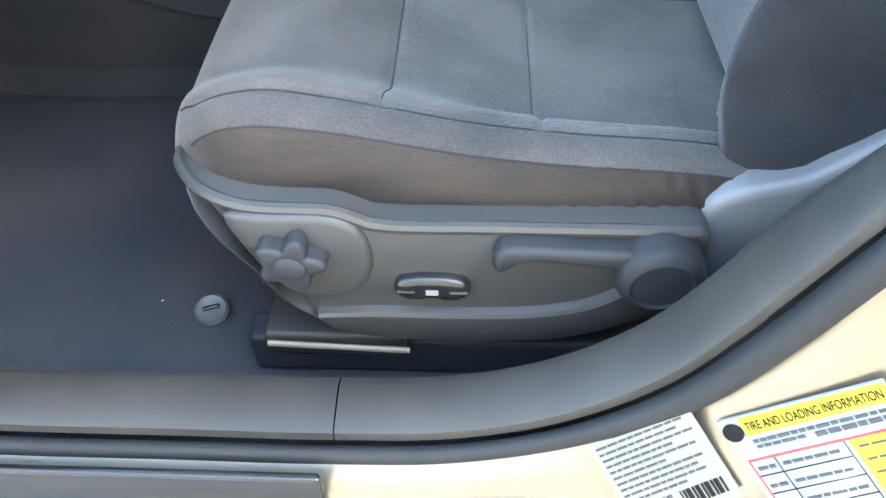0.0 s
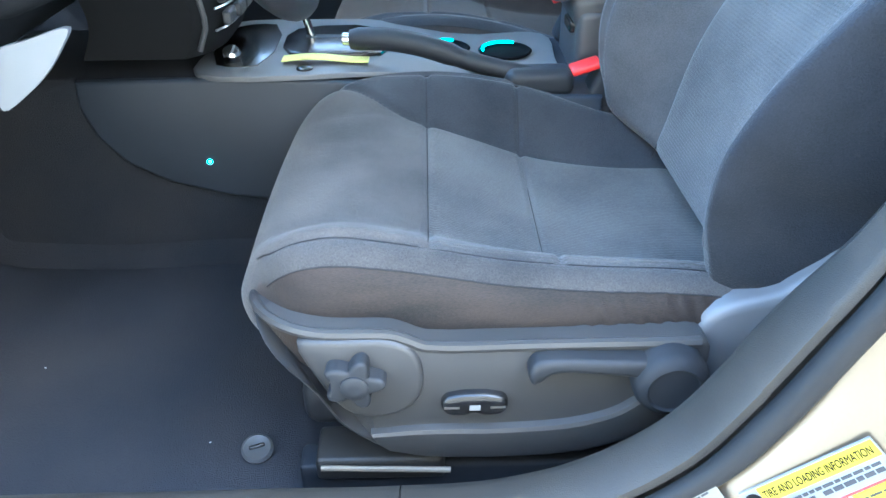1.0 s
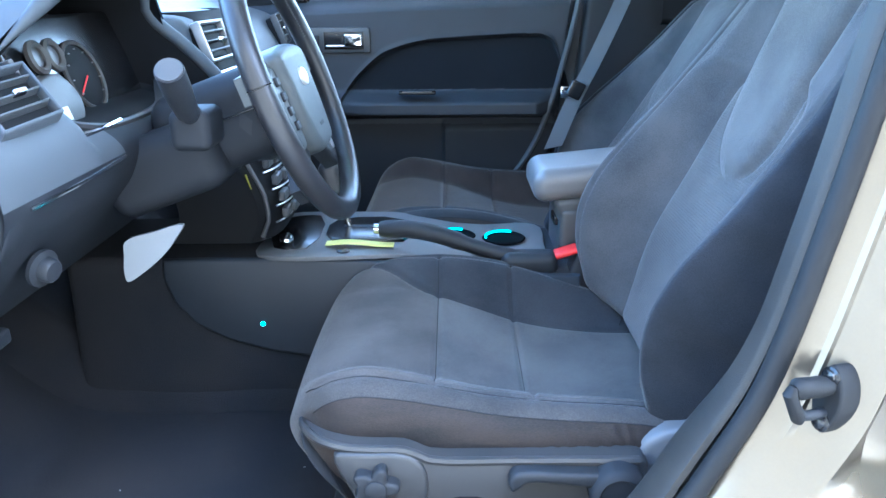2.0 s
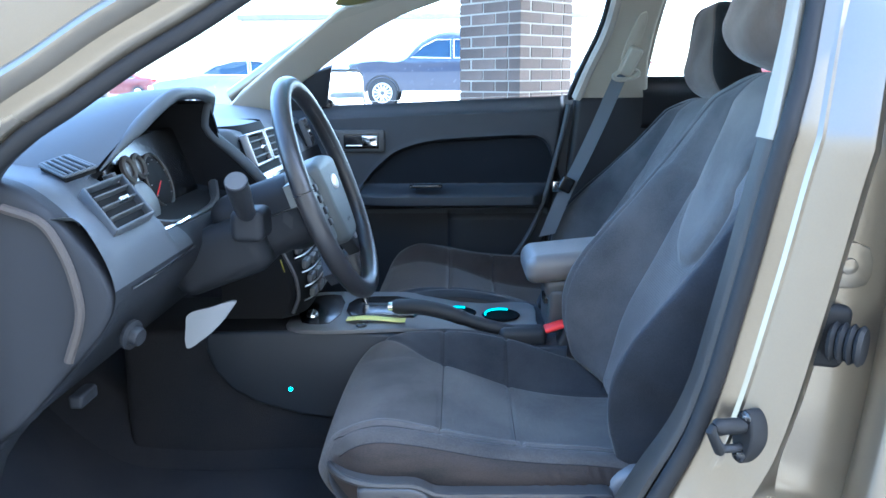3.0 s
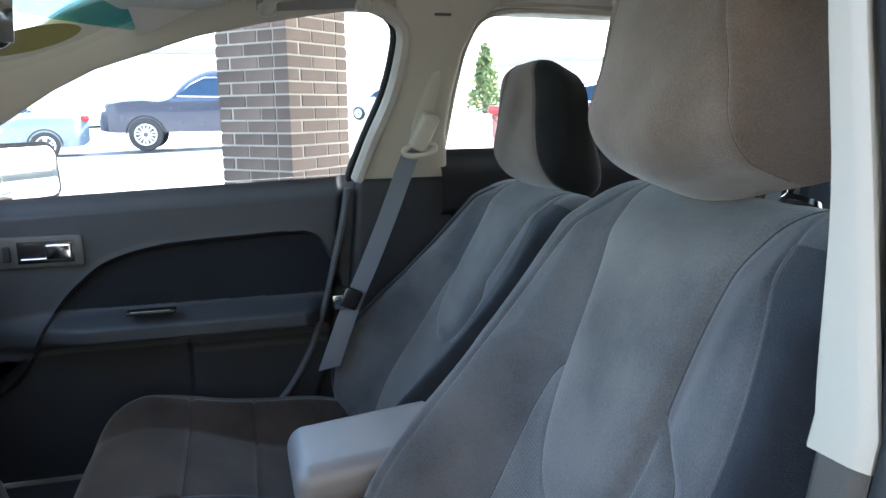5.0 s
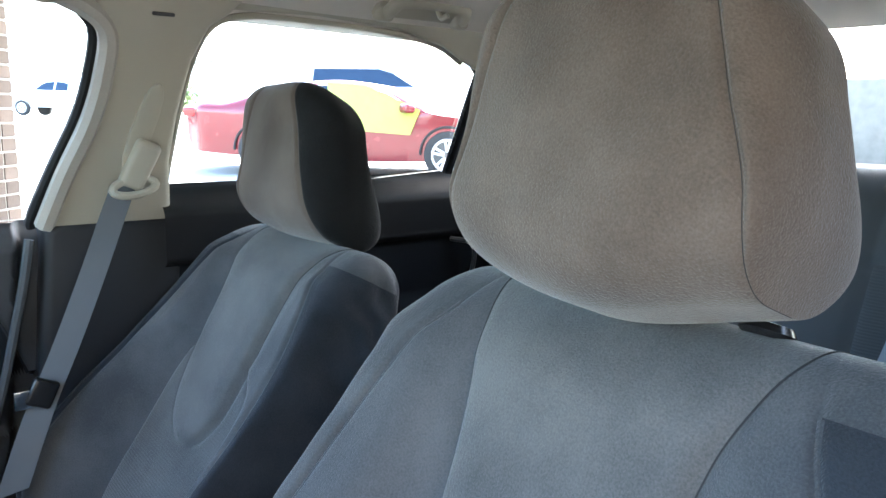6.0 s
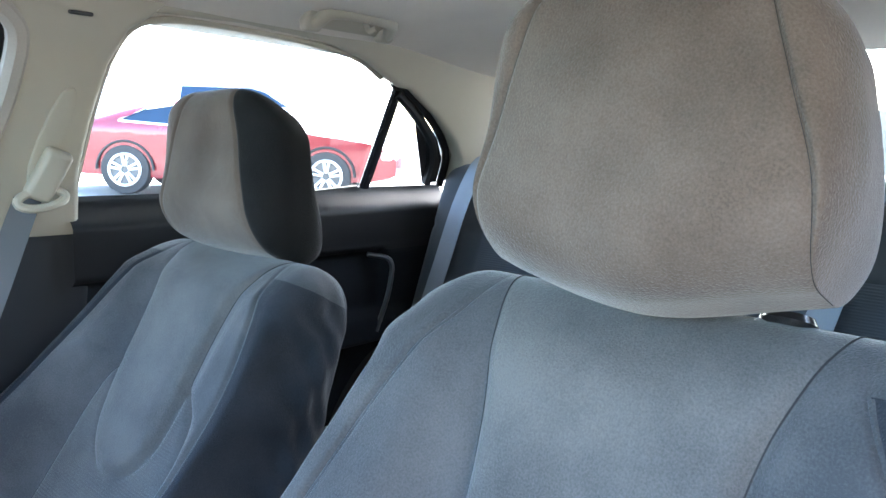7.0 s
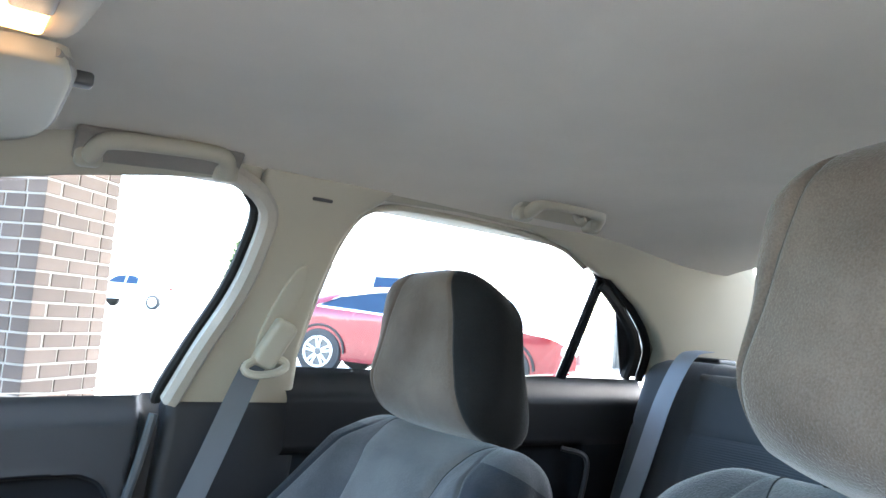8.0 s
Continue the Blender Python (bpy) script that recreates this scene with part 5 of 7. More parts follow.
v_u, v_v = Vector((0.008, 0.100, 0.006)).normalized(), Vector((-0.058, 0.041, 0.0485)).normalized()
v_n = v_u.cross(v_v).normalized()
vent("side_vent", Vector((-0.2215, -0.625, 0.894)) + v_n * 0.004, 0.098, 0.082, Matrix((v_n, v_u, v_v)).transposed().to_4x4(), 3, dash, PLASTIC_SOFT)
vent("side_vent", (-0.203, 0.600, 0.905), 0.13, 0.075, pose(0, 0, 0, 0, -20, 8), 3, dash)
vent("centre_vent", (-0.172, -0.078, 0.920), 0.125, 0.062, pose(0, 0, 0, 0, -18, 0), 3, dash, SILVER)
vent("centre_vent", (-0.172, 0.062, 0.920), 0.125, 0.062, pose(0, 0, 0, 0, -18, 0), 3, dash, SILVER)
# demister grille on the dash top
G_L, G_T, G_R, G_B = Vector((-0.331, -0.600, 0.942)), Vector((-0.305, -0.575, 0.952)), Vector((-0.255, -0.600, 0.939)), Vector((-0.286, -0.625, 0.928))


def gp(u, v, d=0.0):
    return G_L.lerp(G_T, u).lerp(G_B.lerp(G_R, u), v) + Vector((0.15, -0.35, 0.92)) * (d + 0.004)


gr = part("demister_grille", slab([(0, 0), (0.5, 0), (1, 0), (1, 0.5), (1, 1), (0.5, 1), (0, 1), (0, 0.5)], gp, -0.006, 0.0, 0), CUP_BLACK, dash, "dark demister grille")
for k in (0.08, 0.28, 0.48, 0.68, 0.88):
    bar("slat", gp(k, 0.03, 0.004), gp(k, 0.97, 0.004), 0.005, 0.004, PLASTIC_SOFT, gr, r=0.0012)
for a, b in (((0, 0), (1, 0)), ((1, 0), (1, 1)), ((1, 1), (0, 1)), ((0, 1), (0, 0))):
    bar("rim", gp(*a, 0.003), gp(*b, 0.003), 0.006, 0.004, PLASTIC_SOFT, gr, r=0.0015)
part("headlamp_knob", lathe([(0.021, 0), (0.021, 0.005), (0.014, 0.007), (0.013, 0.016), (0.011, 0.018), (0.004, 0.018)], (-0.212, -0.645, 0.722), (0.9, -0.25, -0.2), 20), PLASTIC, dash, "round headlamp switch")
part("bonnet_release", rbox((-0.30, -0.62, 0.62), (0.02, 0.05, 0.02), 0.005, (1, 1, 1), 2), ENDPLASTIC, dash)
part("knee_flap", slab(list(rounded([(-0.199, 0.690), (-0.16, 0.703), (-0.120, 0.713), (-0.131, 0.695), (-0.150, 0.672), (-0.176, 0.650), (-0.203, 0.634), (-0.206, 0.645), (-0.203, 0.670)], 4, True)), lambda u, v, d: Vector((u, -0.46 + d, v)), -0.006, 0.004, 0.002, 2), HALFGREY, dash, "pale grey pointed knee flap")

# centre stack
def stack_shape():
    prof = rounded([(-0.20, 0.968), (-0.178, 0.925), (-0.155, 0.86), (-0.128, 0.79), (-0.098, 0.72), (-0.072, 0.665), (-0.066, 0.62), (-0.085, 0.575)], 4)
    yy = np.linspace(-0.148, 0.148, 24)
    v = [(x - 0.042 * (abs(y) / 0.148) ** 4, y * (1 - 0.10 * (0.96 - z) / 0.4), z) for x, z in prof for y in yy]
    k = len(v)
    v += [(x - 0.14, y, z) for x, y, z in v]
    n, m = len(prof), len(yy)
    f = grid_faces(n, m)
    f += [(i * m, (i + 1) * m, k + (i + 1) * m, k + i * m) for i in range(n - 1)] + [(i * m + m - 1, k + i * m + m - 1, k + (i + 1) * m + m - 1, (i + 1) * m + m - 1) for i in range(n - 1)]
    return np.array(v), f


stack = thing("centre_stack", (-0.12, 0, 0.58), "dark centre stack with silver radio panel and rows of buttons", "control panel")
# the housing's shadow is in its colour: black instead of charcoal
part("housing", stack_shape(), CUP_BLACK, stack, "charcoal stack housing, blackened with shade", 50)
sp = lambda u, v, d: Vector((-0.1655 + 0.37 * (0.89 - v) + d * 0.94, u, v + d * 0.34))
part("radio_face", slab([(-0.125, 0.795), (-0.13, 0.872), (0.13, 0.872), (0.125, 0.795)], sp, -0.005, 0.006, 0.004), SILVER, stack, "satin silver radio face")
part("display", slab([(-0.06, 0.838), (-0.06, 0.862), (0.06, 0.862), (0.06, 0.838)], sp, 0.004, 0.0075, 0.001), BLACK, stack, "black display window")
for i in range(6):
    part("button", rbox(sp(-0.062 + i * 0.025, 0.818, 0.007), (0.006, 0.018, 0.010), 0.0025, (1, 1, 1), 2), PLASTIC_GREY, stack)
for y in (-0.10, 0.10):
    part("dial", lathe([(0.015, 0), (0.0145, 0.012), (0.012, 0.014), (0.003, 0.014)], sp(y, 0.835, 0.006), (0.94, 0, 0.34)), CHROME, stack, "bright round dial")
S_Z, S_X = (0.575, 0.62, 0.665, 0.72, 0.79, 0.86), (-0.085, -0.066, -0.072, -0.098, -0.128, -0.155)
lower = lambda u, v, d: Vector((float(np.interp(v, S_Z, S_X)) - 0.042 * (abs(u) / 0.148) ** 4 + d, u, v + 0.3 * d))
for j in range(6):
    z = 0.772 - 0.030 * j
    for k in range(5):
        u = -0.088 + 0.044 * k
        part("button", rbox(lower(u, z, 0.004), (0.012, 0.040, 0.019), 0.004, (1, 1, 1), 3), PLASTIC_GREY, stack, "grey push button")
    part("bright_edge", tube([lower(u, z - 0.0145, 0.004) for u in np.linspace(-0.115, 0.115, 13)], 0.0016, 6), SILVER, stack, "thin silver edge")
for s_ in (-1, 1):
    part("side_trim", tube([lower(s_ * 0.135, z, 0.006) for z in np.linspace(0.78, 0.585, 14)], 0.004, 8), PLASTIC_GREY, stack, "grey side trim")
part("sticker", slab([(-0.137, 0.675), (-0.137, 0.70), (-0.120, 0.70), (-0.120, 0.675)], lambda u, v, d: Vector((-0.122 - 0.3 * (v - 0.69) + d, u, v)), 0, 0.002, 0), YELLOW, stack, "small yellow sticker")

# steering column, stalk, wheel
W_C, W_N, W_U = Vector((0.0165, -0.340, 0.8765)), Vector((0.94, 0, 0.342)), Vector((-0.342, 0, 0.94))
wrot = Matrix(((W_N.x, 0, W_U.x), (0, 1, 0), (W_N.z, 0, W_U.z))).to_4x4()
col = thing("steering_column", W_C - W_N * 0.14, "charcoal steering column shroud with a stalk and ignition", "steering column")
part("shroud", rbox(W_C - W_N * 0.115 - W_U * 0.012, (0.17, 0.125, 0.125), 0.035, (4, 4, 4), 5, turn=wrot), ENDPLASTIC, col, "charcoal column shroud", 50)
part("shroud_seam", rbox(W_C - W_N * 0.115 - W_U * 0.005, (0.172, 0.128, 0.003), 0.0014, (1, 1, 1), 1, turn=wrot), BLACK, col)
part("lower_shroud", rbox(W_C - W_N * 0.20 - W_U * 0.035, (0.17, 0.19, 0.10), 0.03, (3, 3, 3), 4, turn=wrot), ENDPLASTIC, col)
stk = part("stalk", tube([(-0.085, -0.44, 0.836), (-0.080, -0.515, 0.868), (-0.077, -0.545, 0.895), (-0.074, -0.572, 0.920)], [0.011, 0.014, 0.0165, 0.0165], 16), PLASTIC, col, "thick black indicator stalk")
part("stalk_cap", tube([(-0.0745, -0.569, 0.9175), (-0.0738, -0.5735, 0.9215)], 0.0150, 16), PLASTIC_GREY, stk, "paler stalk end cap")
part("stalk_base", rbox((-0.083, -0.475, 0.842), (0.05, 0.07, 0.05), 0.012, (1, 1, 1), 3), ENDPLASTIC, col)
part("ignition", lathe([(0.017, 0), (0.017, 0.01), (0.013, 0.012), (0.004, 0.012)], (-0.035, -0.30, 0.80), (0.8, 0.5, 0.2)), STEEL, col, "ignition lock")
# right-hand wiper stalk
part("wiper_stalk", tube([(-0.06, -0.30, 0.85), (-0.05, -0.20, 0.875), (-0.045, -0.155, 0.885)], [0.010, 0.010, 0.013], 12), PLASTIC, col)

wheel = thing("steering_wheel", W_C, "black leather steering wheel with grey airbag pad and silver badge", "steering wheel")
wp = lambda a, b, c=0.0: Vector(W_C) + Vector((0, 1, 0)) * a + W_U * b + W_N * c
rim = part("rim", tube([wp(0.182 * math.cos(a), 0.182 * math.sin(a)) for a in np.arange(64) / 64 * 2 * math.pi], 0.0158, 14, True), LEATHER, wheel, "stitched black leather rim", 60)
for k in range(24):
    for a0, sgn in ((0.35, 1), (2.79, -1)):
        a = a0 + sgn * k * 0.026
        part("stitch", rbox(wp(0.1675 * math.cos(a), 0.1675 * math.sin(a), 0.003), (0.008, 0.0018, 0.0018), 0.0008, (1, 1, 1), 1, turn=wrot), PLASTIC_GREY, rim)
part("rim_seam", tube([wp(0.182 + 0.0156 * math.cos(a), 0.02, 0.0156 * math.sin(a)) for a in np.arange(12) / 12 * 2 * math.pi], 0.001, 5, True), BLACK, rim)
part("rim_seam", tube([wp(-0.182 + 0.0156 * math.cos(a), 0.02, 0.0156 * math.sin(a)) for a in np.arange(12) / 12 * 2 * math.pi], 0.001, 5, True), BLACK, rim)
wy = lambda u, v, d: wp(u, v, d)
SILVER_PALE = mat("pale satin silver", (0.78, 0.78, 0.77), 0.35, metal=0.3, bump=0)
PADGREY = mat("grey-green airbag vinyl", (0.072, 0.081, 0.083), 0.5, grain=1500, bump=0.25)
pad = part("airbag_pad", slab(list(rounded([(-0.078, 0.045), (-0.03, 0.056), (0.03, 0.056), (0.078, 0.045), (0.074, 0.01), (0.062, -0.055), (0.045, -0.088), (0, -0.095), (-0.045, -0.088), (-0.062, -0.055), (-0.074, 0.01)], 4, True)), wy, -0.045, 0.012, 0.014, 4), PADGREY, wheel, "grey-green airbag pad", 50)
part("badge", slab([(0.019 * math.cos(a), 0.008 + 0.0125 * math.sin(a)) for a in np.arange(28) / 28 * 2 * math.pi], wy, 0.010, 0.016, 0.002), SILVER_PALE, pad, "oval silver badge")
part("pad_mark", slab([(-0.012, -0.062), (-0.012, -0.057), (0.012, -0.057), (0.012, -0.062)], wy, 0.0118, 0.0126, 0), PLASTIC, pad)
for s in (-1, 1):
    part("upper_spoke", slab([(s * 0.06, 0.048), (s * 0.115, 0.040), (s * 0.166, 0.038), (s * 0.168, 0.004), (s * 0.115, 0.008), (s * 0.07, 0.005)][::s], wy, -0.03, -0.006, 0.007, 3), PADGREY, wheel, "grey upper spoke", 50)
    part("lower_spoke", slab([(s * 0.040, -0.060), (s * 0.095, -0.088), (s * 0.125, -0.118), (s * 0.105, -0.140), (s * 0.07, -0.112), (s * 0.03, -0.085)][::-s], wy, -0.035, -0.010, 0.007, 3), PLASTIC, wheel, "dark lower spoke", 50)
    bp_ = part("button_pad", slab(list(rounded([(s * 0.082, 0.035), (s * 0.112, 0.026), (s * 0.108, -0.03), (s * 0.092, -0.075), (s * 0.068, -0.072), (s * 0.072, -0.02)][::s], 3, True)), wy, -0.03, -0.002, 0.005, 3), PADGREY, wheel, "button pad on the spoke")
    for j in range(4):
        part("button", rbox(wp(s * (0.096 - 0.004 * j), 0.016 - 0.02 * j, -0.001), (0.006, 0.016, 0.012), 0.002, (1, 1, 1), 2, turn=wrot), PLASTIC, bp_)
    part("silver_insert", slab(list(rounded([(s * 0.083, -0.085), (s * 0.103, -0.09), (s * 0.108, -0.112), (s * 0.09, -0.108)][::-s], 3, True)), wy, -0.012, -0.007, 0.002), SILVER, wheel, "small silver spoke insert")
part("hub_back", lathe([(0.06, -0.02), (0.065, 0.0), (0.05, 0.05)], wp(0, -0.02, -0.07), W_N), PLASTIC, wheel)

# ---- centre console ----
con = thing("centre_console", (0.15, 0.0, 0.27), "grey plastic centre console with gear gate and lit cup holders", "console")
CG = mat("console grey plastic", (0.118, 0.122, 0.128), 0.42, grain=1500, bump=0.2)


def con_def(p):
    q = p.copy()
    q[:, 2] -= 0.026 * step(q[:, 0], 0.08, 0.30)
    q[:, 1] *= 1 + 0.08 * (1 - step(q[:, 2], 0.3, 0.5))
    return q


part("body", rbox((0.02, 0.0, 0.40), (0.98, 0.272, 0.292), 0.02, (12, 4, 6), 3, con_def), CARPET, con, "carpeted console tunnel")
SIDE_CHEEK = [(-0.285, 0.547), (-0.287, 0.510), (-0.270, 0.465), (-0.235, 0.425), (-0.18, 0.395), (-0.10, 0.372), (0.05, 0.350), (0.25, 0.340), (0.46, 0.335), (0.46, 0.515), (0.30, 0.521), (0.20, 0.530), (0.08, 0.545), (-0.05, 0.549), (-0.20, 0.549)]
for sgn in (-1, 1):
    part("side_cheek", slab(SIDE_CHEEK[::-sgn], lambda u, v, d, sgn=sgn: Vector((u, sgn * (0.132 + d + 0.012 * (0.55 - v) / 0.2), v)), 0.0, 0.012, 0.006, 3), CONSOLE_SIDE, con, "charcoal console side cheek, tinted with haze")
cz = lambda x: 0.549 - 0.024 * float(step(x, 0.08, 0.30))
part("top_plate", slab(list(rounded([(-0.115, -0.135), (-0.12, 0.0), (-0.115, 0.12), (0.05, 0.135), (0.30, 0.13), (0.405, 0.115), (0.41, 0.0), (0.40, -0.06), (0.30, -0.075), (0.16, -0.12), (0.05, -0.145)], 4, True)), lambda u, v, d: Vector((u, v, cz(u) + d)), -0.002, 0.006, 0.003), CG, con, "satin grey console top plate")
part("front_tray", slab(list(rounded([(-0.095, -0.10), (-0.10, 0.09), (-0.04, 0.10), (-0.035, -0.105)], 3, True)), lambda u, v, d: Vector((u, v, cz(u) + d)), 0.004, 0.0075, 0.001), BLACK, con, "black front tray")
part("socket", lathe([(0.012, 0), (0.013, 0.016), (0.010, 0.020), (0.003, 0.020)], (-0.075, -0.085, 0.557), (0.2, -0.4, 1)), CHROME, con, "chrome-ringed power socket")
part("gear_gate", slab(list(rounded([(0.005, -0.062), (0.0, 0.06), (0.135, 0.068), (0.14, -0.055)], 3, True)), lambda u, v, d: Vector((u, v, cz(u) + d)), 0.003, 0.012, 0.004), BLACK, con, "black gear gate panel")
part("gate_slot", slab([(0.02, -0.004), (0.02, 0.012), (0.118, 0.012), (0.118, -0.004)], lambda u, v, d: Vector((u, v + 0.01, cz(u) + d)), 0.011, 0.0128, 0.0005), PLASTIC, con)
# flat discs, no holes: the shade inside a cup is their colour
CUP_SHADE = mat("cup holder shade", (0.004, 0.005, 0.006), 0.9, bump=0, spec=0.05)
for x in (0.235, 0.333):
    cup = part("cup_holder", lathe([(0.040, 0.0), (0.043, 0.003), (0.040, 0.005), (0.037, 0.002), (0.030, -0.0005)], (x, 0.012, cz(x) + 0.0072), (0, 0, 1), 28), CUP_SHADE, con, "flat cup holder disc, dark to imitate depth")
    part("light_ring", tube([(x + 0.036 * math.cos(a), 0.012 + 0.036 * math.sin(a), cz(x) + 0.0125) for a in np.linspace(0.35 * math.pi, 1.05 * math.pi, 16)], 0.0022, 6), CYAN, cup, "glowing cyan light ring")
hbk = thing("handbrake", (0.36, -0.105, 0.545), "dark grey handbrake lever with a chrome button, lowered", "handbrake")
part("grip", tube(rounded([(0.098, -0.078, 0.583), (0.15, -0.083, 0.584), (0.21, -0.090, 0.574), (0.27, -0.098, 0.555), (0.33, -0.106, 0.541), (0.39, -0.115, 0.532)], 4), [0.0135] + [0.0165] * 10 + [0.014] * 10, 14, flat=1.0), PLASTIC, hbk, "moulded grip", 60)
part("button", lathe([(0.0095, 0), (0.0095, 0.012), (0.007, 0.014), (0.002, 0.014)], (0.100, -0.078, 0.583), (-1, 0.08, 0.02)), CHROME, hbk, "chrome release button")
part("boot", rbox((0.37, -0.112, 0.53), (0.10, 0.05, 0.04), 0.015, (2, 1, 1), 3), PLASTIC, hbk)
gear = thing("gear_lever", (0.03, 0.016, 0.56), "black gear lever with a chrome shaft", "gear lever")
part("shaft", tube([(0.03, 0.016, 0.558), (0.012, 0.016, 0.625)], 0.006, 10), CHROME, gear, "chrome shaft")
part("knob", rbox((0.002, 0.016, 0.655), (0.045, 0.042, 0.075), 0.018, (2, 2, 3), 5, turn=pose(0, 0, 0, 0, -14, 0)), LEATHER, gear, "black leather knob", 60)
# yellow reflection on the console's chrome trim, laid on as a thin sheet
TRIM_GLINT = mat("yellow glint", (0.72, 0.70, 0.22), 0.7, bump=0.05)
slip = thing("trim_reflection", (0.06, -0.10, 0.556), "yellow sheet painting a reflection on trim beside the handbrake", "paper slip")
part("sheet", rbox((0.062, -0.093, 0.5605), (0.125, 0.026, 0.002), 0.0009, (6, 1, 1), 1, lambda p: p + np.stack([0 * p[:, 0], 0 * p[:, 0], 0.003 * np.sin(p[:, 0] * 40)], 1)), TRIM_GLINT, slip)
part("button_cap", lathe([(0.012, 0), (0.012, 0.004), (0.009, 0.006), (0.002, 0.006)], (0.035, -0.122, 0.553), (0, 0, 1)), BLACK, con, "small round button")
part("side_light", lathe([(0.0042, 0.0), (0.004, 0.002), (0.0015, 0.003)], (-0.114, -0.1505, 0.4265), (0, -1, 0), 14), glow("cyan dot", (0.1, 0.9, 1.0), 0.7), con, "glowing cyan footwell light")

arm = thing("armrest", (0.50, 0.0, 0.53), "grey leatherette centre armrest on a storage box", "armrest")
part("lid", rbox((0.515, 0.012, 0.656), (0.27, 0.17, 0.062), 0.026, (6, 4, 2), 5, lambda p: p + np.stack([0 * p[:, 0], 0 * p[:, 0], 0.10 * (p[:, 0] - 0.40) * (p[:, 0] < 0.60)], 1)), ARMREST, arm, "padded grey lid", 60)
part("lid_base", rbox((0.535, 0.012, 0.606), (0.24, 0.155, 0.05), 0.014, (3, 2, 1), 3, lambda p: p + np.stack([0.25 * (p[:, 2] - 0.64) * -1, 0 * p[:, 0], 0.10 * (p[:, 0] - 0.40)], 1)), PLASTIC_GREY, arm, "grey lid underside")
part("box", rbox((0.535, 0.01, 0.545), (0.21, 0.16, 0.14), 0.012, (2, 2, 2), 2), PLASTIC_GREY, arm, "grey storage box")
part("latch", rbox((0.437, -0.02, 0.586), (0.03, 0.05, 0.018), 0.004, (1, 1, 1), 2), BLACK, arm, "black latch")

# ---- belts ----
def strap(pts, w, across):
    c = rounded(pts, 6)
    a = np.array(across, float)
    a /= np.linalg.norm(a)
    t = np.gradient(c, axis=0)
    n = np.cross(t, a)
    n /= np.linalg.norm(n, axis=1, keepdims=True)
    v, k = [], len(c)
    for s, o in ((-1, -1), (1, -1), (1, 1), (-1, 1)):
        v.append(c + s * a * w / 2 + o * n * 0.0008)
    v = np.stack(v, 1).reshape(-1, 3)
    f = [(i * 4 + j, i * 4 + (j + 1) % 4, (i + 1) * 4 + (j + 1) % 4, (i + 1) * 4 + j) for i in range(k - 1) for j in range(4)]
    return v, f + [(3, 2, 1, 0), tuple((k - 1) * 4 + j for j in range(4))]


belt = thing("seat_belt", (0.72, 0.68, 1.06), "dark grey passenger seat belt hanging from its pillar guide", "seat belt")
part("webbing", strap([(0.722, 0.672, 1.068), (0.70, 0.665, 1.02), (0.655, 0.645, 0.92), (0.60, 0.615, 0.81), (0.55, 0.585, 0.72), (0.50, 0.57, 0.60)], 0.048, (0.90, -0.18, 0.22)), STRAP, belt, "grey webbing")
part("guide_cover", rbox((0.738, 0.640, 1.098), (0.042, 0.026, 0.088), 0.010, (2, 1, 3), 4, turn=pose(0, 0, 0, 20, 22, 0)), TRIM, belt, "pale beige guide cover", 50)
part("guide_ring", tube([Vector((0.728, 0.652, 1.060)) + Vector((0.036 * math.cos(a), -0.01 + 0.006 * math.sin(a), 0.013 * math.sin(a) + 0.005 * math.cos(a))) for a in np.arange(20) / 20 * 2 * math.pi], 0.007, 8, True), TRIM, belt, "pale belt guide loop")
part("tongue", rbox((0.555, 0.585, 0.748), (0.04, 0.016, 0.045), 0.006, (1, 1, 1), 2, turn=pose(0, 0, 0, 0, 25, 0)), BLACK, belt, "black belt tongue")
part("tongue_plate", rbox((0.530, 0.583, 0.742), (0.03, 0.004, 0.03), 0.0018, (1, 1, 1), 2), CHROME, belt, "steel tongue plate")
buck = thing("belt_buckle", (0.44, -0.108, 0.50), "black seat belt buckle with a red release button", "belt buckle")
part("body", rbox((0.462, -0.108, 0.52), (0.036, 0.05, 0.09), 0.010, (1, 1, 2), 3, turn=pose(0, 0, 0, 0, 24, 0)), PLASTIC, buck)
part("button", rbox((0.437, -0.110, 0.549), (0.044, 0.036, 0.010), 0.004, (1, 1, 1), 2, turn=pose(0, 0, 0, 0, -18, 0)), RED, buck, "red release button")
buck2 = thing("belt_buckle", (0.42, 0.10, 0.52), "black passenger buckle with a red release button", "belt buckle")
part("body", rbox((0.452, 0.115, 0.555), (0.03, 0.045, 0.08), 0.010, (1, 1, 2), 3, turn=pose(0, 0, 0, 0, 24, 0)), PLASTIC, buck2)
part("button", rbox((0.436, 0.115, 0.592), (0.036, 0.03, 0.008), 0.003, (1, 1, 1), 2, turn=pose(0, 0, 0, 0, -18, 0)), RED, buck2, "red release button")

# ---- rear bench ----
bench = thing("rear_bench", (1.45, 0, 0.30), "dark blue-grey cloth rear bench with pale belts", "car seat")
BENCH = mat("dark blue-grey bench cloth", (0.050, 0.055, 0.063), 0.85, grain=900, bump=0.4, sheen=0.2)
BENCH_RIB = ribbed("ribbed bench cloth", BENCH, "Z", 0.005)


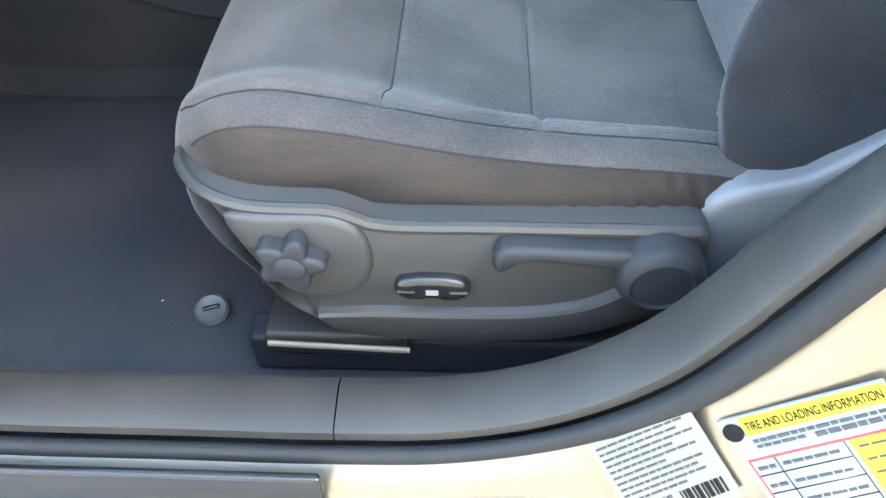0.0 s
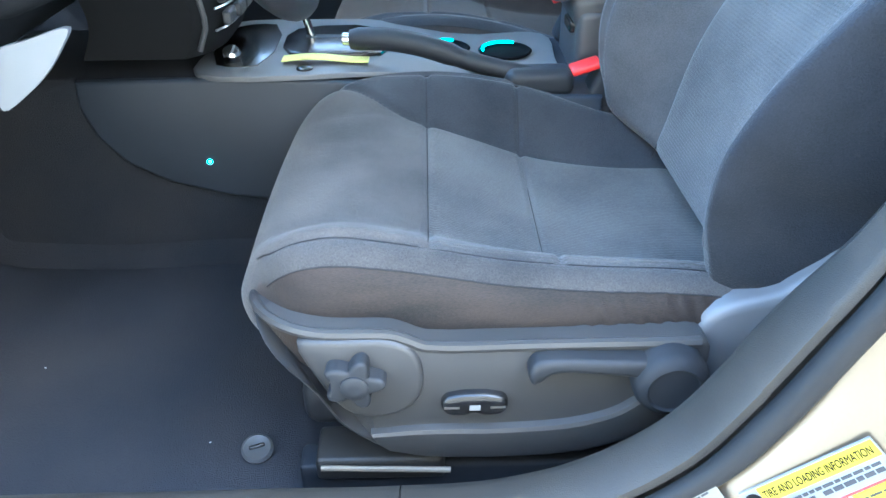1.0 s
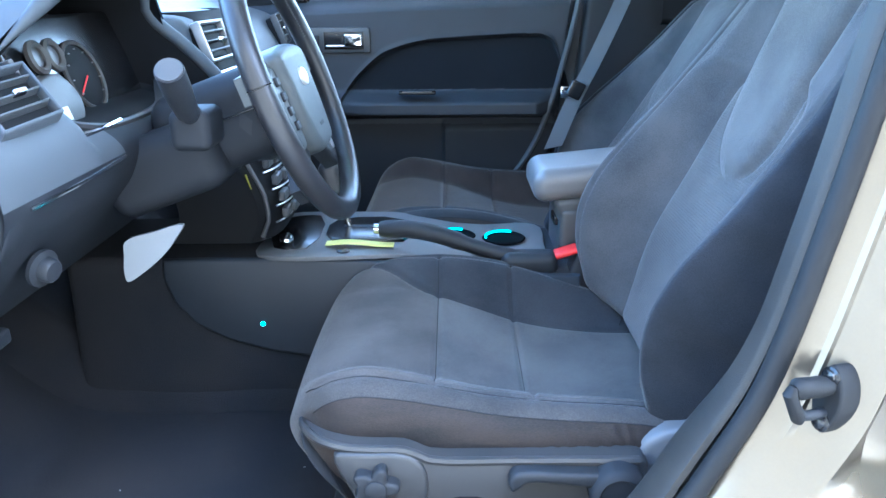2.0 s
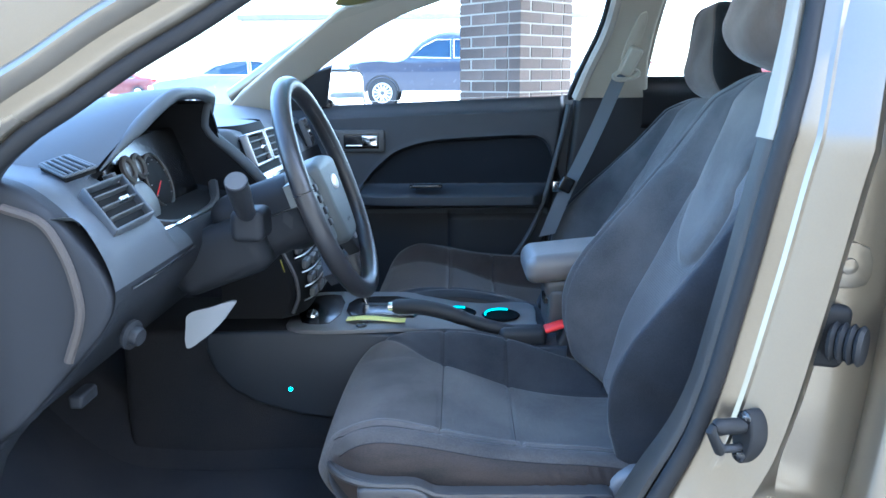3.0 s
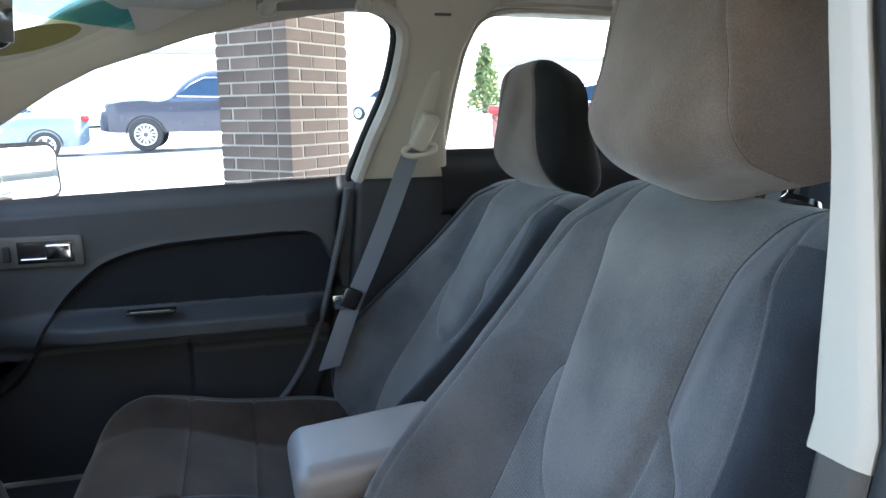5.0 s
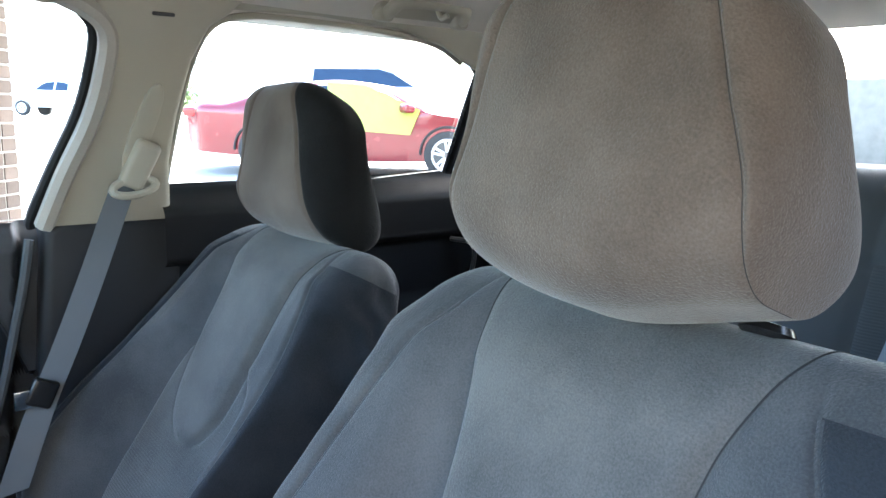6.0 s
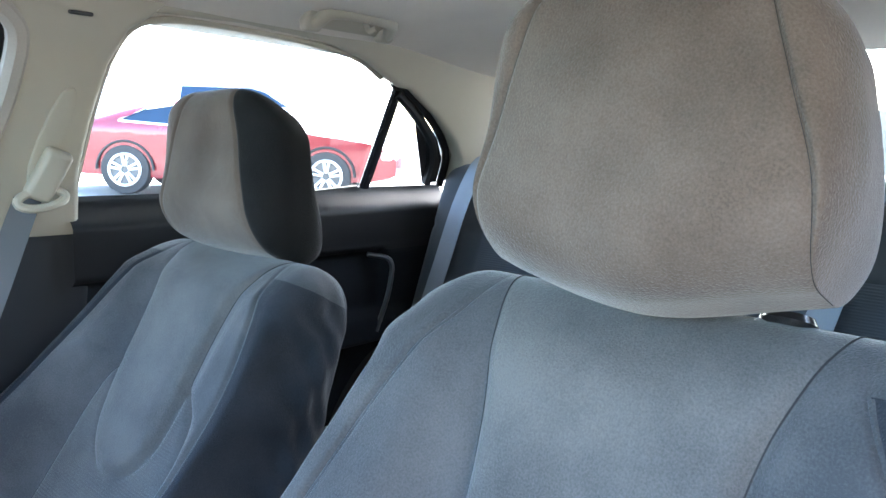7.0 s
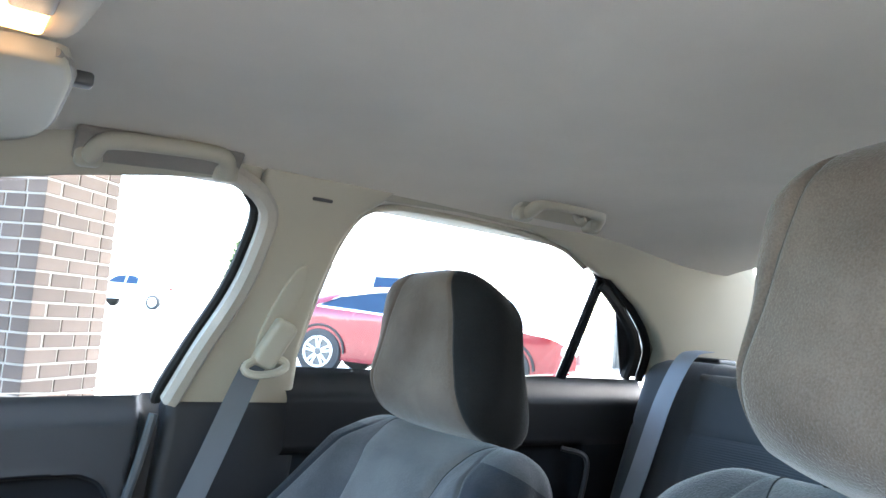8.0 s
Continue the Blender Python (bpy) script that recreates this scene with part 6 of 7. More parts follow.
def bench_back(p):
    q = p.copy()
    y, a = q[:, 1], q[:, 2]
    fr = step(-q[:, 0], -0.02, 0.02)
    bol = np.cos((np.abs(y) - 0.34) * 7) * (np.abs(y) < 0.56)
    q[:, 0] += fr * (0.022 * np.maximum(0, bol) - 0.02 * step(np.abs(y), 0.50, 0.60)) + 0.010 * groove(np.abs(np.abs(y) - 0.52), 0.006) * fr + 0.010 * groove(np.abs(np.abs(y) - 0.16), 0.006) * fr
    q[:, 0] += 0.006 * groove(a - 0.17, 0.006) * fr
    x = 1.70 + q[:, 0] + 0.35 * (a - 0.25) * 0.95
    return np.stack([x + 0.045, y, 0.80 + a * 0.95], 1)


bb = rbox((0.0, 0, 0.0), (0.12, 1.36, 0.66), 0.05, (2, 130, 50), 5)
bmid = np.array([np.mean(bb[0][list(q)], axis=0) for q in bb[1]])
bbs = (bench_back(bb[0].copy()), bb[1])


def pick_bb(ok):
    f = [q for q, o in zip(bbs[1], ok) if o]
    used = sorted({i for q in f for i in q})
    at = {i: j for j, i in enumerate(used)}
    return bbs[0][used], [tuple(at[i] for i in q) for q in f]


rib_ok = (bmid[:, 0] < -0.03) & (np.abs(np.abs(bmid[:, 1]) - 0.34) < 0.175) & (bmid[:, 2] < 0.17)
part("backrest", pick_bb(~rib_ok), BENCH, bench, "dark cloth bench backrest", 60)
part("ribbed_panel", pick_bb(rib_ok & (bmid[:, 1] > 0)), BENCH_RIB, bench, "ribbed back panel", 60)
part("ribbed_panel", pick_bb(rib_ok & (bmid[:, 1] < 0)), BENCH_RIB, bench, "ribbed back panel", 60)
part("cushion", rbox((1.42, 0, 0.46), (0.56, 1.34, 0.16), 0.05, (4, 8, 2), 4), BENCH, bench, "dark cloth bench cushion", 60)
for pts, nm in (([(1.76, 0.552, 1.140), (1.705, 0.556, 1.128), (1.650, 0.565, 1.045), (1.590, 0.585, 0.86), (1.535, 0.60, 0.70)], "outboard"), ([(1.80, -0.305, 1.136), (1.730, -0.295, 1.132), (1.685, -0.285, 1.08), (1.645, -0.262, 0.95), (1.585, -0.235, 0.78), (1.55, -0.22, 0.65)], "inboard")):
    rb_ = thing("rear_seat_belt", pts[0], "pale blue-grey rear seat belt lying down the backrest", "seat belt", "rear belts")
    part("webbing", strap(pts, 0.050, (0, 1, 0.0)), STRAP_PALE, rb_)
part("belt_outlet", rbox((1.80, 0.555, 1.115), (0.07, 0.075, 0.02), 0.008, (1, 1, 1), 3), PLASTIC, bench, "belt outlet bezel")

# ---- roof fittings ----
def grab(name, x0, x1, y, z, hook, rise=0.0):
    g = thing(name, ((x0 + x1) / 2, y, z), "pale beige roof grab handle" + (" with a coat hook" if hook else ""), "grab handle", "grab handles")
    L = x1 - x0
    # the front plate is darkened for the recess's shade; the rear keeps TRIM
    part("mount_plate", rbox(((x0 + x1) / 2, y - 0.002, z - 0.004), (L + 0.04, 0.058, 0.012), 0.0055, (4, 2, 1), 3, turn=pose(0, 0, 0, -40, 0, 0)), TRIM if hook else HANDLE_DARK, g, "recessed mount")
    way = [(0.0, 0.012, -0.022), (0.002, -0.006, -0.018), (0.012, -0.024, -0.004), (0.036, -0.028, 0.0)]
    grip = [(x0 + a, y + b, z + c) for a, b, c in way] + [((x0 + x1) / 2, y - 0.029, z + 0.001)] + [(x1 - a, y + b, z + c) for a, b, c in way[::-1]]
    part("grip", tube(rounded(grip, 5), 0.0125, 12), TRIM, g, "smooth pale grip", 60)
    for x in (x0, x1):
        part("foot", rbox((x, y + 0.010, z - 0.020), (0.036, 0.030, 0.030), 0.010, (1, 1, 1), 4), TRIM, g)
    if hook:
        part("coat_hook", tube(rounded([(x1 - 0.065, y - 0.006, z + 0.0), (x1 - 0.065, y - 0.022, z - 0.022), (x1 - 0.060, y - 0.034, z - 0.018)], 4), 0.006, 8), TRIM, g, "small coat hook")
    for ob in g.children:
        ob.matrix_basis = Matrix.Translation(((x0 + x1) / 2 - g.location.x, 0, 0)) @ Matrix.Rotation(-rise, 4, "Y") @ Matrix.Translation((g.location.x - (x0 + x1) / 2, 0, 0)) @ ob.matrix_basis
    return g


HANDLE_DARK = mat("darkened trim plastic", (0.22, 0.20, 0.18), 0.6, bump=0.1)
grab("grab_handle", 0.408, 0.598, 0.546, 1.369, False, 0.06)
grab("grab_handle", 1.135, 1.310, 0.486, 1.389, True)

visor = thing("sun_visor", (0.22, 0.33, 1.35), "folded-up pale beige sun visor with a rounded corner", "sun visor")
part("panel", slab(list(rounded([(0.18, 0.13), (0.315, 0.12), (0.332, 0.16), (0.342, 0.30), (0.345, 0.42), (0.335, 0.50), (0.30, 0.545), (0.18, 0.55)], 4, True)), lambda u, v, d: Vector((u, v, 1.352 - d + 0.10 * (u - 0.30))), -0.006, 0.012, 0.006, 3), TRIM, visor, "padded visor panel", 50)
part("edge_piping", tube([(x, y, 1.350 + 0.10 * (x - 0.30)) for x, y in rounded([(0.315, 0.12), (0.332, 0.16), (0.342, 0.30), (0.345, 0.42), (0.335, 0.50), (0.30, 0.545)], 5)], 0.004, 8), HANDLE_DARK, visor, "dark piped edge")
part("clip", rbox((0.348, 0.215, 1.358), (0.02, 0.02, 0.014), 0.004, (1, 1, 1), 2), PLASTIC_GREY, visor, "visor clip")
ovh = thing("overhead_console", (0.24, 0.03, 1.38), "pale roof console with a lit warm reading lamp", "roof lamp")
part("housing", slab(list(rounded([(0.12, -0.10), (0.30, -0.10), (0.325, -0.05), (0.328, 0.04), (0.315, 0.10), (0.12, 0.11)], 4, True)), lambda u, v, d: Vector((u, v, 1.376 - d)), -0.01, 0.022, 0.010, 3), TRIM, ovh, "pale moulded housing", 50)
part("lens", rbox((0.285, 0.055, 1.3545), (0.032, 0.05, 0.012), 0.005, (1, 1, 1), 3), AMBER, ovh, "warm glowing lens")
part("lens", rbox((0.283, -0.062, 1.354), (0.030, 0.05, 0.012), 0.005, (1, 1, 1), 3), AMBER, ovh, "warm glowing lens")
part("switch", rbox((0.288, 0.005, 1.354), (0.03, 0.05, 0.010), 0.004, (1, 1, 1), 2), PLASTIC_GREY, ovh)
glim = new("reading_lamp", bpy.data.lights.new("reading_lamp", "POINT"))
glim.data.energy, glim.data.color, glim.data.shadow_soft_size, glim.location = 0.004, (1.0, 0.65, 0.35), 0.02, (0.285, 0.055, 1.335)

rvm = thing("rear_view_mirror", (0.0, 0.03, 1.27), "black rear-view mirror on the windscreen", "mirror")
mrot = Vector((0.85, -0.52, -0.10)).to_track_quat("X", "Z").to_matrix().to_4x4()
MIRROR = mat("mirror glass", (0.9, 0.92, 0.92), 0.02, metal=1.0, bump=0, var=0.01)
part("housing", rbox((0.0, 0.0, 1.267), (0.04, 0.245, 0.075), 0.018, (2, 4, 2), 4, turn=mrot), BLACK, rvm, "gloss black mirror housing", 50)
part("glass", rbox(Vector((0.0, 0.0, 1.267)) + mrot.to_3x3() @ Vector((0.0195, 0, 0)), (0.004, 0.228, 0.058), 0.0018, (1, 2, 1), 2, turn=mrot), MIRROR, rvm, "mirror glass")
part("stem", tube([(-0.015, 0.04, 1.28), (-0.03, 0.03, 1.325), (-0.02, 0.02, 1.345)], 0.009, 10), BLACK, rvm, "mounting stem")
part("lever_tab", rbox((0.005, 0.02, 1.232), (0.02, 0.03, 0.012), 0.004, (1, 1, 1), 2), BLACK, rvm)
TAGCOL = mat("ochre paper", (0.34, 0.29, 0.06), 0.7, bump=0.05)
tag = thing("paper_tag", (0.0, 0.48, 1.26), "round ochre paper tag stuck in the corner of the windscreen", "paper tag")


def on_screen(y, z, d):
    """Just inside the windscreen."""
    k = (z - 0.985) / 0.4
    return Vector((-0.852 + 1.02 * k + 0.22 * (y / (0.72 - 0.16 * k)) ** 2 + d, y, z - 0.004))


part("sheet", slab([(0.445 + 0.062 * math.cos(a), 1.274 + 0.028 * math.sin(a)) for a in np.arange(28) / 28 * 2 * math.pi], on_screen, 0, 0.0012, 0), TAGCOL, tag)
wip = thing("wiper", (-0.72, 0.30, 1.0), "black wiper arm parked at the base of the windscreen", "wiper")
part("arm", tube(rounded([(-0.86, -0.25, 1.005), (-0.80, 0.12, 1.008), (-0.72, 0.42, 1.008), (-0.70, 0.60, 1.006), (-0.64, 0.70, 1.012)], 5), 0.007, 8, flat=0.6), BLACK, wip)

# passenger door mirror
dm = thing("door_mirror", (-0.16, 0.80, 0.98), "champagne painted door mirror on the passenger side", "door mirror")
DM_N = Vector((0.82, -0.565, 0.07)).normalized()
dm_rot = DM_N.to_track_quat("X", "Z").to_matrix().to_4x4()
dm_at = Vector((-0.138, 0.935, 1.016))
part("shell", rbox(dm_at - DM_N * 0.055, (0.11, 0.185, 0.130), 0.045, (3, 4, 3), 5, turn=dm_rot), PAINT, dm, "painted mirror shell", 60)


def dm_in(u, v, d):
    return dm_at + dm_rot.to_3x3() @ Vector((d, u, v))


def soft_rect(w, h, r):
    """The outline of a mirror: a rectangle with round corners."""
    return [(sx * (w / 2 - r) + r * math.cos(a0 + a), sy * (h / 2 - r) + r * math.sin(a0 + a)) for sx, sy, a0 in ((1, 1, 0), (-1, 1, math.pi / 2), (-1, -1, math.pi), (1, -1, 1.5 * math.pi)) for a in np.linspace(0, math.pi / 2, 7)]


part("gasket", slab(soft_rect(0.196, 0.140, 0.034), dm_in, -0.022, 0.006, 0.006, 3), RUBBER, dm, "black mirror rim", 60)
part("mirror_glass", slab(soft_rect(0.174, 0.118, 0.026), dm_in, 0.004, 0.0085, 0.001), MIRROR, dm, "mirror glass reflecting the sky")
part("arm", rbox((-0.175, 0.80, 0.975), (0.06, 0.12, 0.04), 0.015, (1, 2, 1), 3), BLACK, dm)

# ---- pillar fittings on the driver's side ----
st = thing("door_striker", (0.572, -0.80, 0.65), "black door striker bolted to the pillar", "door striker")
ST_N = Vector((-0.90, -0.42, 0.13)).normalized()
ST_U = (Vector((-0.10, 0, 1)) - ST_N * Vector((-0.10, 0, 1)).dot(ST_N)).normalized()
ST_S = ST_U.cross(ST_N)


def on_post(u, v, d):
    """A place on the striker's mounting face: along, up, out."""
    return Vector((0.568, -0.800, 0.650)) + ST_S * u + ST_U * v + ST_N * d


part("plate", slab([(0.015 * math.cos(a) * (1 - 0.25 * math.sin(a) ** 2), 0.033 * math.sin(a)) for a in np.arange(28) / 28 * 2 * math.pi], on_post, -0.02, 0.005, 0.003, 3), RUBBER, st, "black oval base plate")
for v_ in (0.022, -0.022):
    part("bolt", lathe([(0.009, 0), (0.009, 0.002), (0.0065, 0.003), (0.006, 0.006), (0.003, 0.007)], on_post(0.0, v_, 0.004), ST_N, 14), BLACK, st, "blackened bolt head")
part("loop", tube(rounded([on_post(0, 0.012, 0.0), on_post(0, 0.014, 0.040), on_post(0, 0.010, 0.050), on_post(0, -0.010, 0.036), on_post(0, -0.013, 0.028), on_post(0, -0.013, 0.0)], 5), 0.0050, 10), PLASTIC, st, "blackened steel loop")
part("sleeve", tube([on_post(0, 0.013, 0.006), on_post(0, 0.0135, 0.018), on_post(0, 0.014, 0.032), on_post(0, 0.014, 0.044), on_post(0, 0.013, 0.050)], [0.0085, 0.0098, 0.0094, 0.010, 0.006], 12), RUBBER, st, "black rubber sleeve")
part("nose", tube([on_post(0, 0.016, 0.050), on_post(0, 0.010, 0.053), on_post(0, -0.004, 0.044), on_post(0, -0.015, 0.036), on_post(0, -0.019, 0.033)], [0.0045, 0.0064, 0.006, 0.0064, 0.0035], 12), RUBBER, st, "black rubber nose")
bt = thing("wiring_boot", (0.655, -0.785, 0.765), "black rubber wiring boot at the rear door hinge", "wiring boot")
part("flange", rbox((0.652, -0.782, 0.768), (0.058, 0.022, 0.075), 0.010, (2, 1, 2), 4, turn=pose(0, 0, 0, 0, 6, 0)), RUBBER, bt, "square rubber flange")
for i in range(4):
    part("bellow", lathe([(0.020, 0.0), (0.024, 0.004), (0.020, 0.008)], (0.658 + i * 0.007, -0.793 - i * 0.006, 0.765), (0.75, -0.65, 0), 18), RUBBER, bt, "ribbed bellow")
# rear driver's door, closed: its leading edge and skin
rd = thing("rear_door", (1.1, -0.84, 0.40), "closed champagne metallic rear door on the driver side", "car door", kind="structure")


def rear_skin():
    v, m = [], 9
    zs = np.linspace(0.33, 1.30, 40)
    for z in zs:
        e = spline(z, [(0.3, 0.63), (0.45, 0.67), (0.56, 0.688), (0.70, 0.706), (0.85, 0.720), (1.0, 0.735), (1.15, 0.752), (1.3, 0.775)])
        y = -float(side_y(z))
        for dx, dy in ((0.02, 0.03), (0.008, 0.004), (0.0, -0.03), (0.001, -0.045), (0.006, -0.055), (0.02, -0.059), (0.10, -0.062), (0.5, -0.066), (0.95, -0.05)):
            v.append((e + dx, y + dy - 0.02 * math.sin((z - 0.3) * 3.2), z))
    return np.array(v), grid_faces(40, m)


part("skin", rear_skin(), PAINT, rd, "champagne metallic door skin", 50)

hg = part("hinge", slab(list(rounded([(0.632, 0.85), (0.648, 0.874), (0.70, 0.868), (0.70, 0.825), (0.645, 0.828)], 3, True)), lambda u, v, d: Vector((u, -0.772 - d, v)), -0.01, 0.006, 0.003), PAINT, rd, "painted steel hinge plate")
for x in (0.649, 0.677):
    part("bolt", lathe([(0.010, 0), (0.009, 0.004), (0.004, 0.006)], (x, -0.778, 0.848), (0, -1, 0), 14), PAINT, hg, "painted bolt head")

# ---- labels on the pillar foot ----


def sticker(name, corner, w, h, rot, label, material):
    """A sheet on the pillar: corner is its upper left, rot its turn."""
    c, s = math.cos(rot), math.sin(rot)
    flat_at = lambda u, v: (corner[0] + u * c + v * s, corner[1] + u * s - v * c)

    def skin(x, z):
        i = near_index(x, z)
        pr = painted(*OPENING[i])
        o = math.hypot(x - OPENING[i, 0], z - OPENING[i, 1])
        return float(side_y(OPENING[i, 1])) + float(np.interp(o, [p[0] for p in pr], [p[1] for p in pr]))

    q00, q10, q01, q11 = (skin(*flat_at(u, v)) for u, v in ((0, 0), (w, 0), (0, h), (w, h)))

    def chord(u, v):
        fu, fv = u / w, v / h
        return (q00 * (1 - fu) + q10 * fu) * (1 - fv) + (q01 * (1 - fu) + q11 * fu) * fv

    swell = max(skin(*flat_at(w * i / 8, h * j / 8)) - chord(w * i / 8, h * j / 8) for i in range(9) for j in range(9))

    def at(u, v, d=0.0):
        x, z = flat_at(u, v)
        return Vector((x, -chord(u, v) - swell - 0.001 - d, z))

    t = thing(name, at(0, 0), label, "label")
    part("sheet", slab([(0, 0), (w, 0), (w, h), (0, h)], at, 0, 0.0012, 0), material, t)
    return t, at


def mark(parent, at, u, v, w, h, material, d=0.0012, name="printed_bar"):
    return part(name, slab([(u, v), (u + w, v), (u + w, v + h), (u, v + h)], at, d, d + 0.0004, 0), material, parent)


def text_row(parent, at, u, v, w, h, seed, material=INK_PALE):
    """A line of print too small to read: short bars with gaps."""
    r = random.Random(seed)
    p = u
    while p < u + w - 0.003:
        l = min(r.uniform(0.003, 0.009), u + w - p)
        mark(parent, at, p, v, l, h, material)
        p += l + 0.0011


lab1, at1 = sticker("maker_label", (0.355, 0.4176), 0.076, 0.062, radians(42), "off-white printed maker's label with rows of small text", OFFWHITE)
mark(lab1, at1, 0.020, 0.004, 0.036, 0.0024, INK)
for i in range(10):
    text_row(lab1, at1, 0.004, 0.009 + i * 0.0038, (0.066, 0.060, 0.068, 0.050, 0.064, 0.040, 0.066, 0.058, 0.062, 0.045)[i], 0.0011, i)
text_row(lab1, at1, 0.004, 0.048, 0.030, 0.0018, 20)
text_row(lab1, at1, 0.004, 0.054, 0.026, 0.0018, 21)
for i in range(14):
    mark(lab1, at1, 0.040 + i * 0.0022, 0.048, 0.0008 + 0.0006 * (i % 3), 0.009, INK, name="barcode_bar")
lab2, at2 = sticker("tyre_label", (0.433, 0.4584), 0.100, 0.092, radians(46), "white and yellow tyre pressure label with a red table", LABEL_WHITE)
mark(lab2, at2, 0.013, 0.001, 0.086, 0.0105, YELLOW, 0.0012, "yellow_strip")
head_u, head_v = at2(0.070, 0.006) - at2(0.040, 0.006), at2(0.055, 0.003) - at2(0.055, 0.009)
head_x = head_u.normalized()
head_z = head_x.cross(head_v).normalized()
head_y = head_z.cross(head_x)
head_m = Matrix((head_x, head_y, head_z)).transposed().to_4x4()
head_m.translation = at2(0.0555, 0.0065, 0.0019)
writing("heading", "TIRE AND LOADING INFORMATION", 0.0088, head_m, INK, lab2, width=0.081)
part("tyre_symbol", lathe([(0.0065, 0), (0.0065, 0.0006), (0.0040, 0.0008), (0.002, 0.0006)], at2(0.006, 0.008, 0.0012), tuple(head_z), 20), INK, lab2, "printed tyre symbol")
text_row(lab2, at2, 0.014, 0.0145, 0.082, 0.0017, 31)
text_row(lab2, at2, 0.014, 0.0180, 0.030, 0.0015, 32)
text_row(lab2, at2, 0.050, 0.0180, 0.044, 0.0026, 33)
for u, v, w, h in ((0.003, 0.025, 0.094, 0.001), (0.003, 0.086, 0.094, 0.001), (0.003, 0.025, 0.001, 0.062), (0.096, 0.025, 0.001, 0.062)):
    mark(lab2, at2, u, v, w, h, RED, name="red_border")
mark(lab2, at2, 0.064, 0.0265, 0.031, 0.034, YELLOW, name="yellow_panel")
for i in range(5):
    if i < 4:
        text_row(lab2, at2, 0.067, 0.030 + i * 0.0078, 0.024, 0.0014, 40 + i)
    text_row(lab2, at2, 0.006, 0.030 + i * 0.011, 0.011, 0.0018, 50 + i)
    text_row(lab2, at2, 0.022, 0.030 + i * 0.011, 0.036, 0.0016, 60 + i)
mark(lab2, at2, 0.019, 0.026, 0.0005, 0.060, INK, name="table_line")
mark(lab2, at2, 0.061, 0.026, 0.0005, 0.060, INK, name="table_line")
for i in range(4):
    mark(lab2, at2, 0.004, 0.035 + i * 0.011, 0.057, 0.0004, INK, name="table_line")
# scuff strip on the sill's outer face
tagged(part("scuff_strip", rbox((-0.10, -0.811, 0.368), (0.55, 0.008, 0.05), 0.0035, (2, 1, 1), 2), BLACK), "recessed black plastic strip along the door sill", "scuff strip")


# ---- outside: brick pillar and an added shelter out of view ----
BRICK = mat("brown-grey brick", (0.088, 0.060, 0.047), 0.9, grain=160, bump=0.6, var=0.2, blotch=3, depth=0.003, second=(0.118, 0.085, 0.068))
MORTAR = mat("pale mortar", (0.32, 0.285, 0.245), 0.95, grain=300, bump=0.5)
bn = BRICK.node_tree
oi, hsv = bn.nodes.new("ShaderNodeObjectInfo"), bn.nodes.new("ShaderNodeHueSaturation")
rmp = bn.nodes.new("ShaderNodeMapRange")
rmp.inputs["To Min"].default_value, rmp.inputs["To Max"].default_value = 0.74, 1.22
bn.links.new(oi.outputs["Random"], rmp.inputs[0])
bn.links.new(rmp.outputs[0], hsv.inputs["Value"])
old = bn.nodes["Principled BSDF"].inputs["Base Color"].links[0].from_socket
bn.links.new(old, hsv.inputs["Color"])
bn.links.new(hsv.outputs[0], bn.nodes["Principled BSDF"].inputs["Base Color"])
PIL, PW, PTURN = (0.64, 3.70), 0.54, radians(45)
pil = thing("brick_pillar", (PIL[0], PIL[1], float(ground_z(*PIL))), "square brown brick pillar with pale mortar joints", "pillar", kind="structure")
pil.rotation_euler = (0, 0, PTURN)
core = part("core", rbox((0, 0, 2.05), (PW - 0.011, PW - 0.011, 4.2), 0.004, (1, 1, 1), 1), MORTAR, pil, "recessed pale mortar")
core.matrix_basis = Matrix.Identity(4)
COURSE, LEN = 0.0715, 0.213
brick_me = {}


def brick(at, size):
    key = tuple(round(s, 3) for s in size)
    if key not in brick_me:
        me = bpy.data.meshes.new("brick")
        v, f = rbox((0, 0, 0), size, 0.003, (1, 1, 1), 1)
        me.from_pydata([tuple(p) for p in v], [], f)
        me.materials.append(BRICK)
        brick_me[key] = me
    ob = new("brick", brick_me[key])
    ob.parent = pil
    ob.location = at


def build_bricks():
    """Running bond round three sides; the turned pillar shows its -y and +x or -x faces."""
    h, d, n = COURSE - 0.011, 0.095, PW / 2.5
    for c in range(26):
        z = 0.32 + (c + 0.5) * COURSE
        for face in range(4):
            lap = (c + face) % 2
            p = 0.0 if lap == 0 else d + 0.011
            runs = []
            ends = [PW * 0.4, PW * 0.8, PW] if lap == 0 else [PW * 0.2, PW * 0.6, PW]
            last = PW if lap == 0 else PW
            for e in ends:
                e = min(e, (PW - d - 0.011) if (c + face + 1) % 2 == 1 and False else e)
                runs.append((p, e - 0.0055 if e < PW else PW - (0 if lap == 0 else d + 0.011) * (0 if lap == 0 else 1)))
                p = e + 0.0055
            for a, b in runs:
                if b - a < 0.025:
                    continue
                m, l = (a + b) / 2 - PW / 2, b - a
                o = PW / 2 - d / 2
                at, size = {0: ((m, -o, z), (l, d, h)), 1: ((o, m, z), (d, l, h)), 2: ((-m, o, z), (l, d, h)), 3: ((-o, -m, z), (d, l, h))}[face]
                brick(at, size)


# unseen shelter added to keep the sun off the car, reaching over the pillar
SOFFIT = mat("pale added canopy", (0.55, 0.54, 0.52), 0.8, grain=60, bump=0.1)
